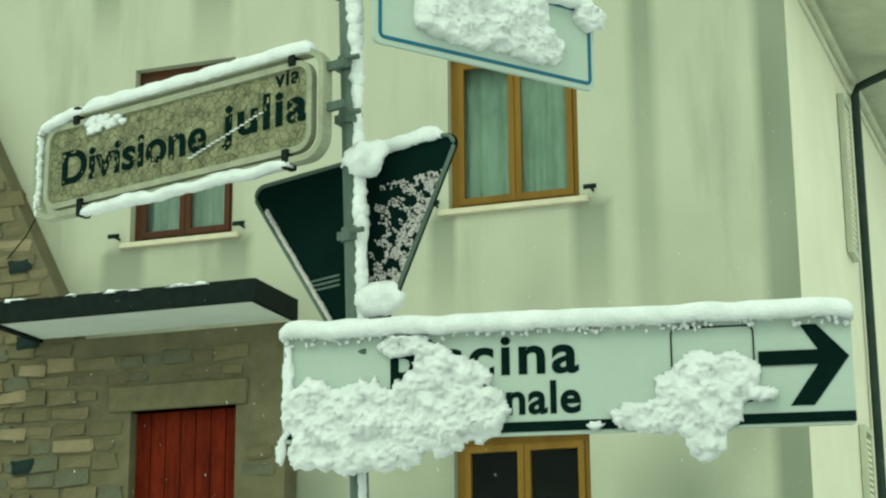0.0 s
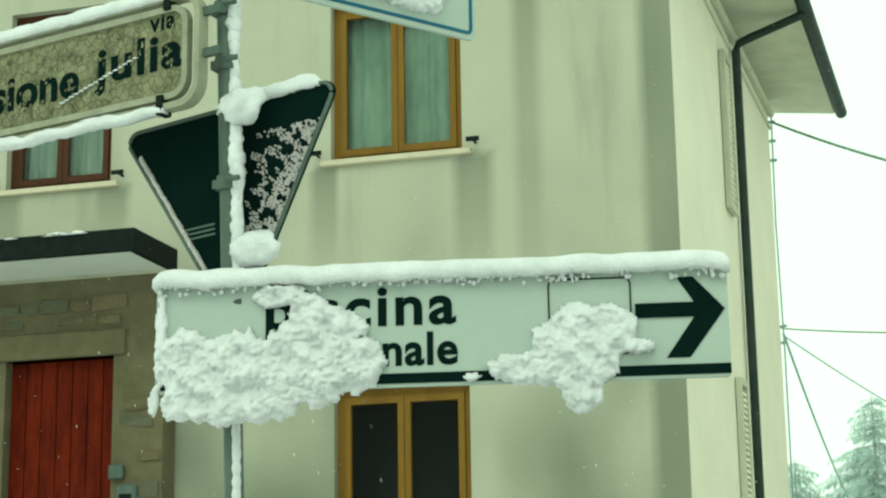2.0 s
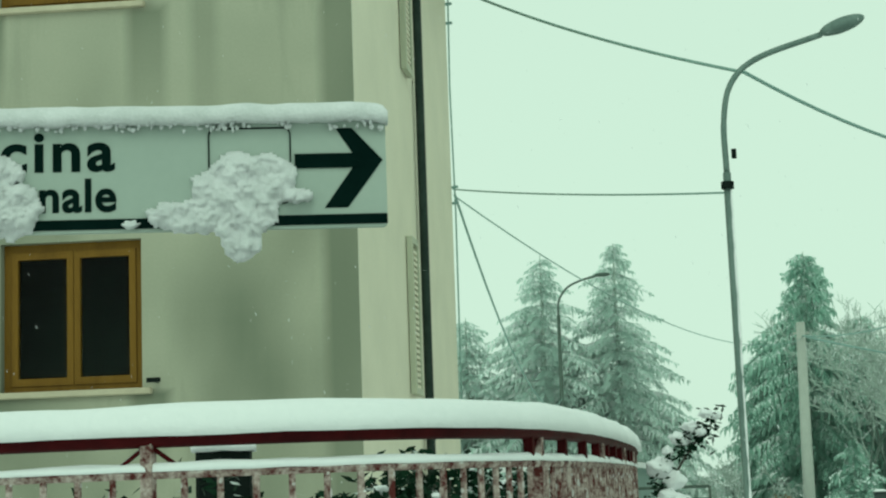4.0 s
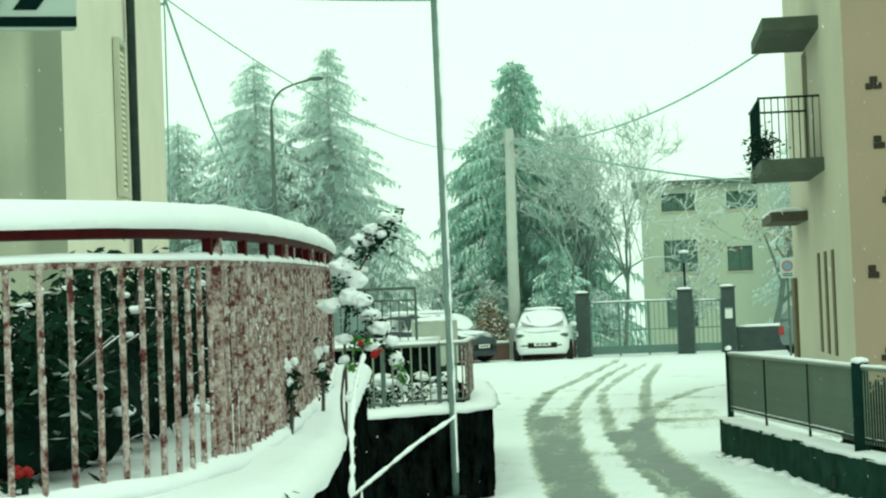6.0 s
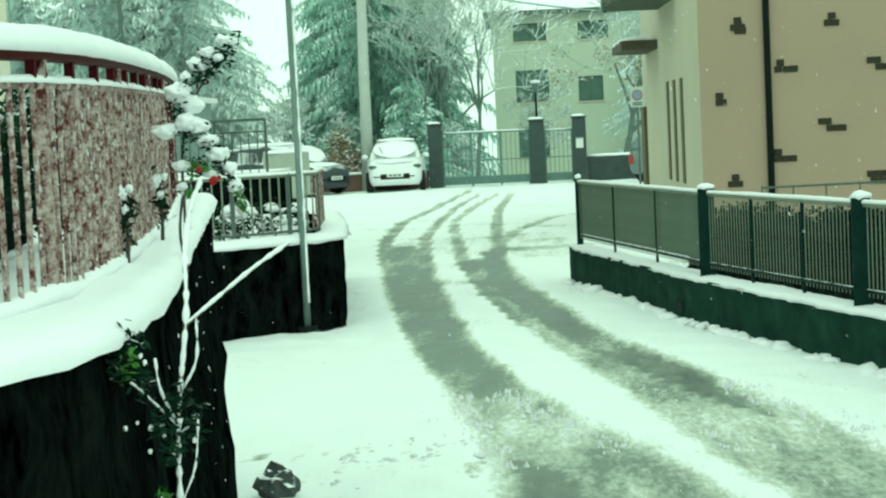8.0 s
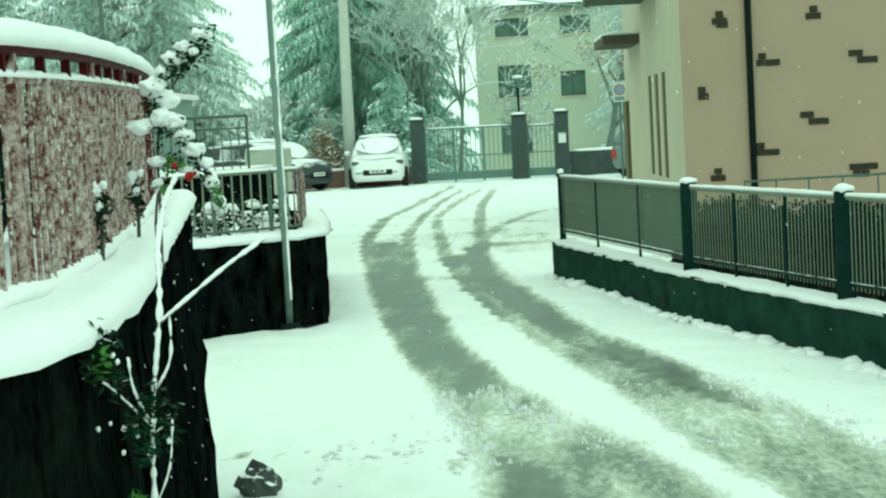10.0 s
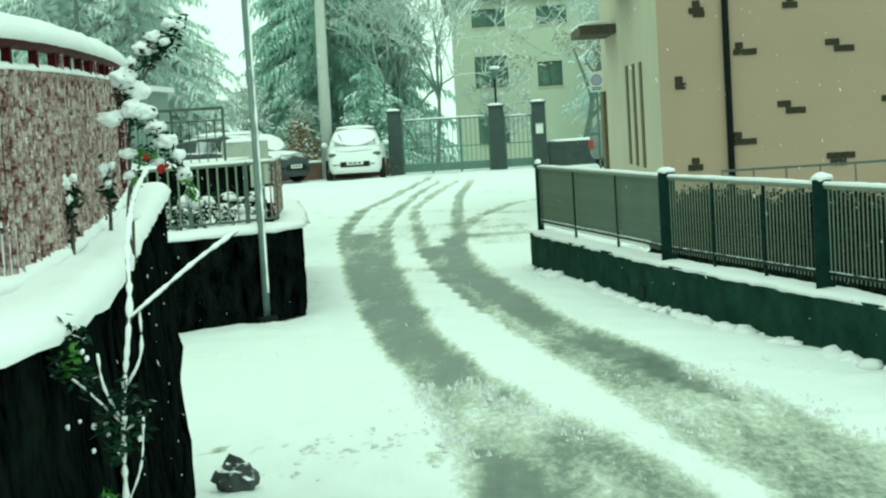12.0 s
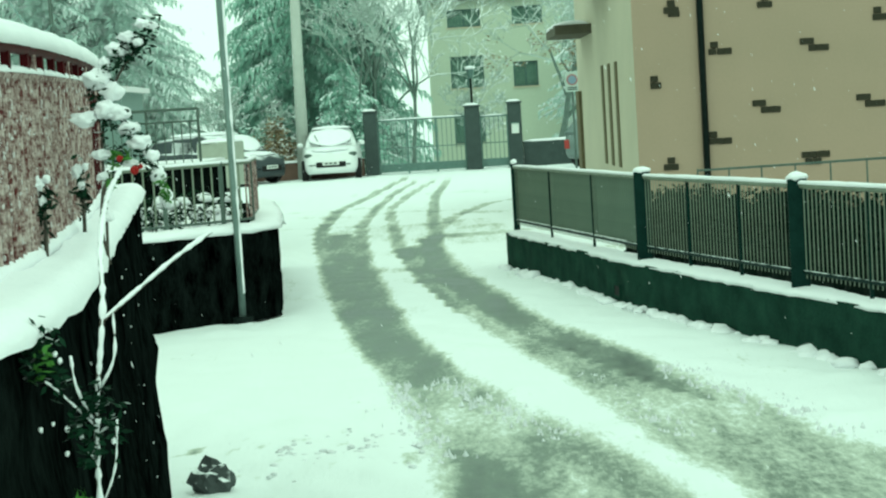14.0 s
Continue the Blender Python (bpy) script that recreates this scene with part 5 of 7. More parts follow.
# ---------------- second wall with its railing ----------------
W2P = [(-5.2, 12.9), (-3.5, 13.98), (-2.43, 14.80), (-1.75, 15.38), (-1.56, 15.62), (-1.53, 15.95), (-1.72, 18.0), (-2.1, 21.0)]
w2 = spline([(x, y, 0) for x, y in W2P], 0.12)
bm = bmesh.new()
cols = []
for i, p in enumerate(w2):
    d = (w2[min(i + 1, len(w2) - 1)] - w2[max(i - 1, 0)]).normalized()
    out = Vector((d.y, -d.x, 0))
    col = []
    for k in range(8):
        z = 0.78 * k / 7
        col.append(bm.verts.new(p + out * (0.03 * noise.noise((p.x * 5, p.y * 5, z * 6))) + Vector((0, 0, z))))
    col.append(bm.verts.new(p - out * 0.35 + Vector((0, 0, 0.78))))
    cols.append(col)
for a, b in zip(cols, cols[1:]):
    for k in range(8):
        bm.faces.new((a[k], b[k], b[k + 1], a[k + 1]))
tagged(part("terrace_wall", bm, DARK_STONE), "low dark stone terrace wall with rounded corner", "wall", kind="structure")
bm = bmesh.new()
snow_ridge(bm, [p + Vector((-0.10, 0.08, 0.775)) for p in w2], 0.30, 0.06, 0.3, 0.4, 3, 5)
tagged(part("terrace_wall_snow", bm, SNOW, smooth=True), "snow lying on the terrace wall top", "snow", kind="stuff")
bm = bmesh.new()
a = [bm.verts.new((p.x - 0.15, p.y + 0.1, 0.77)) for p in w2]
b = [bm.verts.new((-5.0 + 0.2 * i / len(w2), 14.0 + 7.5 * i / len(w2), 0.80)) for i in range(len(w2))]
for i in range(len(w2) - 1):
    bm.faces.new((a[i], a[i + 1], b[i + 1], b[i]))
tagged(part("terrace_ground", bm, SNOW), "snowy terrace behind the low wall", "garden", kind="structure")
r2 = thing("railing", "low grey iron railing on the terrace wall, lightly snowed", "railing")
r2p = spline([(-3.9, 14.0, 0), (-2.55, 14.98, 0), (-1.92, 15.50, 0), (-1.74, 15.72, 0), (-1.75, 16.1, 0), (-1.85, 17.6, 0)], 0.095)
part("top_rail", tube(bmesh.new(), [p + Vector((0, 0, 1.35)) for p in r2p], 0.016, 8), FENCE_BAR, r2)
part("bottom_rail", tube(bmesh.new(), [p + Vector((0, 0, 0.86)) for p in r2p], 0.012, 6), GALV, r2)
bm = bmesh.new()
snow_ridge(bm, [p + Vector((0, 0, 1.36)) for p in r2p], 0.04, 0.02, 0.3, 0.2, 3, 8)
part("snow_line", bm, SNOW, r2, smooth=True)
me = tube(bmesh.new(), [(0, 0, 0), (0, 0, 0.49)], 0.008, 6)
bar2 = bpy.data.meshes.new("bar")
me.to_mesh(bar2)
me.free()
bar2.materials.append(FENCE_BAR)
bar3 = bar2.copy()
bar3.materials.clear()
bar3.materials.append(FROSTED_RED)
for i, p in enumerate(r2p):
    ob = new("bar", bar3 if p.y > 15.65 else bar2)
    ob.parent = r2
    ob.matrix_basis = Matrix.Translation((p.x, p.y, 0.86))
for i in (6, 14, 20, 26, 34):
    if i < len(r2p):
        p = r2p[i]
        part("post", boxes((p.x - 0.018, p.x + 0.018, p.y - 0.018, p.y + 0.018, 0.78, 1.37)), GALV, r2)
for k, (x, y) in enumerate([(-2.35, 15.9), (-2.75, 15.8), (-2.15, 16.5)]):
    sh = thing("low_shrub", "low shrub buried in snow behind the terrace railing", "shrub", "terrace shrubs", at=(x, y, 0.78))
    bm = bmesh.new()
    for j in range(6):
        leaf_tuft(bm, (rng.gauss(0, 0.14), rng.gauss(0, 0.14), rng.uniform(0.03, 0.26)), (0.07, 0.07, 0.05), 60, rng, 0.03)
    part("leaves", bm, LEAF, sh)
    bm = bmesh.new()
    for j in range(14):
        s = rng.uniform(0.03, 0.07)
        blob(bm, (rng.gauss(0, 0.16), rng.gauss(0, 0.14), rng.uniform(0.04, 0.30)), (s * 1.3, s, s * 0.7), 0.35, 2, 2, j + k * 30)
    part("snow_tuft", bm, SNOW, sh, smooth=True)["kind"] = "stuff"

# street lamp at the terrace corner
lamp = thing("street_lamp", "tall grey steel street lamp with curved arm", "street lamp", at=(-1.80, 15.30, 0))
part("mast", tube(bmesh.new(), [(0, 0, 0), (0.0, -0.01, 1.2), (-0.01, -0.02, 2.6), (-0.02, -0.04, 4.5)], [0.030, 0.031, 0.034, 0.034], 12), LAMP_STEEL, lamp, smooth=True)
bm = bmesh.new()
mast_snow = [(0.020 - 0.0045 * k * 0.1, -0.012 - 0.0009 * k, 0.25 + 0.1 * k) for k in range(42)]
tube(bm, mast_snow, [0.015 + 0.009 * noise.noise((0.7 * k, 3, 1)) for k in range(42)], 8)
part("snow_crust", bm, SNOW, lamp, "snow plastered along one side of the mast", smooth=True)
part("arm", tube(bmesh.new(), spline([(-0.02, -0.04, 4.5), (-0.02, -0.04, 4.95), (0.06, -0.03, 5.28), (0.30, -0.02, 5.48), (0.86, 0.0, 5.64)], 0.06), 0.026, 10), LAMP_STEEL, lamp, smooth=True)
bm = bmesh.new()
blob(bm, (1.02, 0, 5.70), (0.20, 0.085, 0.065), 0.0, 1, 3, 0, pose(0, 0, 0, 0, -16, 0))
part("lamp_head", bm, LAMP_STEEL, lamp, "grey lantern head", smooth=True)
part("band", tube(bmesh.new(), [(-0.02, -0.04, 4.36), (-0.02, -0.04, 4.42)], 0.055, 12), DARK_METAL, lamp)
part("base_collar", tube(bmesh.new(), [(0, 0, 0), (0, 0, 0.05)], 0.09, 12), DARK_METAL, lamp)
part("insulator", boxes((0.03, 0.07, -0.06, -0.02, 4.62, 4.70)), DARK_METAL, lamp)

# ---------------- fence on a low wall along the street ----------------
FEN = [(0.60, 19.35), (1.47, 14.70), (2.18, 11.87), (2.95, 8.90)]


def fence_at(s):
    L = 0.0
    for (x0, y0), (x1, y1) in zip(FEN, FEN[1:]):
        seg = math.hypot(x1 - x0, y1 - y0)
        if s <= L + seg or (x1, y1) == FEN[-1]:
            t = (s - L) / seg
            return Vector((x0 + (x1 - x0) * t, y0 + (y1 - y0) * t, 0))
        L += seg


flen = sum(math.hypot(b[0] - a[0], b[1] - a[1]) for a, b in zip(FEN, FEN[1:]))
side = Vector((0.97, 0.22, 0))
bm = bmesh.new()
cols = []
n = 70
for i in range(n + 1):
    p = fence_at(flen * i / n)
    col = []
    for k in range(5):
        z = 0.36 * k / 4
        col.append(bm.verts.new(p + side * 0.012 * noise.noise((p.y * 3, z * 8, 0)) + Vector((0, 0, z))))
    col.append(bm.verts.new(p + side * 0.24 + Vector((0, 0, 0.36))))
    col.append(bm.verts.new(p + side * 0.24))
    cols.append(col)
for a, b in zip(cols, cols[1:]):
    for k in range(6):
        bm.faces.new((b[k], a[k], a[k + 1], b[k + 1]))
bm.faces.new(cols[0])
bm.faces.new(list(reversed(cols[-1])))
tagged(part("low_wall", bm, GREEN_CONCRETE), "low wet mossy concrete wall under the fence", "wall", kind="structure")
bm = bmesh.new()
snow_ridge(bm, [fence_at(flen * i / 160) + side * 0.12 + Vector((0, 0, 0.355)) for i in range(161)], 0.27, 0.035, 0.35, 0.4, 9, 5)
tagged(part("low_wall_snow", bm, SNOW, smooth=True), "snow lying on the low wall top", "snow", kind="stuff")
drain = thing("drain_outlet", "small dark drain outlet low in the concrete wall", "drain", at=(1.375, 15.12, 0.10), rz=-79.4)
part("sleeve", ring_plate(bmesh.new(), -0.085, 0.085, -0.055, 0.055, 0.015, -0.008, 0.02, 0.01), GREEN_CONCRETE, drain)
part("opening", boxes((-0.07, 0.07, -0.004, 0.015, -0.04, 0.04)), RUBBER, drain)
bm = bmesh.new()
for k in range(150):
    s = rng.uniform(0, flen)
    p = fence_at(s) - side * rng.uniform(0.0, 0.10)
    r = rng.uniform(0.012, 0.05) * (1.4 if rng.random() < 0.1 else 1)
    blob(bm, p, (r * 1.6, r * 1.6, r * 0.8), 0.4, 2, 2, k)
tagged(part("snow_crumbs", bm, SNOW, smooth=True), "crumbled snow along the foot of the wall", "snow", kind="stuff")
fence = thing("fence", "dark green steel fence with pale bars, snow along the rail", "fence")
for a, b in ((0.0, 1.0),):
    pts = [fence_at(flen * i / 60) + side * 0.12 for i in range(61)]
    part("top_rail", tube(bmesh.new(), [p + Vector((0, 0, 1.055)) for p in pts], 0.02, 8), FENCE_BAR, fence)
    part("bottom_rail", tube(bmesh.new(), [p + Vector((0, 0, 0.485)) for p in pts], 0.014, 8), FENCE_GREEN, fence)
    bm = bmesh.new()
    snow_ridge(bm, [p + Vector((0, 0, 1.068)) for p in pts], 0.045, 0.022, 0.3, 0.2, 2, 6)
    part("snow_line", bm, SNOW, fence, smooth=True)
bm = tube(bmesh.new(), [(0, 0, 0.445), (0, 0, 1.05)], 0.0040, 6)
fbar = bpy.data.meshes.new("bar")
bm.to_mesh(fbar)
bm.free()
fbar.materials.append(FENCE_BAR)
s = 0.06
while s < flen:
    ob = new("bar", fbar)
    ob.parent = fence
    p = fence_at(s) + side * 0.12
    ob.matrix_basis = Matrix.Translation((p.x, p.y, 0))
    s += 0.060
seg1 = math.hypot(FEN[1][0] - FEN[0][0], FEN[1][1] - FEN[0][1])
seg2 = math.hypot(FEN[2][0] - FEN[1][0], FEN[2][1] - FEN[1][1])
stations = [0.03, seg1, seg1 + seg2, seg1 + 2 * seg2]
for i, s in enumerate(stations):
    p = fence_at(s) + side * 0.12
    w = 0.03 if i == 0 else 0.062
    m = Matrix.Translation((p.x, p.y, 0)) @ pose(0, 0, 0, 0, 0, -14)
    bm = bmesh.new()
    box(bm, -w, w, -w, w, 0.36, 1.10, m, 0.006)
    post = part("post", bm, FENCE_GREEN, fence, "thick dark green post")
    bm = bmesh.new()
    blob(bm, (p.x, p.y, 1.11), (w * 1.2, w * 1.2, 0.035), 0.25, 2, 2, i)
    part("snow_cap", bm, SNOW, post, smooth=True)
feet = [seg1 * k / 3 for k in (1, 2)] + [seg1 + seg2 * k / 3 for k in (1, 2)] + [seg1 + seg2 * (1 + k / 3) for k in (1, 2)]
for s in feet:
    p = fence_at(s) + side * 0.12
    part("strut", boxes((p.x - 0.012, p.x + 0.012, p.y - 0.012, p.y + 0.012, 0.36, 1.05)), FENCE_GREEN, fence, "thin dark upright")

# panels added behind the bars to fill the first section grey-green
m = Matrix.Translation(fence_at(0.03) + side * 0.15) @ pose(0, 0, 0, 0, 0, math.degrees(math.atan2(FEN[1][1] - FEN[0][1], FEN[1][0] - FEN[0][0])))
for k in range(3):
    bm = bmesh.new()
    box(bm, seg1 * k / 3 + 0.02, seg1 * (k + 1) / 3 - 0.02, 0.0, 0.012, 0.50, 1.03, m)
    part("screen_panel", bm, FENCE_BACKING, fence, "added grey-green backing panel behind the bars")

# dark hedge behind the fence
hedge = thing("hedge", "dark clipped evergreen hedge behind the fence", "hedge", at=(0, 0, 0))
bm = bmesh.new()
core = bmesh.new()
hedge0 = 0.6 * seg1 / flen
for k in range(1000):
    t = hedge0 + (1 - hedge0) * rng.random()
    p = fence_at(flen * t) + side * (0.55 + rng.uniform(0, 0.5))
    top = 0.84 + 0.10 * min(1.0, max(0.0, (t - 0.5) / 0.12))
    leaf_tuft(bm, (p.x, p.y, top * math.sqrt(rng.random())), (0.07, 0.07, 0.04), 20, rng, 0.03)
for k in range(28):
    t = hedge0 + (1 - hedge0) * k / 27
    p = fence_at(flen * t) + side * 0.85
    blob(core, (p.x, p.y, 0.2), (0.36, 0.36, 0.56 + 0.10 * min(1.0, max(0.0, (t - 0.5) / 0.12))), 0.15, 2, 2, t * 9)
part("leaves", bm, HEDGE, hedge)
part("inner_growth", core, mat("hedge_core", (0.010, 0.022, 0.016), (0.005, 0.011, 0.008), 0.9, scale=8, fine=40), hedge)
rail3 = thing("handrail", "thin dark handrail by the beige house", "railing")
part("rail", tube(bmesh.new(), [(3.05, 22.0, 0.80), (4.0, 20.6, 0.86), (5.6, 18.8, 0.95)], 0.014, 8), GALV, rail3)
for k in range(9):
    t = k / 8
    x, y = 3.05 + 2.55 * t, 22.0 - 3.2 * t
    part("post", tube(bmesh.new(), [(x, y, 0), (x, y, 0.82 + 0.12 * t)], 0.010, 6), GALV, rail3)

# ---------------- beige house with inset bricks ----------------
bh = thing("apartment_house", "beige rendered house with dark inset bricks and balconies", "house", at=(2.65, 24.87, 0), rz=-12)
bm = bmesh.new()
panel_with_holes(bm, 0.0, 9.0, 0.0, 7.5, 0.3, [])
part("wall", bm, BEIGE, bh, "beige rendered wall")
lf = pose(0, 0, 0, 0, 0, 102.5)
bm = bmesh.new()
panel_with_holes(bm, 0.0, 9.3, 0.0, 7.5, 0.3, [(5.1, 6.0, 3.75, 5.7)])
bmesh.ops.transform(bm, matrix=Matrix.Translation((0, 0.02, 0)) @ lf @ Matrix.Translation((0, -0.3, 0)), verts=bm.verts)
side_wall = part("wall", bm, CREAM2, bh, "cream side wall with slit windows")
# one upright sheet behind the side wall, painted black for room darkness
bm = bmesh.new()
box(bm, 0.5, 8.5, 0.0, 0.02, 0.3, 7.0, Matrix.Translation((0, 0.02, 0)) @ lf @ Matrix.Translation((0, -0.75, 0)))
part("room_shade", bm, PAINTED_DIM_ROOM, side_wall)
part("downpipe", tube(bmesh.new(), [(0.93, -0.05, 0.1), (0.93, -0.05, 7.4)], 0.045, 10), DARK_METAL, bh, "dark downpipe", smooth=True)
part("cornice", boxes((-0.75, 9.1, -0.5, 0.0, 7.35, 7.5)), CREAM2, bh)
part("roof", boxes((-0.8, 9.1, -0.55, 9.3, 7.5, 7.62)), SNOW, bh)


for z0, deep in ((3.62, 0.95), (5.80, 0.85)):
    bm = bmesh.new()
    ms = Matrix.Translation((0, 0.02, 0)) @ lf
    box(bm, 3.0, 5.7, 0.0, deep, z0 - 0.08, z0 + 0.12, ms)
    bal = part("balcony", bm, mat("grey_balcony_slab", (0.12, 0.14, 0.11), (0.07, 0.085, 0.065), 0.9, scale=3, fine=30), bh, "grey concrete balcony slab")
    if z0 < 4:
        for a, o0, o1 in ((3.35, 0.0, deep), (5.65, 0.0, deep)):
            bm = bmesh.new()
            tube(bm, [ms @ Vector((a, o0, z0 + 1.10)), ms @ Vector((a, o1, z0 + 1.10))], 0.02, 6)
            part("rail", bm, FENCE_GREEN, bal)
        bm = bmesh.new()
        tube(bm, [ms @ Vector((3.35, deep - 0.03, z0 + 1.10)), ms @ Vector((5.65, deep - 0.03, z0 + 1.10))], 0.02, 6)
        part("rail", bm, FENCE_GREEN, bal)
        for k in range(24):
            a = 3.35 + 2.3 * k / 23
            bm = bmesh.new()
            tube(bm, [ms @ Vector((a, deep - 0.03, z0 + 0.12)), ms @ Vector((a, deep - 0.03, z0 + 1.10))], 0.010, 5)
            part("baluster", bm, FENCE_GREEN, bal)
        for k in range(9):
            o = deep * k / 9
            bm = bmesh.new()
            tube(bm, [ms @ Vector((3.35, o, z0 + 0.12)), ms @ Vector((3.35, o, z0 + 1.10))], 0.010, 5)
            part("baluster", bm, FENCE_GREEN, bal)
        bm = bmesh.new()
        for k in range(22):
            q = ms @ Vector((3.45 + rng.random() * 2.0, deep - 0.2 * rng.random(), z0 + 0.15 + 0.4 * rng.random()))
            leaf_tuft(bm, q, (0.10, 0.10, 0.10), 30, rng, 0.05)
        part("planting", bm, LEAF, bal, "green planting on the balcony")["kind"] = "stuff"
bm = bmesh.new()
ms = Matrix.Translation((0, 0.02, 0)) @ lf
box(bm, 6.0, 8.3, 0.0, 0.62, 2.90, 3.06, ms)
cn = part("door_canopy", bm, mat("grey_brown_canopy", (0.13, 0.12, 0.09), (0.08, 0.075, 0.06), 0.9), bh, "small entrance canopy")
bm = bmesh.new()
snow_ridge(bm, [ms @ Vector((6.05 + 0.1 * k, 0.31, 3.05)) for k in range(23)], 0.6, 0.09, 0.3, 0.2, 5, 4)
part("snow_cover", bm, SNOW, cn, smooth=True)
bm = bmesh.new()
box(bm, 8.6, 9.25, 0.0, 0.06, 0.0, 1.95, ms)
part("entrance_screen", bm, LINTEL, bh, "brown entrance screen")
for k in range(3):
    bm = bmesh.new()
    box(bm, 2.2 + 1.05 * k, 2.50 + 1.05 * k, 0.003, 0.02, 0.72, 2.30, ms)
    part("slit_shutter", bm, LINTEL, bh, "narrow dark shutter")
bm = bmesh.new()
box(bm, 0, 0.104, -0.02, 0.02, 0, 0.085, None, 0.008)
brick_mesh = bpy.data.meshes.new("brick")
bm.to_mesh(brick_mesh)
bm.free()
brick_mesh.materials.append(BRICK)
rows3 = [(0.56, 2.89, 1), (0.26, 1.88, 0), (1.18, 2.29, 2), (1.12, 1.08, 2), (1.81, 2.88, 1), (2.42, 2.29, 3), (1.75, 1.50, 3), (0.45, 0.76, 1), (2.39, 0.74, 4), (3.12, 1.50, 3), (3.35, 2.61, 2), (0.41, 4.44, 1), (0.41, 3.63, 0), (0.55, 2.84, 0), (1.2, 3.6, 2), (2.0, 4.2, 3), (2.9, 3.5, 1)]
for k, (u, z, form) in enumerate(rows3):
    forms = {0: [(0, 0), (0, 0.092), (0.06, 0)], 1: [(-0.09, 0), (0.045, 0), (-0.02, 0.092)], 2: [(-0.14, 0), (-0.005, 0), (0.13, 0), (-0.12, 0.092)], 3: [(-0.17, 0.06), (-0.06, 0.06), (-0.03, -0.032), (0.105, -0.032), (0.19, -0.032)], 4: [(-0.13, 0), (0.005, 0), (-0.19, 0.092), (-0.055, 0.092), (0.08, 0.092), (0.17, 0.092)]}[form]
    for du, dz in forms:
        ob = new("brick", brick_mesh)
        ob.parent = bh
        ob.matrix_basis = pose(u + du * 0.76 - 0.05 + rng.uniform(-0.006, 0.006), rng.uniform(-0.006, 0.0), z + dz - 0.04, 0, rng.uniform(-2, 2), 0)

# ---------------- far end of the street ----------------
far_house = thing("far_house", "pale yellow three-storey house beyond the gate", "house", at=(-0.4, 66.0, 0))
win_b = [(0.75, 1.95, 4.80, 5.45), (0.78, 1.98, 2.60, 3.75), (3.05, 3.95, 2.55, 3.45), (3.1, 4.2, 4.80, 5.45), (5.2, 6.2, 2.6, 3.6), (0.8, 1.9, 0.6, 1.7)]
bm = bmesh.new()
panel_with_holes(bm, 0.0, 8.5, -0.5, 5.75, 0.3, win_b)
part("wall", bm, FAR_RENDER, far_house)
part("wall", boxes((0.0, 0.3, 0.3, 8.0, -0.5, 5.75), (8.2, 8.5, 0.3, 8.0, -0.5, 5.75), (0.0, 8.5, 7.7, 8.0, -0.5, 5.75)), FAR_RENDER, far_house)
part("roof", boxes((-0.3, 8.8, -0.35, 8.3, 5.75, 5.90)), mat("dark_eave", (0.16, 0.18, 0.16), (0.10, 0.12, 0.11), 0.8, snow=0.3), far_house)
for a, b, c, d in win_b:
    w = part("window", boxes((a, a + 0.06, 0.08, 0.14, c, d), (b - 0.06, b, 0.08, 0.14, c, d), (a + 0.06, b - 0.06, 0.08, 0.14, d - 0.06, d), (a + 0.06, b - 0.06, 0.08, 0.14, c, c + 0.06), ((a + b) / 2 - 0.03, (a + b) / 2 + 0.03, 0.08, 0.14, c + 0.06, d - 0.06)), GREEN_GATE, far_house, "grey-green window frame")
    part("pane", boxes((a + 0.06, b - 0.06, 0.105, 0.115, c + 0.06, d - 0.06)), GLASS, w)
    # pale sheet close behind the glass, haze put into its colour
    part("room_shade", boxes((a - 0.05, b + 0.05, 0.15, 0.18, c - 0.02, d + 0.02)), HAZY_ROOM, w)
    part("sill", boxes((a - 0.05, b + 0.05, -0.05, 0.08, c - 0.05, c)), SILL, w)

DARK_PIER = mat("dark_stone_pier", (0.07, 0.09, 0.085), (0.04, 0.05, 0.05), 0.85, scale=4, fine=30, bump=0.3)
for x0, x1, h in ((-2.38, -1.98, 1.86), (0.64, 1.08, 1.86), (1.92, 2.32, 1.90)):
    gp = thing("gate_pier", "dark stone gate pier with snow on its cap", "pier", "gate piers", at=((x0 + x1) / 2, 54.0, 0))
    w = (x1 - x0) / 2
    part("shaft", boxes((-w, w, -0.2, 0.2, 0, h), bevel=0.02), DARK_PIER, gp)
    part("cap", boxes((-w - 0.03, w + 0.03, -0.23, 0.23, h, h + 0.05)), DARK_PIER, gp)
    bm = bmesh.new()
    snow_ridge(bm, [(-w - 0.02 + 0.05 * k, 0, h + 0.045) for k in range(int(2 * w / 0.05) + 2)], 0.44, 0.07, 0.2, 0.1, 2, 5)
    part("snow_cap", bm, SNOW, gp, smooth=True)


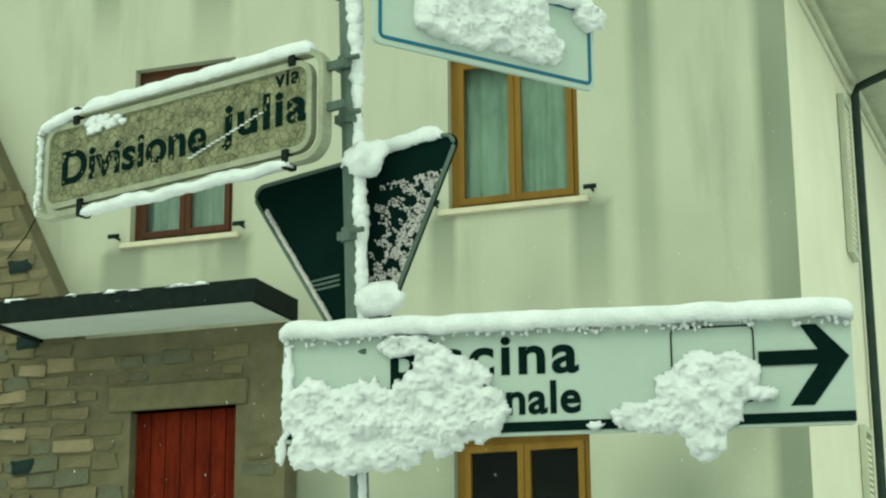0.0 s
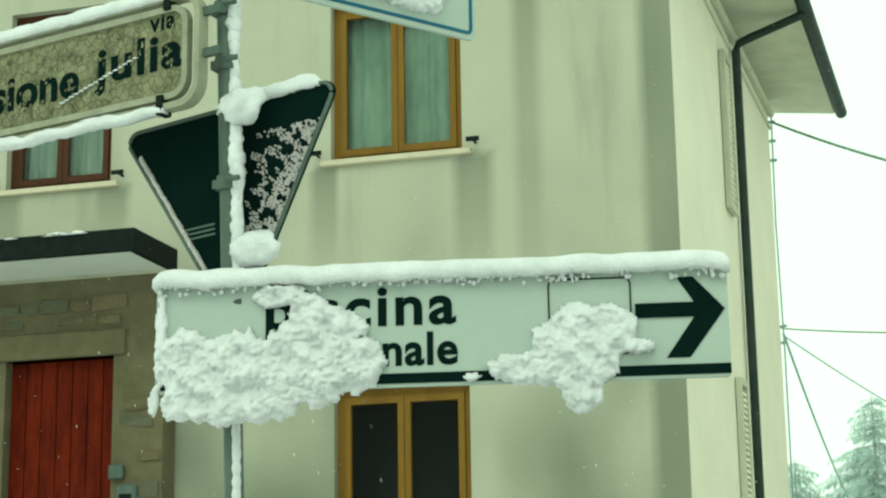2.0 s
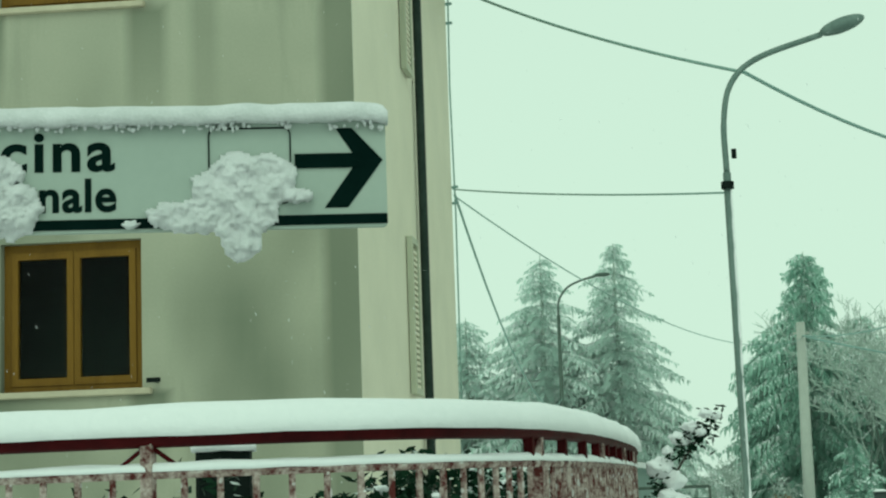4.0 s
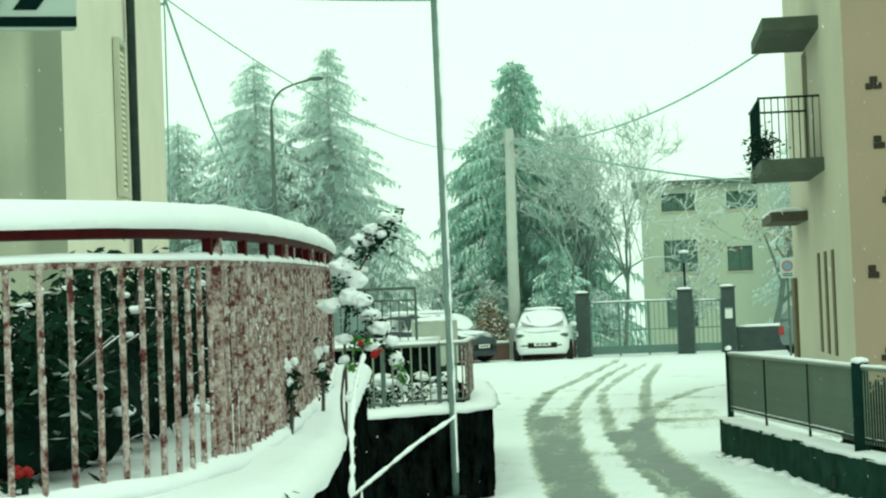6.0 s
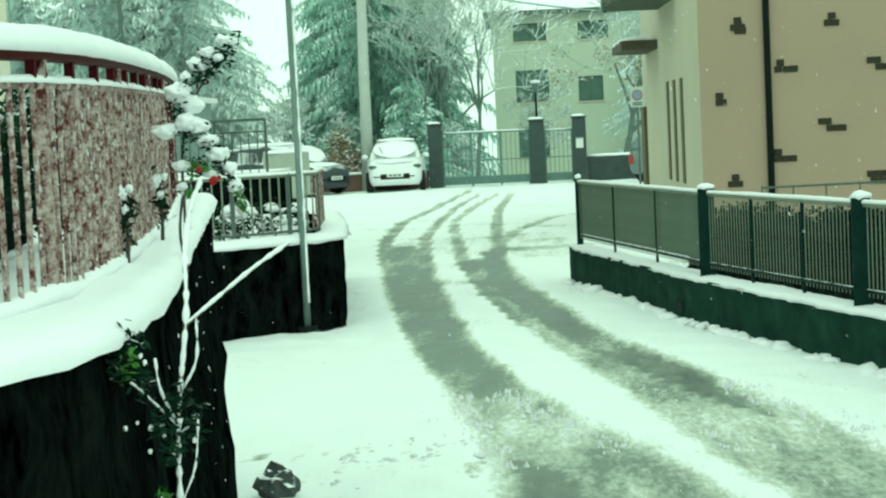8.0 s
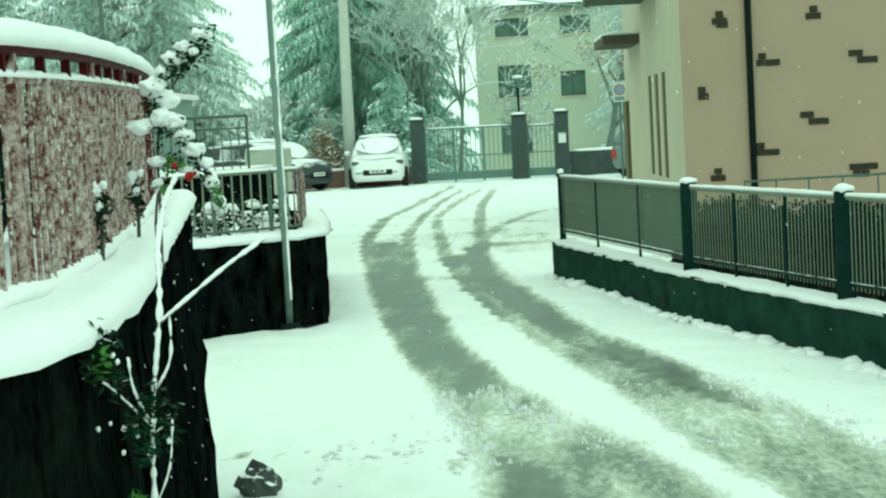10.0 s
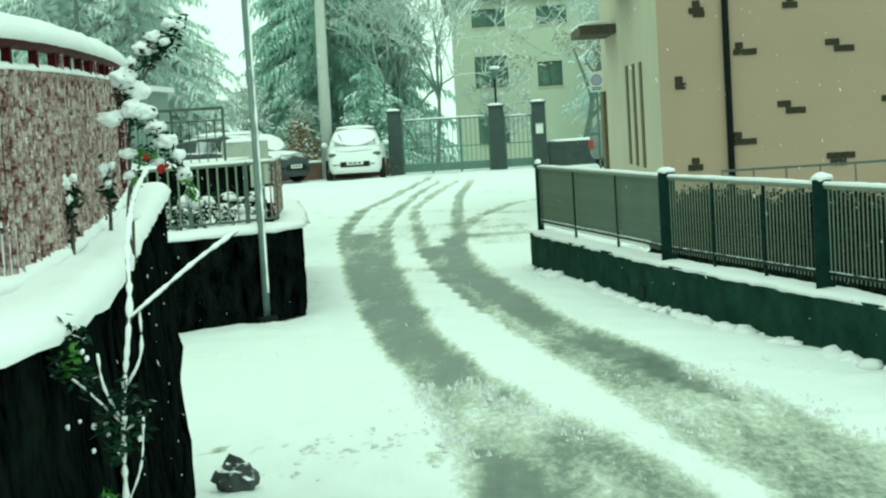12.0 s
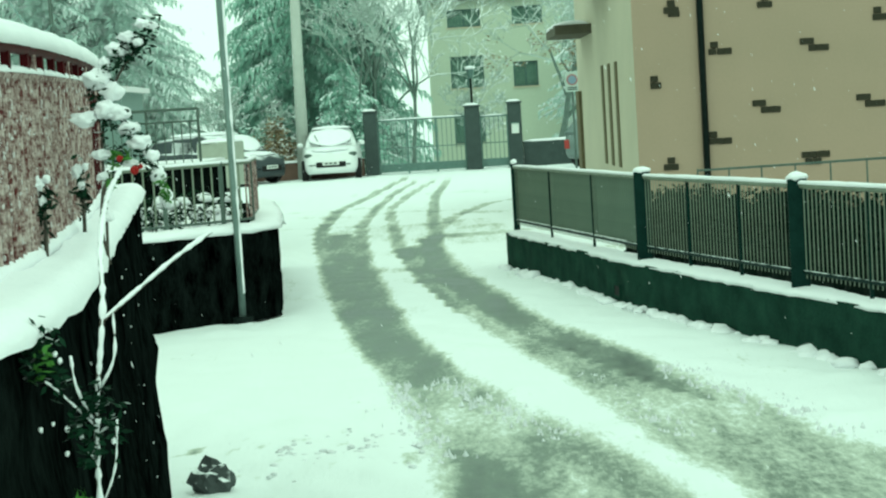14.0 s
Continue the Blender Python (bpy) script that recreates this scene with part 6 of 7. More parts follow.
def gate(x0, x1, z0, z1, label, leaves):
    g = thing("gate", label, "gate", "street gates", at=(0, 54.0, 0))
    part("plinth", boxes((x0, x1, -0.03, 0.03, 0.06, z0)), GREEN_GATE, g, "solid lower panel")
    part("top_rail", boxes((x0, x1, -0.025, 0.025, z1 - 0.05, z1)), GREEN_GATE, g)
    for k in range(leaves + 1):
        x = x0 + (x1 - x0) * k / leaves
        part("stile", boxes((x - 0.03, x + 0.03, -0.035, 0.035, 0.0, z1)), GREEN_GATE, g)
    n = int((x1 - x0) / 0.13)
    for k in range(1, n):
        x = x0 + (x1 - x0) * k / n
        part("bar", boxes((x - 0.009, x + 0.009, -0.009, 0.009, z0, z1 - 0.05)), GREEN_GATE, g)
    part("middle_rail", boxes((x0, x1, -0.02, 0.02, z0 + 0.45, z0 + 0.48)), GREEN_GATE, g)
    bm = bmesh.new()
    snow_ridge(bm, [(x0 + 0.1 * k, 0, z1 - 0.003) for k in range(int((x1 - x0) / 0.1) + 1)], 0.06, 0.03, 0.3, 0.2, 2, 4)
    part("snow_line", bm, SNOW, g, smooth=True)
    return g


gate(-1.96, 0.62, 0.30, 1.62, "grey-green double driveway gate with upright bars", 3)
gate(1.10, 1.90, 0.30, 1.58, "narrow grey-green garden gate with upright bars", 1)
notice = thing("notice_box", "pale notice box fixed on the gate pier", "sign", at=(2.12, 53.78, 1.0))
part("board", boxes((-0.11, 0.11, -0.03, 0.0, 0.0, 0.30), bevel=0.01), WHITE_PAINT, notice)
part("hood", boxes((-0.13, 0.13, -0.06, 0.0, 0.30, 0.33)), GREEN_GATE, notice)
for x0, x1, h in ((2.34, 8.5, 0.74), (-16.0, -2.42, 0.52)):
    lw = thing("boundary_wall", "low dark boundary wall with snow on top", "wall", "boundary walls", kind="structure", at=(0, 54.1, 0))
    part("masonry", boxes((x0, x1, -0.12, 0.12, 0, h)), DARK_PIER if x0 > 0 else mat("reddish_low_wall", (0.20, 0.13, 0.10), (0.12, 0.08, 0.07), 0.9), lw)
    bm = bmesh.new()
    snow_ridge(bm, [(x0 + 0.2 * k, 0, h - 0.005) for k in range(int((x1 - x0) / 0.2) + 1)], 0.28, 0.07, 0.3, 0.2, 2, 3)
    part("snow_cap", bm, SNOW, lw, smooth=True)
no_park = thing("parking_sign", "small round no-parking sign on a white plate", "road sign", at=(3.50, 48.6, 0))
part("pole", tube(bmesh.new(), [(0, 0, 0), (0, 0, 2.6)], 0.03, 8), GALV, no_park)
part("plate", boxes((-0.19, 0.19, -0.05, -0.03, 2.08, 2.62), bevel=0.01), SIGN_WHITE, no_park)
bm = bmesh.new()
bmesh.ops.create_cone(bm, cap_ends=True, segments=24, radius1=0.15, radius2=0.15, depth=0.01, matrix=Matrix.Translation((0, -0.056, 2.40)) @ pose(0, 0, 0, 90, 0, 0))
disc = part("disc", bm, mat("faded_red_sign", (0.30, 0.14, 0.14), (0.24, 0.11, 0.11), 0.5), no_park, "red rimmed disc")
bm = bmesh.new()
bmesh.ops.create_cone(bm, cap_ends=True, segments=24, radius1=0.11, radius2=0.11, depth=0.01, matrix=Matrix.Translation((0, -0.062, 2.40)) @ pose(0, 0, 0, 90, 0, 0))
part("centre", bm, mat("faded_blue_sign", (0.20, 0.26, 0.32), (0.16, 0.21, 0.27), 0.5), disc, "blue centre")
for k in range(2):
    part("writing", boxes((-0.13, 0.13, -0.054, -0.05, 2.13 + 0.05 * k, 2.155 + 0.05 * k)), SIGN_BLACK, no_park)
garden_lamp = thing("garden_lamp", "small lantern on a post behind the gate", "lamp", at=(0.92, 56.5, 0))
part("post", tube(bmesh.new(), [(0, 0, 0), (0, 0, 2.75)], 0.035, 8), DARK_METAL, garden_lamp)
bm = bmesh.new()
bmesh.ops.create_cone(bm, cap_ends=True, segments=8, radius1=0.07, radius2=0.13, depth=0.28, matrix=Matrix.Translation((0, 0, 2.90)))
part("lantern", bm, GREEN_GATE, garden_lamp)
bm = bmesh.new()
blob(bm, (0, 0, 3.08), (0.17, 0.17, 0.07), 0.2, 2, 2, 1)
part("snow_cap", bm, SNOW, garden_lamp, smooth=True)

# ---------------- cars ----------------
def car(name, label, at, rz, paint, L=3.6, W=1.62, H=1.46, front_lamp=True):
    """A small hatchback whose nose points to -y."""
    c = thing(name, label, "car", at=at, rz=rz)
    # stations: y, low, belt, half width at belt
    st = [(-L / 2, 0.32, 0.52, 0.55), (-L / 2 + 0.08, 0.20, 0.70, 0.68), (-L / 2 + 0.35, 0.18, 0.84, 0.76), (-L / 2 + 0.9, 0.18, 0.95, 0.80), (-0.3, 0.18, 0.98, W / 2), (0.6, 0.18, 1.0, W / 2), (L / 2 - 0.4, 0.2, 1.02, 0.78), (L / 2 - 0.05, 0.28, 0.98, 0.72), (L / 2, 0.36, 0.80, 0.66)]
    bm = bmesh.new()
    rings = []
    for y, lo, hi, w in st:
        prof = [(-w * 0.90, lo), (-w, lo + 0.14), (-w * 1.01, (lo + hi) / 2), (-w * 0.97, hi - 0.06), (-w * 0.88, hi), (-w * 0.4, hi + 0.035), (0, hi + 0.045), (w * 0.4, hi + 0.035), (w * 0.88, hi), (w * 0.97, hi - 0.06), (w * 1.01, (lo + hi) / 2), (w, lo + 0.14), (w * 0.90, lo)]
        rings.append([bm.verts.new((x, y, z)) for x, z in prof])
    for a, b in zip(rings, rings[1:]):
        for k in range(len(a)):
            j = (k + 1) % len(a)
            bm.faces.new((a[j], a[k], b[k], b[j]))
    bm.faces.new(rings[0])
    bm.faces.new(list(reversed(rings[-1])))
    bmesh.ops.recalc_face_normals(bm, faces=bm.faces)
    part("body", bm, paint, c, smooth=True)
    bm = bmesh.new()
    cab = [(-L / 2 + 0.75, 0.94, 0.72), (-L / 2 + 1.10, 1.16, 0.70), (-L / 2 + 1.45, H - 0.07, 0.62), (-0.1, H, 0.60), (0.9, H - 0.02, 0.60), (L / 2 - 0.25, H - 0.12, 0.57), (L / 2 - 0.02, 1.0, 0.66)]
    rings = []
    for y, top, w in cab:
        base = 0.93
        wb = 0.745
        prof = [(-wb, base), (-(w + 0.02), base + (top - base) * 0.8), (-w * 0.85, top), (0, top + 0.02), (w * 0.85, top), (w + 0.02, base + (top - base) * 0.8), (wb, base)]
        rings.append([bm.verts.new((x, y, z)) for x, z in prof])
    for a, b in zip(rings, rings[1:]):
        for k in range(len(a) - 1):
            bm.faces.new((a[k], b[k], b[k + 1], a[k + 1]))
    bm.faces.new(rings[0])
    bm.faces.new(list(reversed(rings[-1])))
    bmesh.ops.recalc_face_normals(bm, faces=bm.faces)
    part("cabin", bm, paint, c, smooth=True)
    # windscreen and side glass laid just proud of the cabin
    bm = bmesh.new()
    y0, y1 = -L / 2 + 0.78, -L / 2 + 1.42
    v = [bm.verts.new(p) for p in ((-0.62, y0 - 0.012, 0.985), (0.62, y0 - 0.012, 0.985), (0.50, y1 - 0.012, H - 0.085), (-0.50, y1 - 0.012, H - 0.085))]
    bm.faces.new(v)
    bmesh.ops.solidify(bm, geom=bm.faces, thickness=-0.02)
    glass = part("windscreen", bm, CAR_GLASS, c, "snowed-over windscreen")
    bm = bmesh.new()
    blob(bm, (0, (y0 + y1) / 2 - 0.095, 1.225), (0.64, 0.06, 0.40), 0.08, 2, 3, 3, pose(0, 0, 0, -52, 0, 0))
    part("snow_sheet", bm, SNOW, glass, smooth=True)
    for x in (-0.30, 0.12):
        part("wiper", tube(bmesh.new(), [(x, y0 - 0.06, 1.0), (x - 0.10, y0 + 0.10, 1.18), (x - 0.16, y0 + 0.24, 1.30)], 0.012, 5), RUBBER, c)
    for sx in (-1, 1):
        bm = bmesh.new()
        for ya, yb in ((-L / 2 + 1.2, 0.05), (0.12, 1.05)):
            v = [bm.verts.new((sx * (x + 0.012), y, z)) for x, y, z in ((0.735, ya, 0.98), (0.735, yb, 0.98), (0.645, yb, H - 0.17), (0.655, ya + 0.22, H - 0.20))]
            bm.faces.new(v)
        bmesh.ops.solidify(bm, geom=bm.faces, thickness=0.01)
        part("side_window", bm, CAR_GLASS, c)
        bm = bmesh.new()
        blob(bm, (sx * 0.90, -L / 2 + 1.15, 1.02), (0.10, 0.06, 0.075), 0.05, 1, 2, 0)
        part("mirror", bm, paint, c, smooth=True)
        bm = bmesh.new()
        blob(bm, (sx * 0.60, -L / 2 + 0.20, 0.70), (0.17, 0.13, 0.075), 0.02, 1, 2, 0, pose(0, 0, 0, 0, -sx * 14, 0))
        part("headlight", bm, GALV, c, "clear headlight", smooth=True)
        part("tail_light", boxes((sx * 0.62 - 0.10, sx * 0.62 + 0.10, L / 2 - 0.10, L / 2 - 0.005 + 0.02, 0.52, 0.78), bevel=0.02), TAIL_RED, c, "red tail light")
        for wy in (-L / 2 + 0.62, L / 2 - 0.6):
            bm = bmesh.new()
            bmesh.ops.create_cone(bm, cap_ends=True, segments=24, radius1=0.29, radius2=0.29, depth=0.18, matrix=Matrix.Translation((sx * (W / 2 - 0.10), wy, 0.29)) @ pose(0, 0, 0, 0, 90, 0))
            wh = part("wheel", bm, RUBBER, c)
            bm = bmesh.new()
            bmesh.ops.create_cone(bm, cap_ends=True, segments=16, radius1=0.19, radius2=0.17, depth=0.19, matrix=Matrix.Translation((sx * (W / 2 - 0.095), wy, 0.29)) @ pose(0, 0, 0, 0, 90, 0))
            part("rim", bm, GALV, wh)
    part("grille", boxes((-0.46, 0.46, -L / 2 - 0.014, -L / 2 + 0.06, 0.33, 0.56), bevel=0.05), RUBBER, c, "dark lower grille")
    part("number_plate", boxes((-0.24, 0.24, -L / 2 - 0.022, -L / 2 - 0.01, 0.43, 0.53)), WHITE_PAINT, c)
    bm = bmesh.new()
    for k in range(3):
        box(bm, -0.18 + 0.13 * k, -0.09 + 0.13 * k, -L / 2 - 0.026, -L / 2 - 0.022, 0.46, 0.50)
    part("plate_bars", bm, SIGN_BLACK, c)
    bm = bmesh.new()
    snow_ridge(bm, [(0, -0.55 + 0.1 * k, H - 0.01) for k in range(20)], 1.15, 0.085, 0.15, 0.1, 2, 2)
    blob(bm, (0, -L / 2 + 0.48, 0.86), (0.62, 0.36, 0.07), 0.15, 2, 3, 5)
    part("snow_cover", bm, SNOW, c, "snow on roof and bonnet", smooth=True)
    return c


car("white_car", "small white hatchback under snow parked nose out", (-3.36, 53.8, 0), 2, CAR_WHITE, 3.6, 1.74, 1.48)
car("dark_car", "dark grey estate car with a snowy roof", (-6.75, 53.2, 0), 55, CAR_DARK, 4.3, 1.70, 1.50)
car("silver_car", "grey-green hatchback with red tail light, parked by the house", (5.15, 51.2, 0), 132, CAR_GREY)
kiosk = thing("box_trailer", "beige boxy trailer with snow on its roof", "trailer", at=(-4.35, 38.0, 0), rz=-6)
part("body", boxes((-0.75, -0.05, -0.5, 0.9, 0.42, 1.38), bevel=0.03), mat("beige_panel", (0.40, 0.42, 0.36), (0.30, 0.32, 0.27), 0.7), kiosk)
part("drawbar", boxes((-0.05, 0.35, 0.15, 0.25, 0.40, 0.46)), DARK_METAL, kiosk)
for sx in (-0.62, -0.18):
    bm = bmesh.new()
    bmesh.ops.create_cone(bm, cap_ends=True, segments=20, radius1=0.25, radius2=0.25, depth=0.14, matrix=Matrix.Translation((sx, -0.35, 0.25)) @ pose(0, 0, 0, 90, 0, 0))
    part("wheel", bm, RUBBER, kiosk)
bm = bmesh.new()
snow_ridge(bm, [(-0.76 + 0.06 * k, 0.2, 1.375) for k in range(13)], 1.4, 0.08, 0.2, 0.1, 2, 3)
part("snow_cap", bm, SNOW, kiosk, smooth=True)

# raised landing with railing and a sheeted shed
landing = thing("landing", "dark raised landing with grey railing", "landing", at=(-3.65, 23.8, 0))
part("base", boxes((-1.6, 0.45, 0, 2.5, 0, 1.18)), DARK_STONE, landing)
part("snow_cover", boxes((-1.6, 0.45, 0, 2.5, 1.18, 1.24)), SNOW, landing)
part("top_rail", tube(bmesh.new(), [(-1.5, 0.05, 1.94), (0.43, 0.05, 1.94)], 0.02, 8), GALV, landing)
part("lower_rail", tube(bmesh.new(), [(-1.5, 0.05, 1.78), (0.43, 0.05, 1.78)], 0.012, 8), GALV, landing)
for k in range(18):
    x = -1.5 + 1.93 * k / 17
    part("baluster", tube(bmesh.new(), [(x, 0.05, 1.2), (x, 0.05, 1.94 if k % 6 == 5 else 1.78)], 0.018 if k % 6 == 5 else 0.008, 6), GALV, landing)
shed = thing("shed", "grey-teal sheeted shed behind the landing", "shed", at=(-5.3, 27.5, 0))
part("sheeting", boxes((-1.5, 0.45, 0, 2, 0, 2.3)), TEAL_PANEL, shed)
for k in range(9):
    part("rib", boxes((-1.4 + 0.22 * k, -1.36 + 0.22 * k, -0.03, 0.0, 0, 2.3)), TEAL_PANEL, shed)
part("roof", boxes((-1.6, 0.55, -0.15, 2.1, 2.3, 2.38)), SNOW, shed)

# ---------------- poles and cables ----------------
up = thing("utility_pole", "pale concrete utility pole in front of the conifers", "utility pole", at=(-4.20, 53.6, 0))
part("shaft", tube(bmesh.new(), [(0, 0, 0), (0.02, 0, 3.5), (0.06, 0, 6.9)], [0.19, 0.16, 0.13], 12), POLE_CONCRETE, up, smooth=True)
part("cross_arm", boxes((-0.18, 0.30, -0.04, 0.04, 6.55, 6.61)), POLE_CONCRETE, up)
l2 = thing("street_lamp", "tall grey street lamp with curved arm among the spruces", "street lamp", at=(-12.0, 56.7, 0))
part("mast", tube(bmesh.new(), [(0, 0, 0), (0, 0, 4.0), (0, 0, 7.9)], [0.09, 0.07, 0.055], 10), GALV, l2, smooth=True)
part("arm", tube(bmesh.new(), spline([(0, 0, 7.9), (0.03, 0, 8.35), (0.30, 0, 8.75), (0.75, 0.1, 8.98), (1.3, 0.2, 9.12)], 0.1), 0.035, 8), GALV, l2, smooth=True)
bm = bmesh.new()
blob(bm, (1.45, 0.2, 9.14), (0.26, 0.11, 0.07), 0, 1, 2, 0)
part("lamp_head", bm, GALV, l2, smooth=True)


def cable(name, a, b, sag, r=0.014):
    a, b = Vector(a), Vector(b)
    pts = [a.lerp(b, k / 24) - Vector((0, 0, sag * 4 * (k / 24) * (1 - k / 24))) for k in range(25)]
    ob = part(name, tube(bmesh.new(), pts, r, 6), CABLE)
    return tagged(ob, "thin grey overhead cable between house and poles", "cable", "overhead cables")


cable("overhead_cable", (-5.86, 21.35, 8.32), (-1.62, 15.26, 5.36), 0.10, 0.016)
cable("overhead_cable", (-1.62, 15.26, 5.36), (2.75, 24.9, 6.2), 0.55, 0.016)
cable("overhead_cable", (-5.86, 21.30, 5.68), (-1.82, 15.28, 4.33), 0.04, 0.010)
cable("overhead_cable", (-5.86, 21.35, 5.62), (-12.0, 56.7, 5.2), 1.1, 0.016)
cable("overhead_cable", (-5.86, 21.32, 5.6), (-4.14, 53.6, 6.4), 0.8, 0.009)
cable("overhead_cable", (-4.14, 53.6, 6.5), (4.0, 33.0, 7.4), 0.9, 0.022)
cable("overhead_cable", (-4.14, 53.6, 6.5), (9.0, 62.0, 5.2), 0.5, 0.03)
bm = bmesh.new()
for z in (8.30, 8.05, 7.8, 5.7, 5.5):
    tube(bm, [(2.72, 6.74, z), (2.80, 6.80, z + 0.02)], 0.02, 6)
tube(bm, [(2.77, 6.76, 8.4), (2.75, 6.77, 7.0), (2.77, 6.77, 5.4), (2.76, 6.77, 3.0)], 0.010, 6)
part("wall_cable", bm, CABLE, house, "cables clipped down the wall edge")

# ---------------- trees ----------------
def conifer(label, at, height, radius, material, seed, droop=0.35, low=0.06, dense=1.0, shape=1.0, hang=1.1):
    rg = random.Random(seed)
    t = thing("conifer", label, "conifer", "snowy conifers", at=at)
    part("trunk", tube(bmesh.new(), [(0, 0, 0), (0, 0, height * 0.5), (0, 0, height * 0.99)], [radius * 0.04, radius * 0.025, 0.012], 8), HAZED_RIME_BARK, t)
    verts, faces = [], []
    z = height * low
    while z < height * 0.985:
        f = 1 - z / height
        reach = radius * (f ** shape) * rg.uniform(0.78, 1.12) + 0.12
        n = int((5 + 7 * f) * dense)
        for k in range(n):
            a = rg.uniform(0, 6.283)
            rlen = reach * rg.uniform(0.6, 1.1)
            ca, sa = math.cos(a), math.sin(a)
            steps = max(4, int(rlen / 0.12))
            zz = z + rg.uniform(-0.12, 0.12)
            for i in range(steps):
                u = (i + 0.6) / steps
                r = rlen * u
                h = zz + rlen * (0.12 * u - droop * u * u)
                w = (0.30 + 0.35 * math.sin(min(1.0, u * 1.1) * 3.0)) * (0.55 + 0.22 * rlen) * 0.6
                for s in (-1, 1, -1, 1, 0):
                    if rg.random() < 0.14:
                        continue
                    sw = w * rg.uniform(0.45, 1.3)
                    dn = rg.uniform(0.15, hang)
                    fw = rg.uniform(0.1, 0.75)
                    r0 = r + rg.uniform(-0.06, 0.06)
                    wide = rg.uniform(0.022, 0.05)
                    tip = (ca * (r0 + sw * fw) - sa * s * sw * 0.75, sa * (r0 + sw * fw) + ca * s * sw * 0.75, h - sw * dn)
                    b0 = (ca * r0, sa * r0, h)
                    mx, my, mz = (b0[0] * 0.45 + tip[0] * 0.55, b0[1] * 0.45 + tip[1] * 0.55, h - sw * dn * 0.30)
                    i0 = len(verts)
                    verts += [b0, (mx + ca * wide, my + sa * wide, mz), tip, (mx - ca * wide, my - sa * wide, mz - 0.01)]
                    faces.append((i0, i0 + 1, i0 + 2, i0 + 3) if s < 0 else (i0 + 3, i0 + 2, i0 + 1, i0))
        z += 0.17 + 0.10 * f
    me = bpy.data.meshes.new("crown")
    me.from_pydata(verts, [], faces)
    me.materials.append(material)
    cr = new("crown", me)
    cr.parent = t
    return t


conifer("tall spruce with snow on its drooping boughs", (-12.95, 58.6, 0), 10.25, 4.6, HAZED_NEEDLES, 1, 0.38, 0.06, 1.5, 0.75)
conifer("tall spruce with snow on its drooping boughs", (-10.55, 59.1, 0), 10.55, 4.4, HAZED_NEEDLES, 2, 0.38, 0.06, 1.5, 0.75)
conifer("tall spruce with snow on its drooping boughs", (-15.6, 58.6, 0), 8.3, 4.8, HAZED_NEEDLES, 3, 0.38, 0.06, 1.5, 0.75)
conifer("tall spruce with snow on its drooping boughs", (-18.2, 60.0, 0), 8.0, 3.5, HAZED_NEEDLES, 9)
conifer("large dark cedar, dusted with snow", (-4.40, 60.0, 0), 9.95, 3.2, HAZED_CEDAR, 4, 0.42, 0.10, 1.7, 0.62, 1.9)
conifer("broad-shouldered cedar with hanging snowy twigs", (-5.75, 61.0, 0), 7.5, 2.5, HAZED_CEDAR, 14, 0.45, 0.10, 1.5, 0.45, 1.9)
conifer("cedar with hanging twigs behind the gate, colour paled for haze", (-2.75, 61.5, 0), 7.9, 2.7, HAZED_CEDAR, 15, 0.45, 0.08, 1.1, 0.60, 1.9)
conifer("low snowy conifer behind the boundary wall", (-3.1, 57.6, 0), 3.6, 1.7, HAZED_CEDAR, 16, 0.4, 0.06, 1.1, 0.6, 1.6)
conifer("tall conifer behind the beige house", (5.2, 63.0, 0), 9.3, 2.2, HAZED_NEEDLES, 6)


def bare_tree(label, at, height, spread, seed, trunk=0.12, leaves=None, levels=6):
    rg = random.Random(seed)
    t = thing("bare_tree", label, "tree", "bare trees", at=at)
    wood = [bmesh.new(), bmesh.new(), bmesh.new()]  # trunk, limbs, twigs
    tips = []

    def grow(p, d, length, r, level):
        pts = [p]
        n = 4
        for i in range(n):
            d = (d + Vector((rg.gauss(0, 0.12), rg.gauss(0, 0.12), rg.gauss(0.02, 0.08)))).normalized()
            pts.append(pts[-1] + d * length / n)
        tube(wood[min(level, 2)], pts, [r * (1 - 0.45 * i / n) for i in range(n + 1)], 5 if level < 2 else 3, False)
        tips.append(pts[-1])
        if level < levels:
            for k in range(3 if level else 5):
                q = pts[rg.choice((2, 3, 4))]
                ax = Vector((rg.gauss(0, 1), rg.gauss(0, 1), rg.gauss(0.25, 0.5))).normalized()
                nd = (d * 0.75 + ax * spread).normalized()
                grow(q, nd, length * rg.uniform(0.52, 0.76), max(r * 0.52, 0.012), level + 1)
    grow(Vector((0, 0, 0)), Vector((0, 0, 1)), height * 0.42, trunk, 0)
    part("trunk", wood[0], TRUNK, t, "grey-green trunk dusted with snow")
    part("limb", wood[1], TRUNK, t)
    part("branch_work", wood[2], HAZED_RIME_BARK, t, "rimed branches lined with snow")["kind"] = "stuff"
    if leaves:
        bm = bmesh.new()
        for p in tips[::2]:
            if p.z < height * 0.62:
                leaf_tuft(bm, p, (0.10, 0.10, 0.08), 5, rg, 0.06)
        part("dry_leaves", bm, leaves, t, "last russet leaves")
    return t


bare_tree("tall bare tree with rime on its twigs", (-2.3, 59.0, 0), 9.0, 0.6, 21, 0.10)
bare_tree("bare tree with dense rimed twigs", (-1.75, 61.0, 0), 8.2, 0.7, 27, 0.09)
bare_tree("bare tree with pale rimed crown beside the cedar", (-2.9, 58.0, 0), 8.4, 0.75, 31, 0.09)
bare_tree("slender bare tree with rime on its twigs", (-1.0, 57.0, 0), 7.4, 0.6, 22, 0.08)
bare_tree("bare tree with a few russet leaves", (3.55, 57.5, 0), 6.6, 0.85, 23, 0.13, DRY_LEAF)
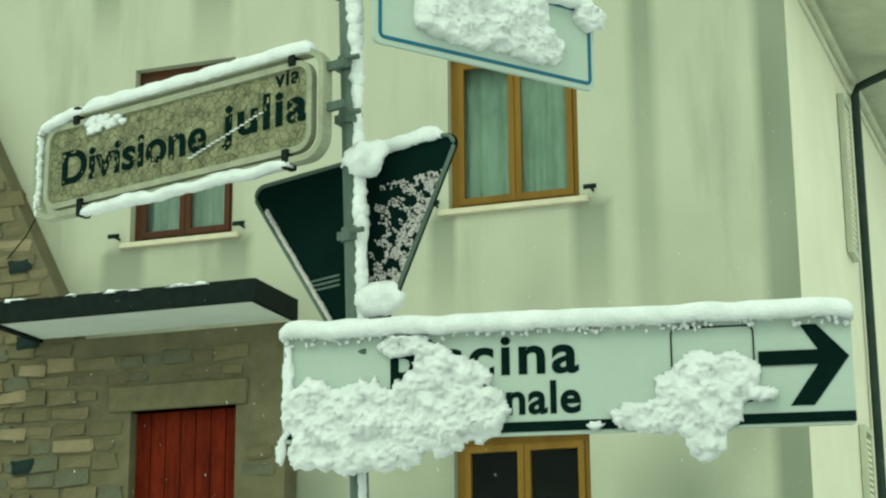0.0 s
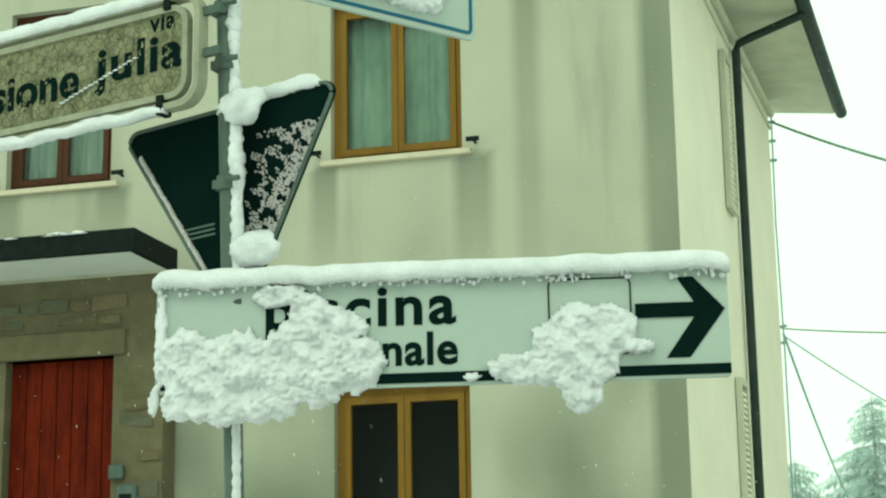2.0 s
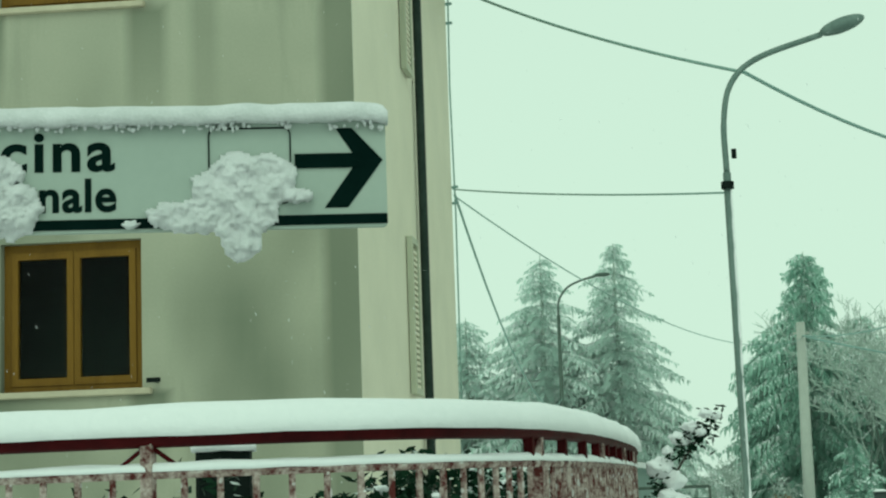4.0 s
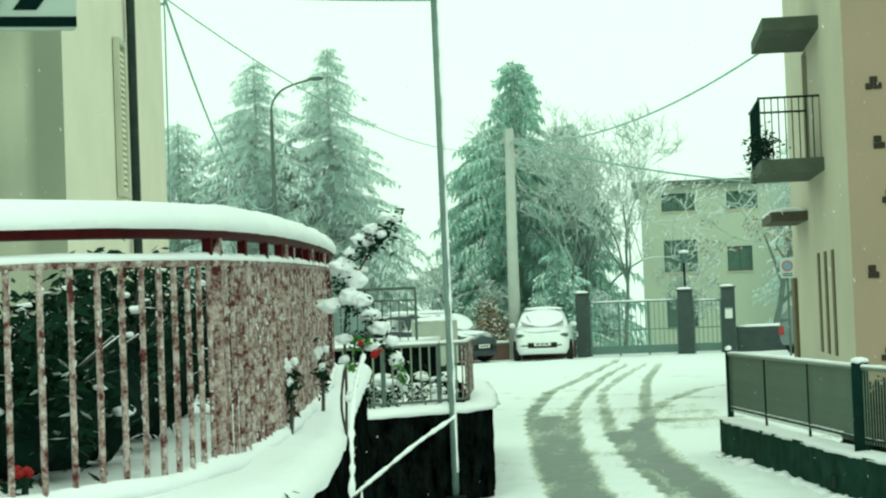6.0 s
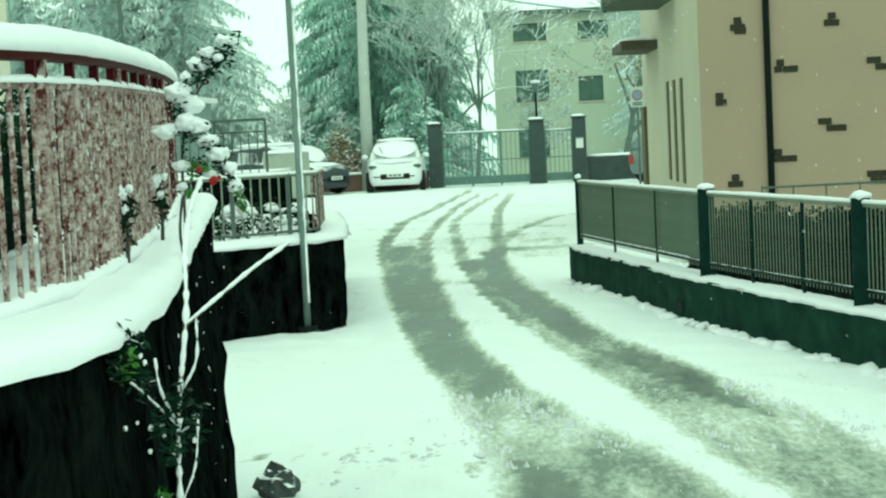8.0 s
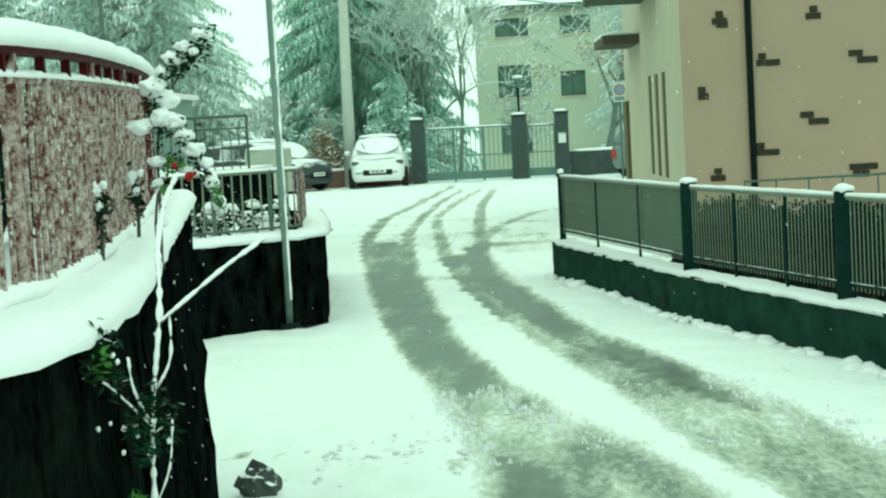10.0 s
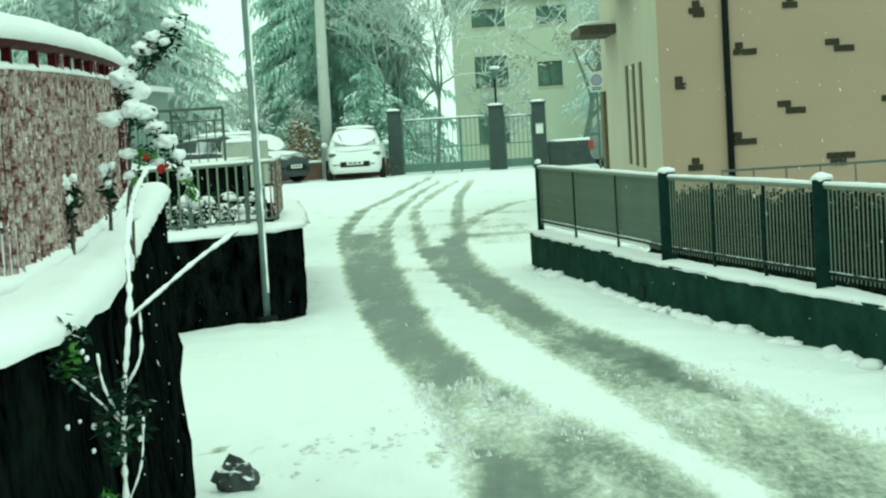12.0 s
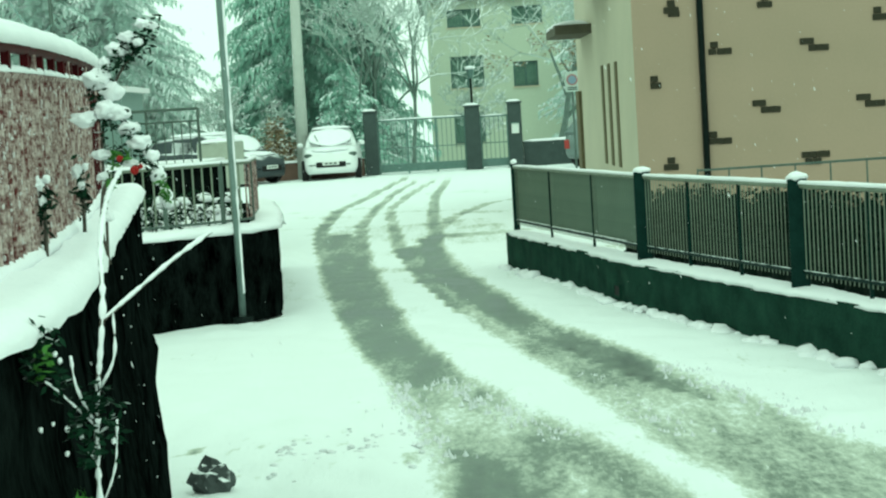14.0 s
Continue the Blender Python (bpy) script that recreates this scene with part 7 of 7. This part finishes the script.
bare_tree("bare tree beside the yellow house", (5.0, 59.0, 0), 6.8, 0.85, 25, 0.12, DRY_LEAF)
bare_tree("small bare shrub-like tree in front of the house", (0.7, 57.0, 0), 3.2, 0.9, 26, 0.05)
bare_tree("bare roadside tree by the parked cars", (-6.6, 57.5, 0), 4.2, 0.95, 24, 0.08)
for k, (x, y, h, m) in enumerate([(-5.3, 56.2, 2.0, DRY_LEAF), (-6.2, 56.6, 1.6, HAZED_CEDAR), (-2.9, 56.8, 2.4, HAZED_CEDAR), (-3.6, 56.4, 1.8, HAZED_CEDAR), (-1.9, 58.8, 2.2, HAZED_NEEDLES)]):
    b = thing("bush", "snow-dusted bush behind the boundary wall", "bush", "bushes by the boundary wall", at=(x, y, 0))
    bm = bmesh.new()
    for j in range(60):
        a, d = rng.uniform(0, 6.283), math.sqrt(rng.random())
        leaf_tuft(bm, (0.8 * d * math.cos(a), 0.6 * d * math.sin(a), h * (1 - 0.6 * d * d) * rng.uniform(0.2, 1.0)), (0.13, 0.13, 0.10), 40, rng, 0.075)
    part("leaves", bm, m, b)
    part("stems", tube(bmesh.new(), [(0, 0, 0), (0.05, 0, h * 0.6)], [0.05, 0.02], 6), BARK, b)

# ---------------- falling flakes ----------------
rg = random.Random(9)
verts, faces = [], []
for k in range(3400):
    y = 3.5 + 20.0 * rg.random()
    a = rg.uniform(-0.30, 0.80)
    x, z = -math.tan(a) * y, rg.uniform(0.2, 0.9 + 0.45 * y)
    r = rg.uniform(0.0006, 0.0015)
    long = r * rg.uniform(2.0, 6.0)
    i = len(verts)
    verts += [(x - r, y, z), (x, y - r, z), (x + r, y, z), (x, y + r, z), (x - 0.3 * long, y, z + long), (x + 0.3 * long, y, z - long)]
    faces += [(i, i + 1, i + 4), (i + 1, i + 2, i + 4), (i + 2, i + 3, i + 4), (i + 3, i, i + 4), (i + 1, i, i + 5), (i + 2, i + 1, i + 5), (i + 3, i + 2, i + 5), (i, i + 3, i + 5)]
me = bpy.data.meshes.new("falling_snow")
me.from_pydata(verts, [], faces)
me.materials.append(SNOW)
tagged(new("falling_snow", me), "sparse small snowflakes in the air", "snow", kind="stuff")

# ---------------- stones of the porch wall ----------------
stone_meshes = []
for v in range(10):
    rg = random.Random(100 + v)
    bm = bmesh.new()
    w, h = (0.20, 0.28, 0.36, 0.24, 0.44, 0.30, 0.18, 0.33, 0.26, 0.40)[v] / 2, 0.050 + 0.011 * (v % 3)
    box(bm, -w, w, -0.03, 0.03, -h, h, None, 0.014)
    for q in bm.verts:
        q.co += Vector((rg.uniform(-0.024, 0.024), rg.uniform(-0.010, 0.010), rg.uniform(-0.018, 0.018)))
    me = bpy.data.meshes.new("stone")
    bm.to_mesh(me)
    bm.free()
    stone_meshes.append((me, w, h))
STONES = [STONE, mat("tan_field_stone", (0.185, 0.150, 0.090), (0.11, 0.092, 0.056), 0.9, scale=7, fine=50, bump=0.5, dist=0.02), mat("grey_field_stone", (0.135, 0.128, 0.086), (0.08, 0.078, 0.055), 0.9, scale=7, fine=50, bump=0.5, dist=0.02), mat("pale_field_stone", (0.27, 0.215, 0.135), (0.18, 0.142, 0.09), 0.9, scale=7, fine=50, bump=0.5, dist=0.02), mat("blue_grey_field_stone", (0.018, 0.03, 0.028), (0.010, 0.017, 0.016), 0.9, scale=7, fine=50, bump=0.5, dist=0.02)]
rg = random.Random(77)
variants = []
for me, w, h in stone_meshes:
    for si, sm in enumerate(STONES):
        c = me.copy()
        c.materials.append(sm)
        variants.append((c, w, h, si))
count = 0
z = 3.0
while z < 7.2 and count < 300:
    u = -5.9 + rg.uniform(0, 0.15)
    while u < -2.25:
        si = rg.choices(range(5), (7, 5, 5, 0.4, 0.0))[0]
        me, w, h, _ = rg.choice([q for q in variants if q[3] == si])
        c = u + w
        limit = 5.26 if c > -4.5 else 5.81 + (-4.67 - c) * 1.9
        if c + w < -2.2 and z + h < limit and not (c + w > -3.84 and c - w < -2.66 and z - h < 4.60) and not (c + w > -4.05 and c - w < -2.55 and 4.50 < z + h and z - h < 4.84):
            ob = new("stone", me)
            ob.parent = stone_wall
            ob.matrix_basis = pose(c, -0.290 + rg.uniform(-0.012, 0.010), z + rg.uniform(-0.01, 0.01), rg.uniform(-2, 2), rg.uniform(-2.5, 2.5), 0)
            count += 1
        u = c + w + 0.018 + rg.random() * 0.02
    z += 0.158
for u, z, si in ((-4.97, 5.32, 4), (-4.95, 4.10, 4), (-5.10, 6.10, 4), (-5.09, 4.77, 3), (-5.07, 4.41, 3), (-4.88, 5.02, 3)):
    me, w, h, _ = [q for q in variants if q[3] == si][3 if si == 4 else 1]
    ob = new("stone", me)
    ob.parent = stone_wall
    ob.matrix_basis = pose(u, -0.308, z, 0, 4 * math.sin(9 * z), 0) @ Matrix.Diagonal((1.0, 1, 1.25 if si == 4 else 0.9, 1))
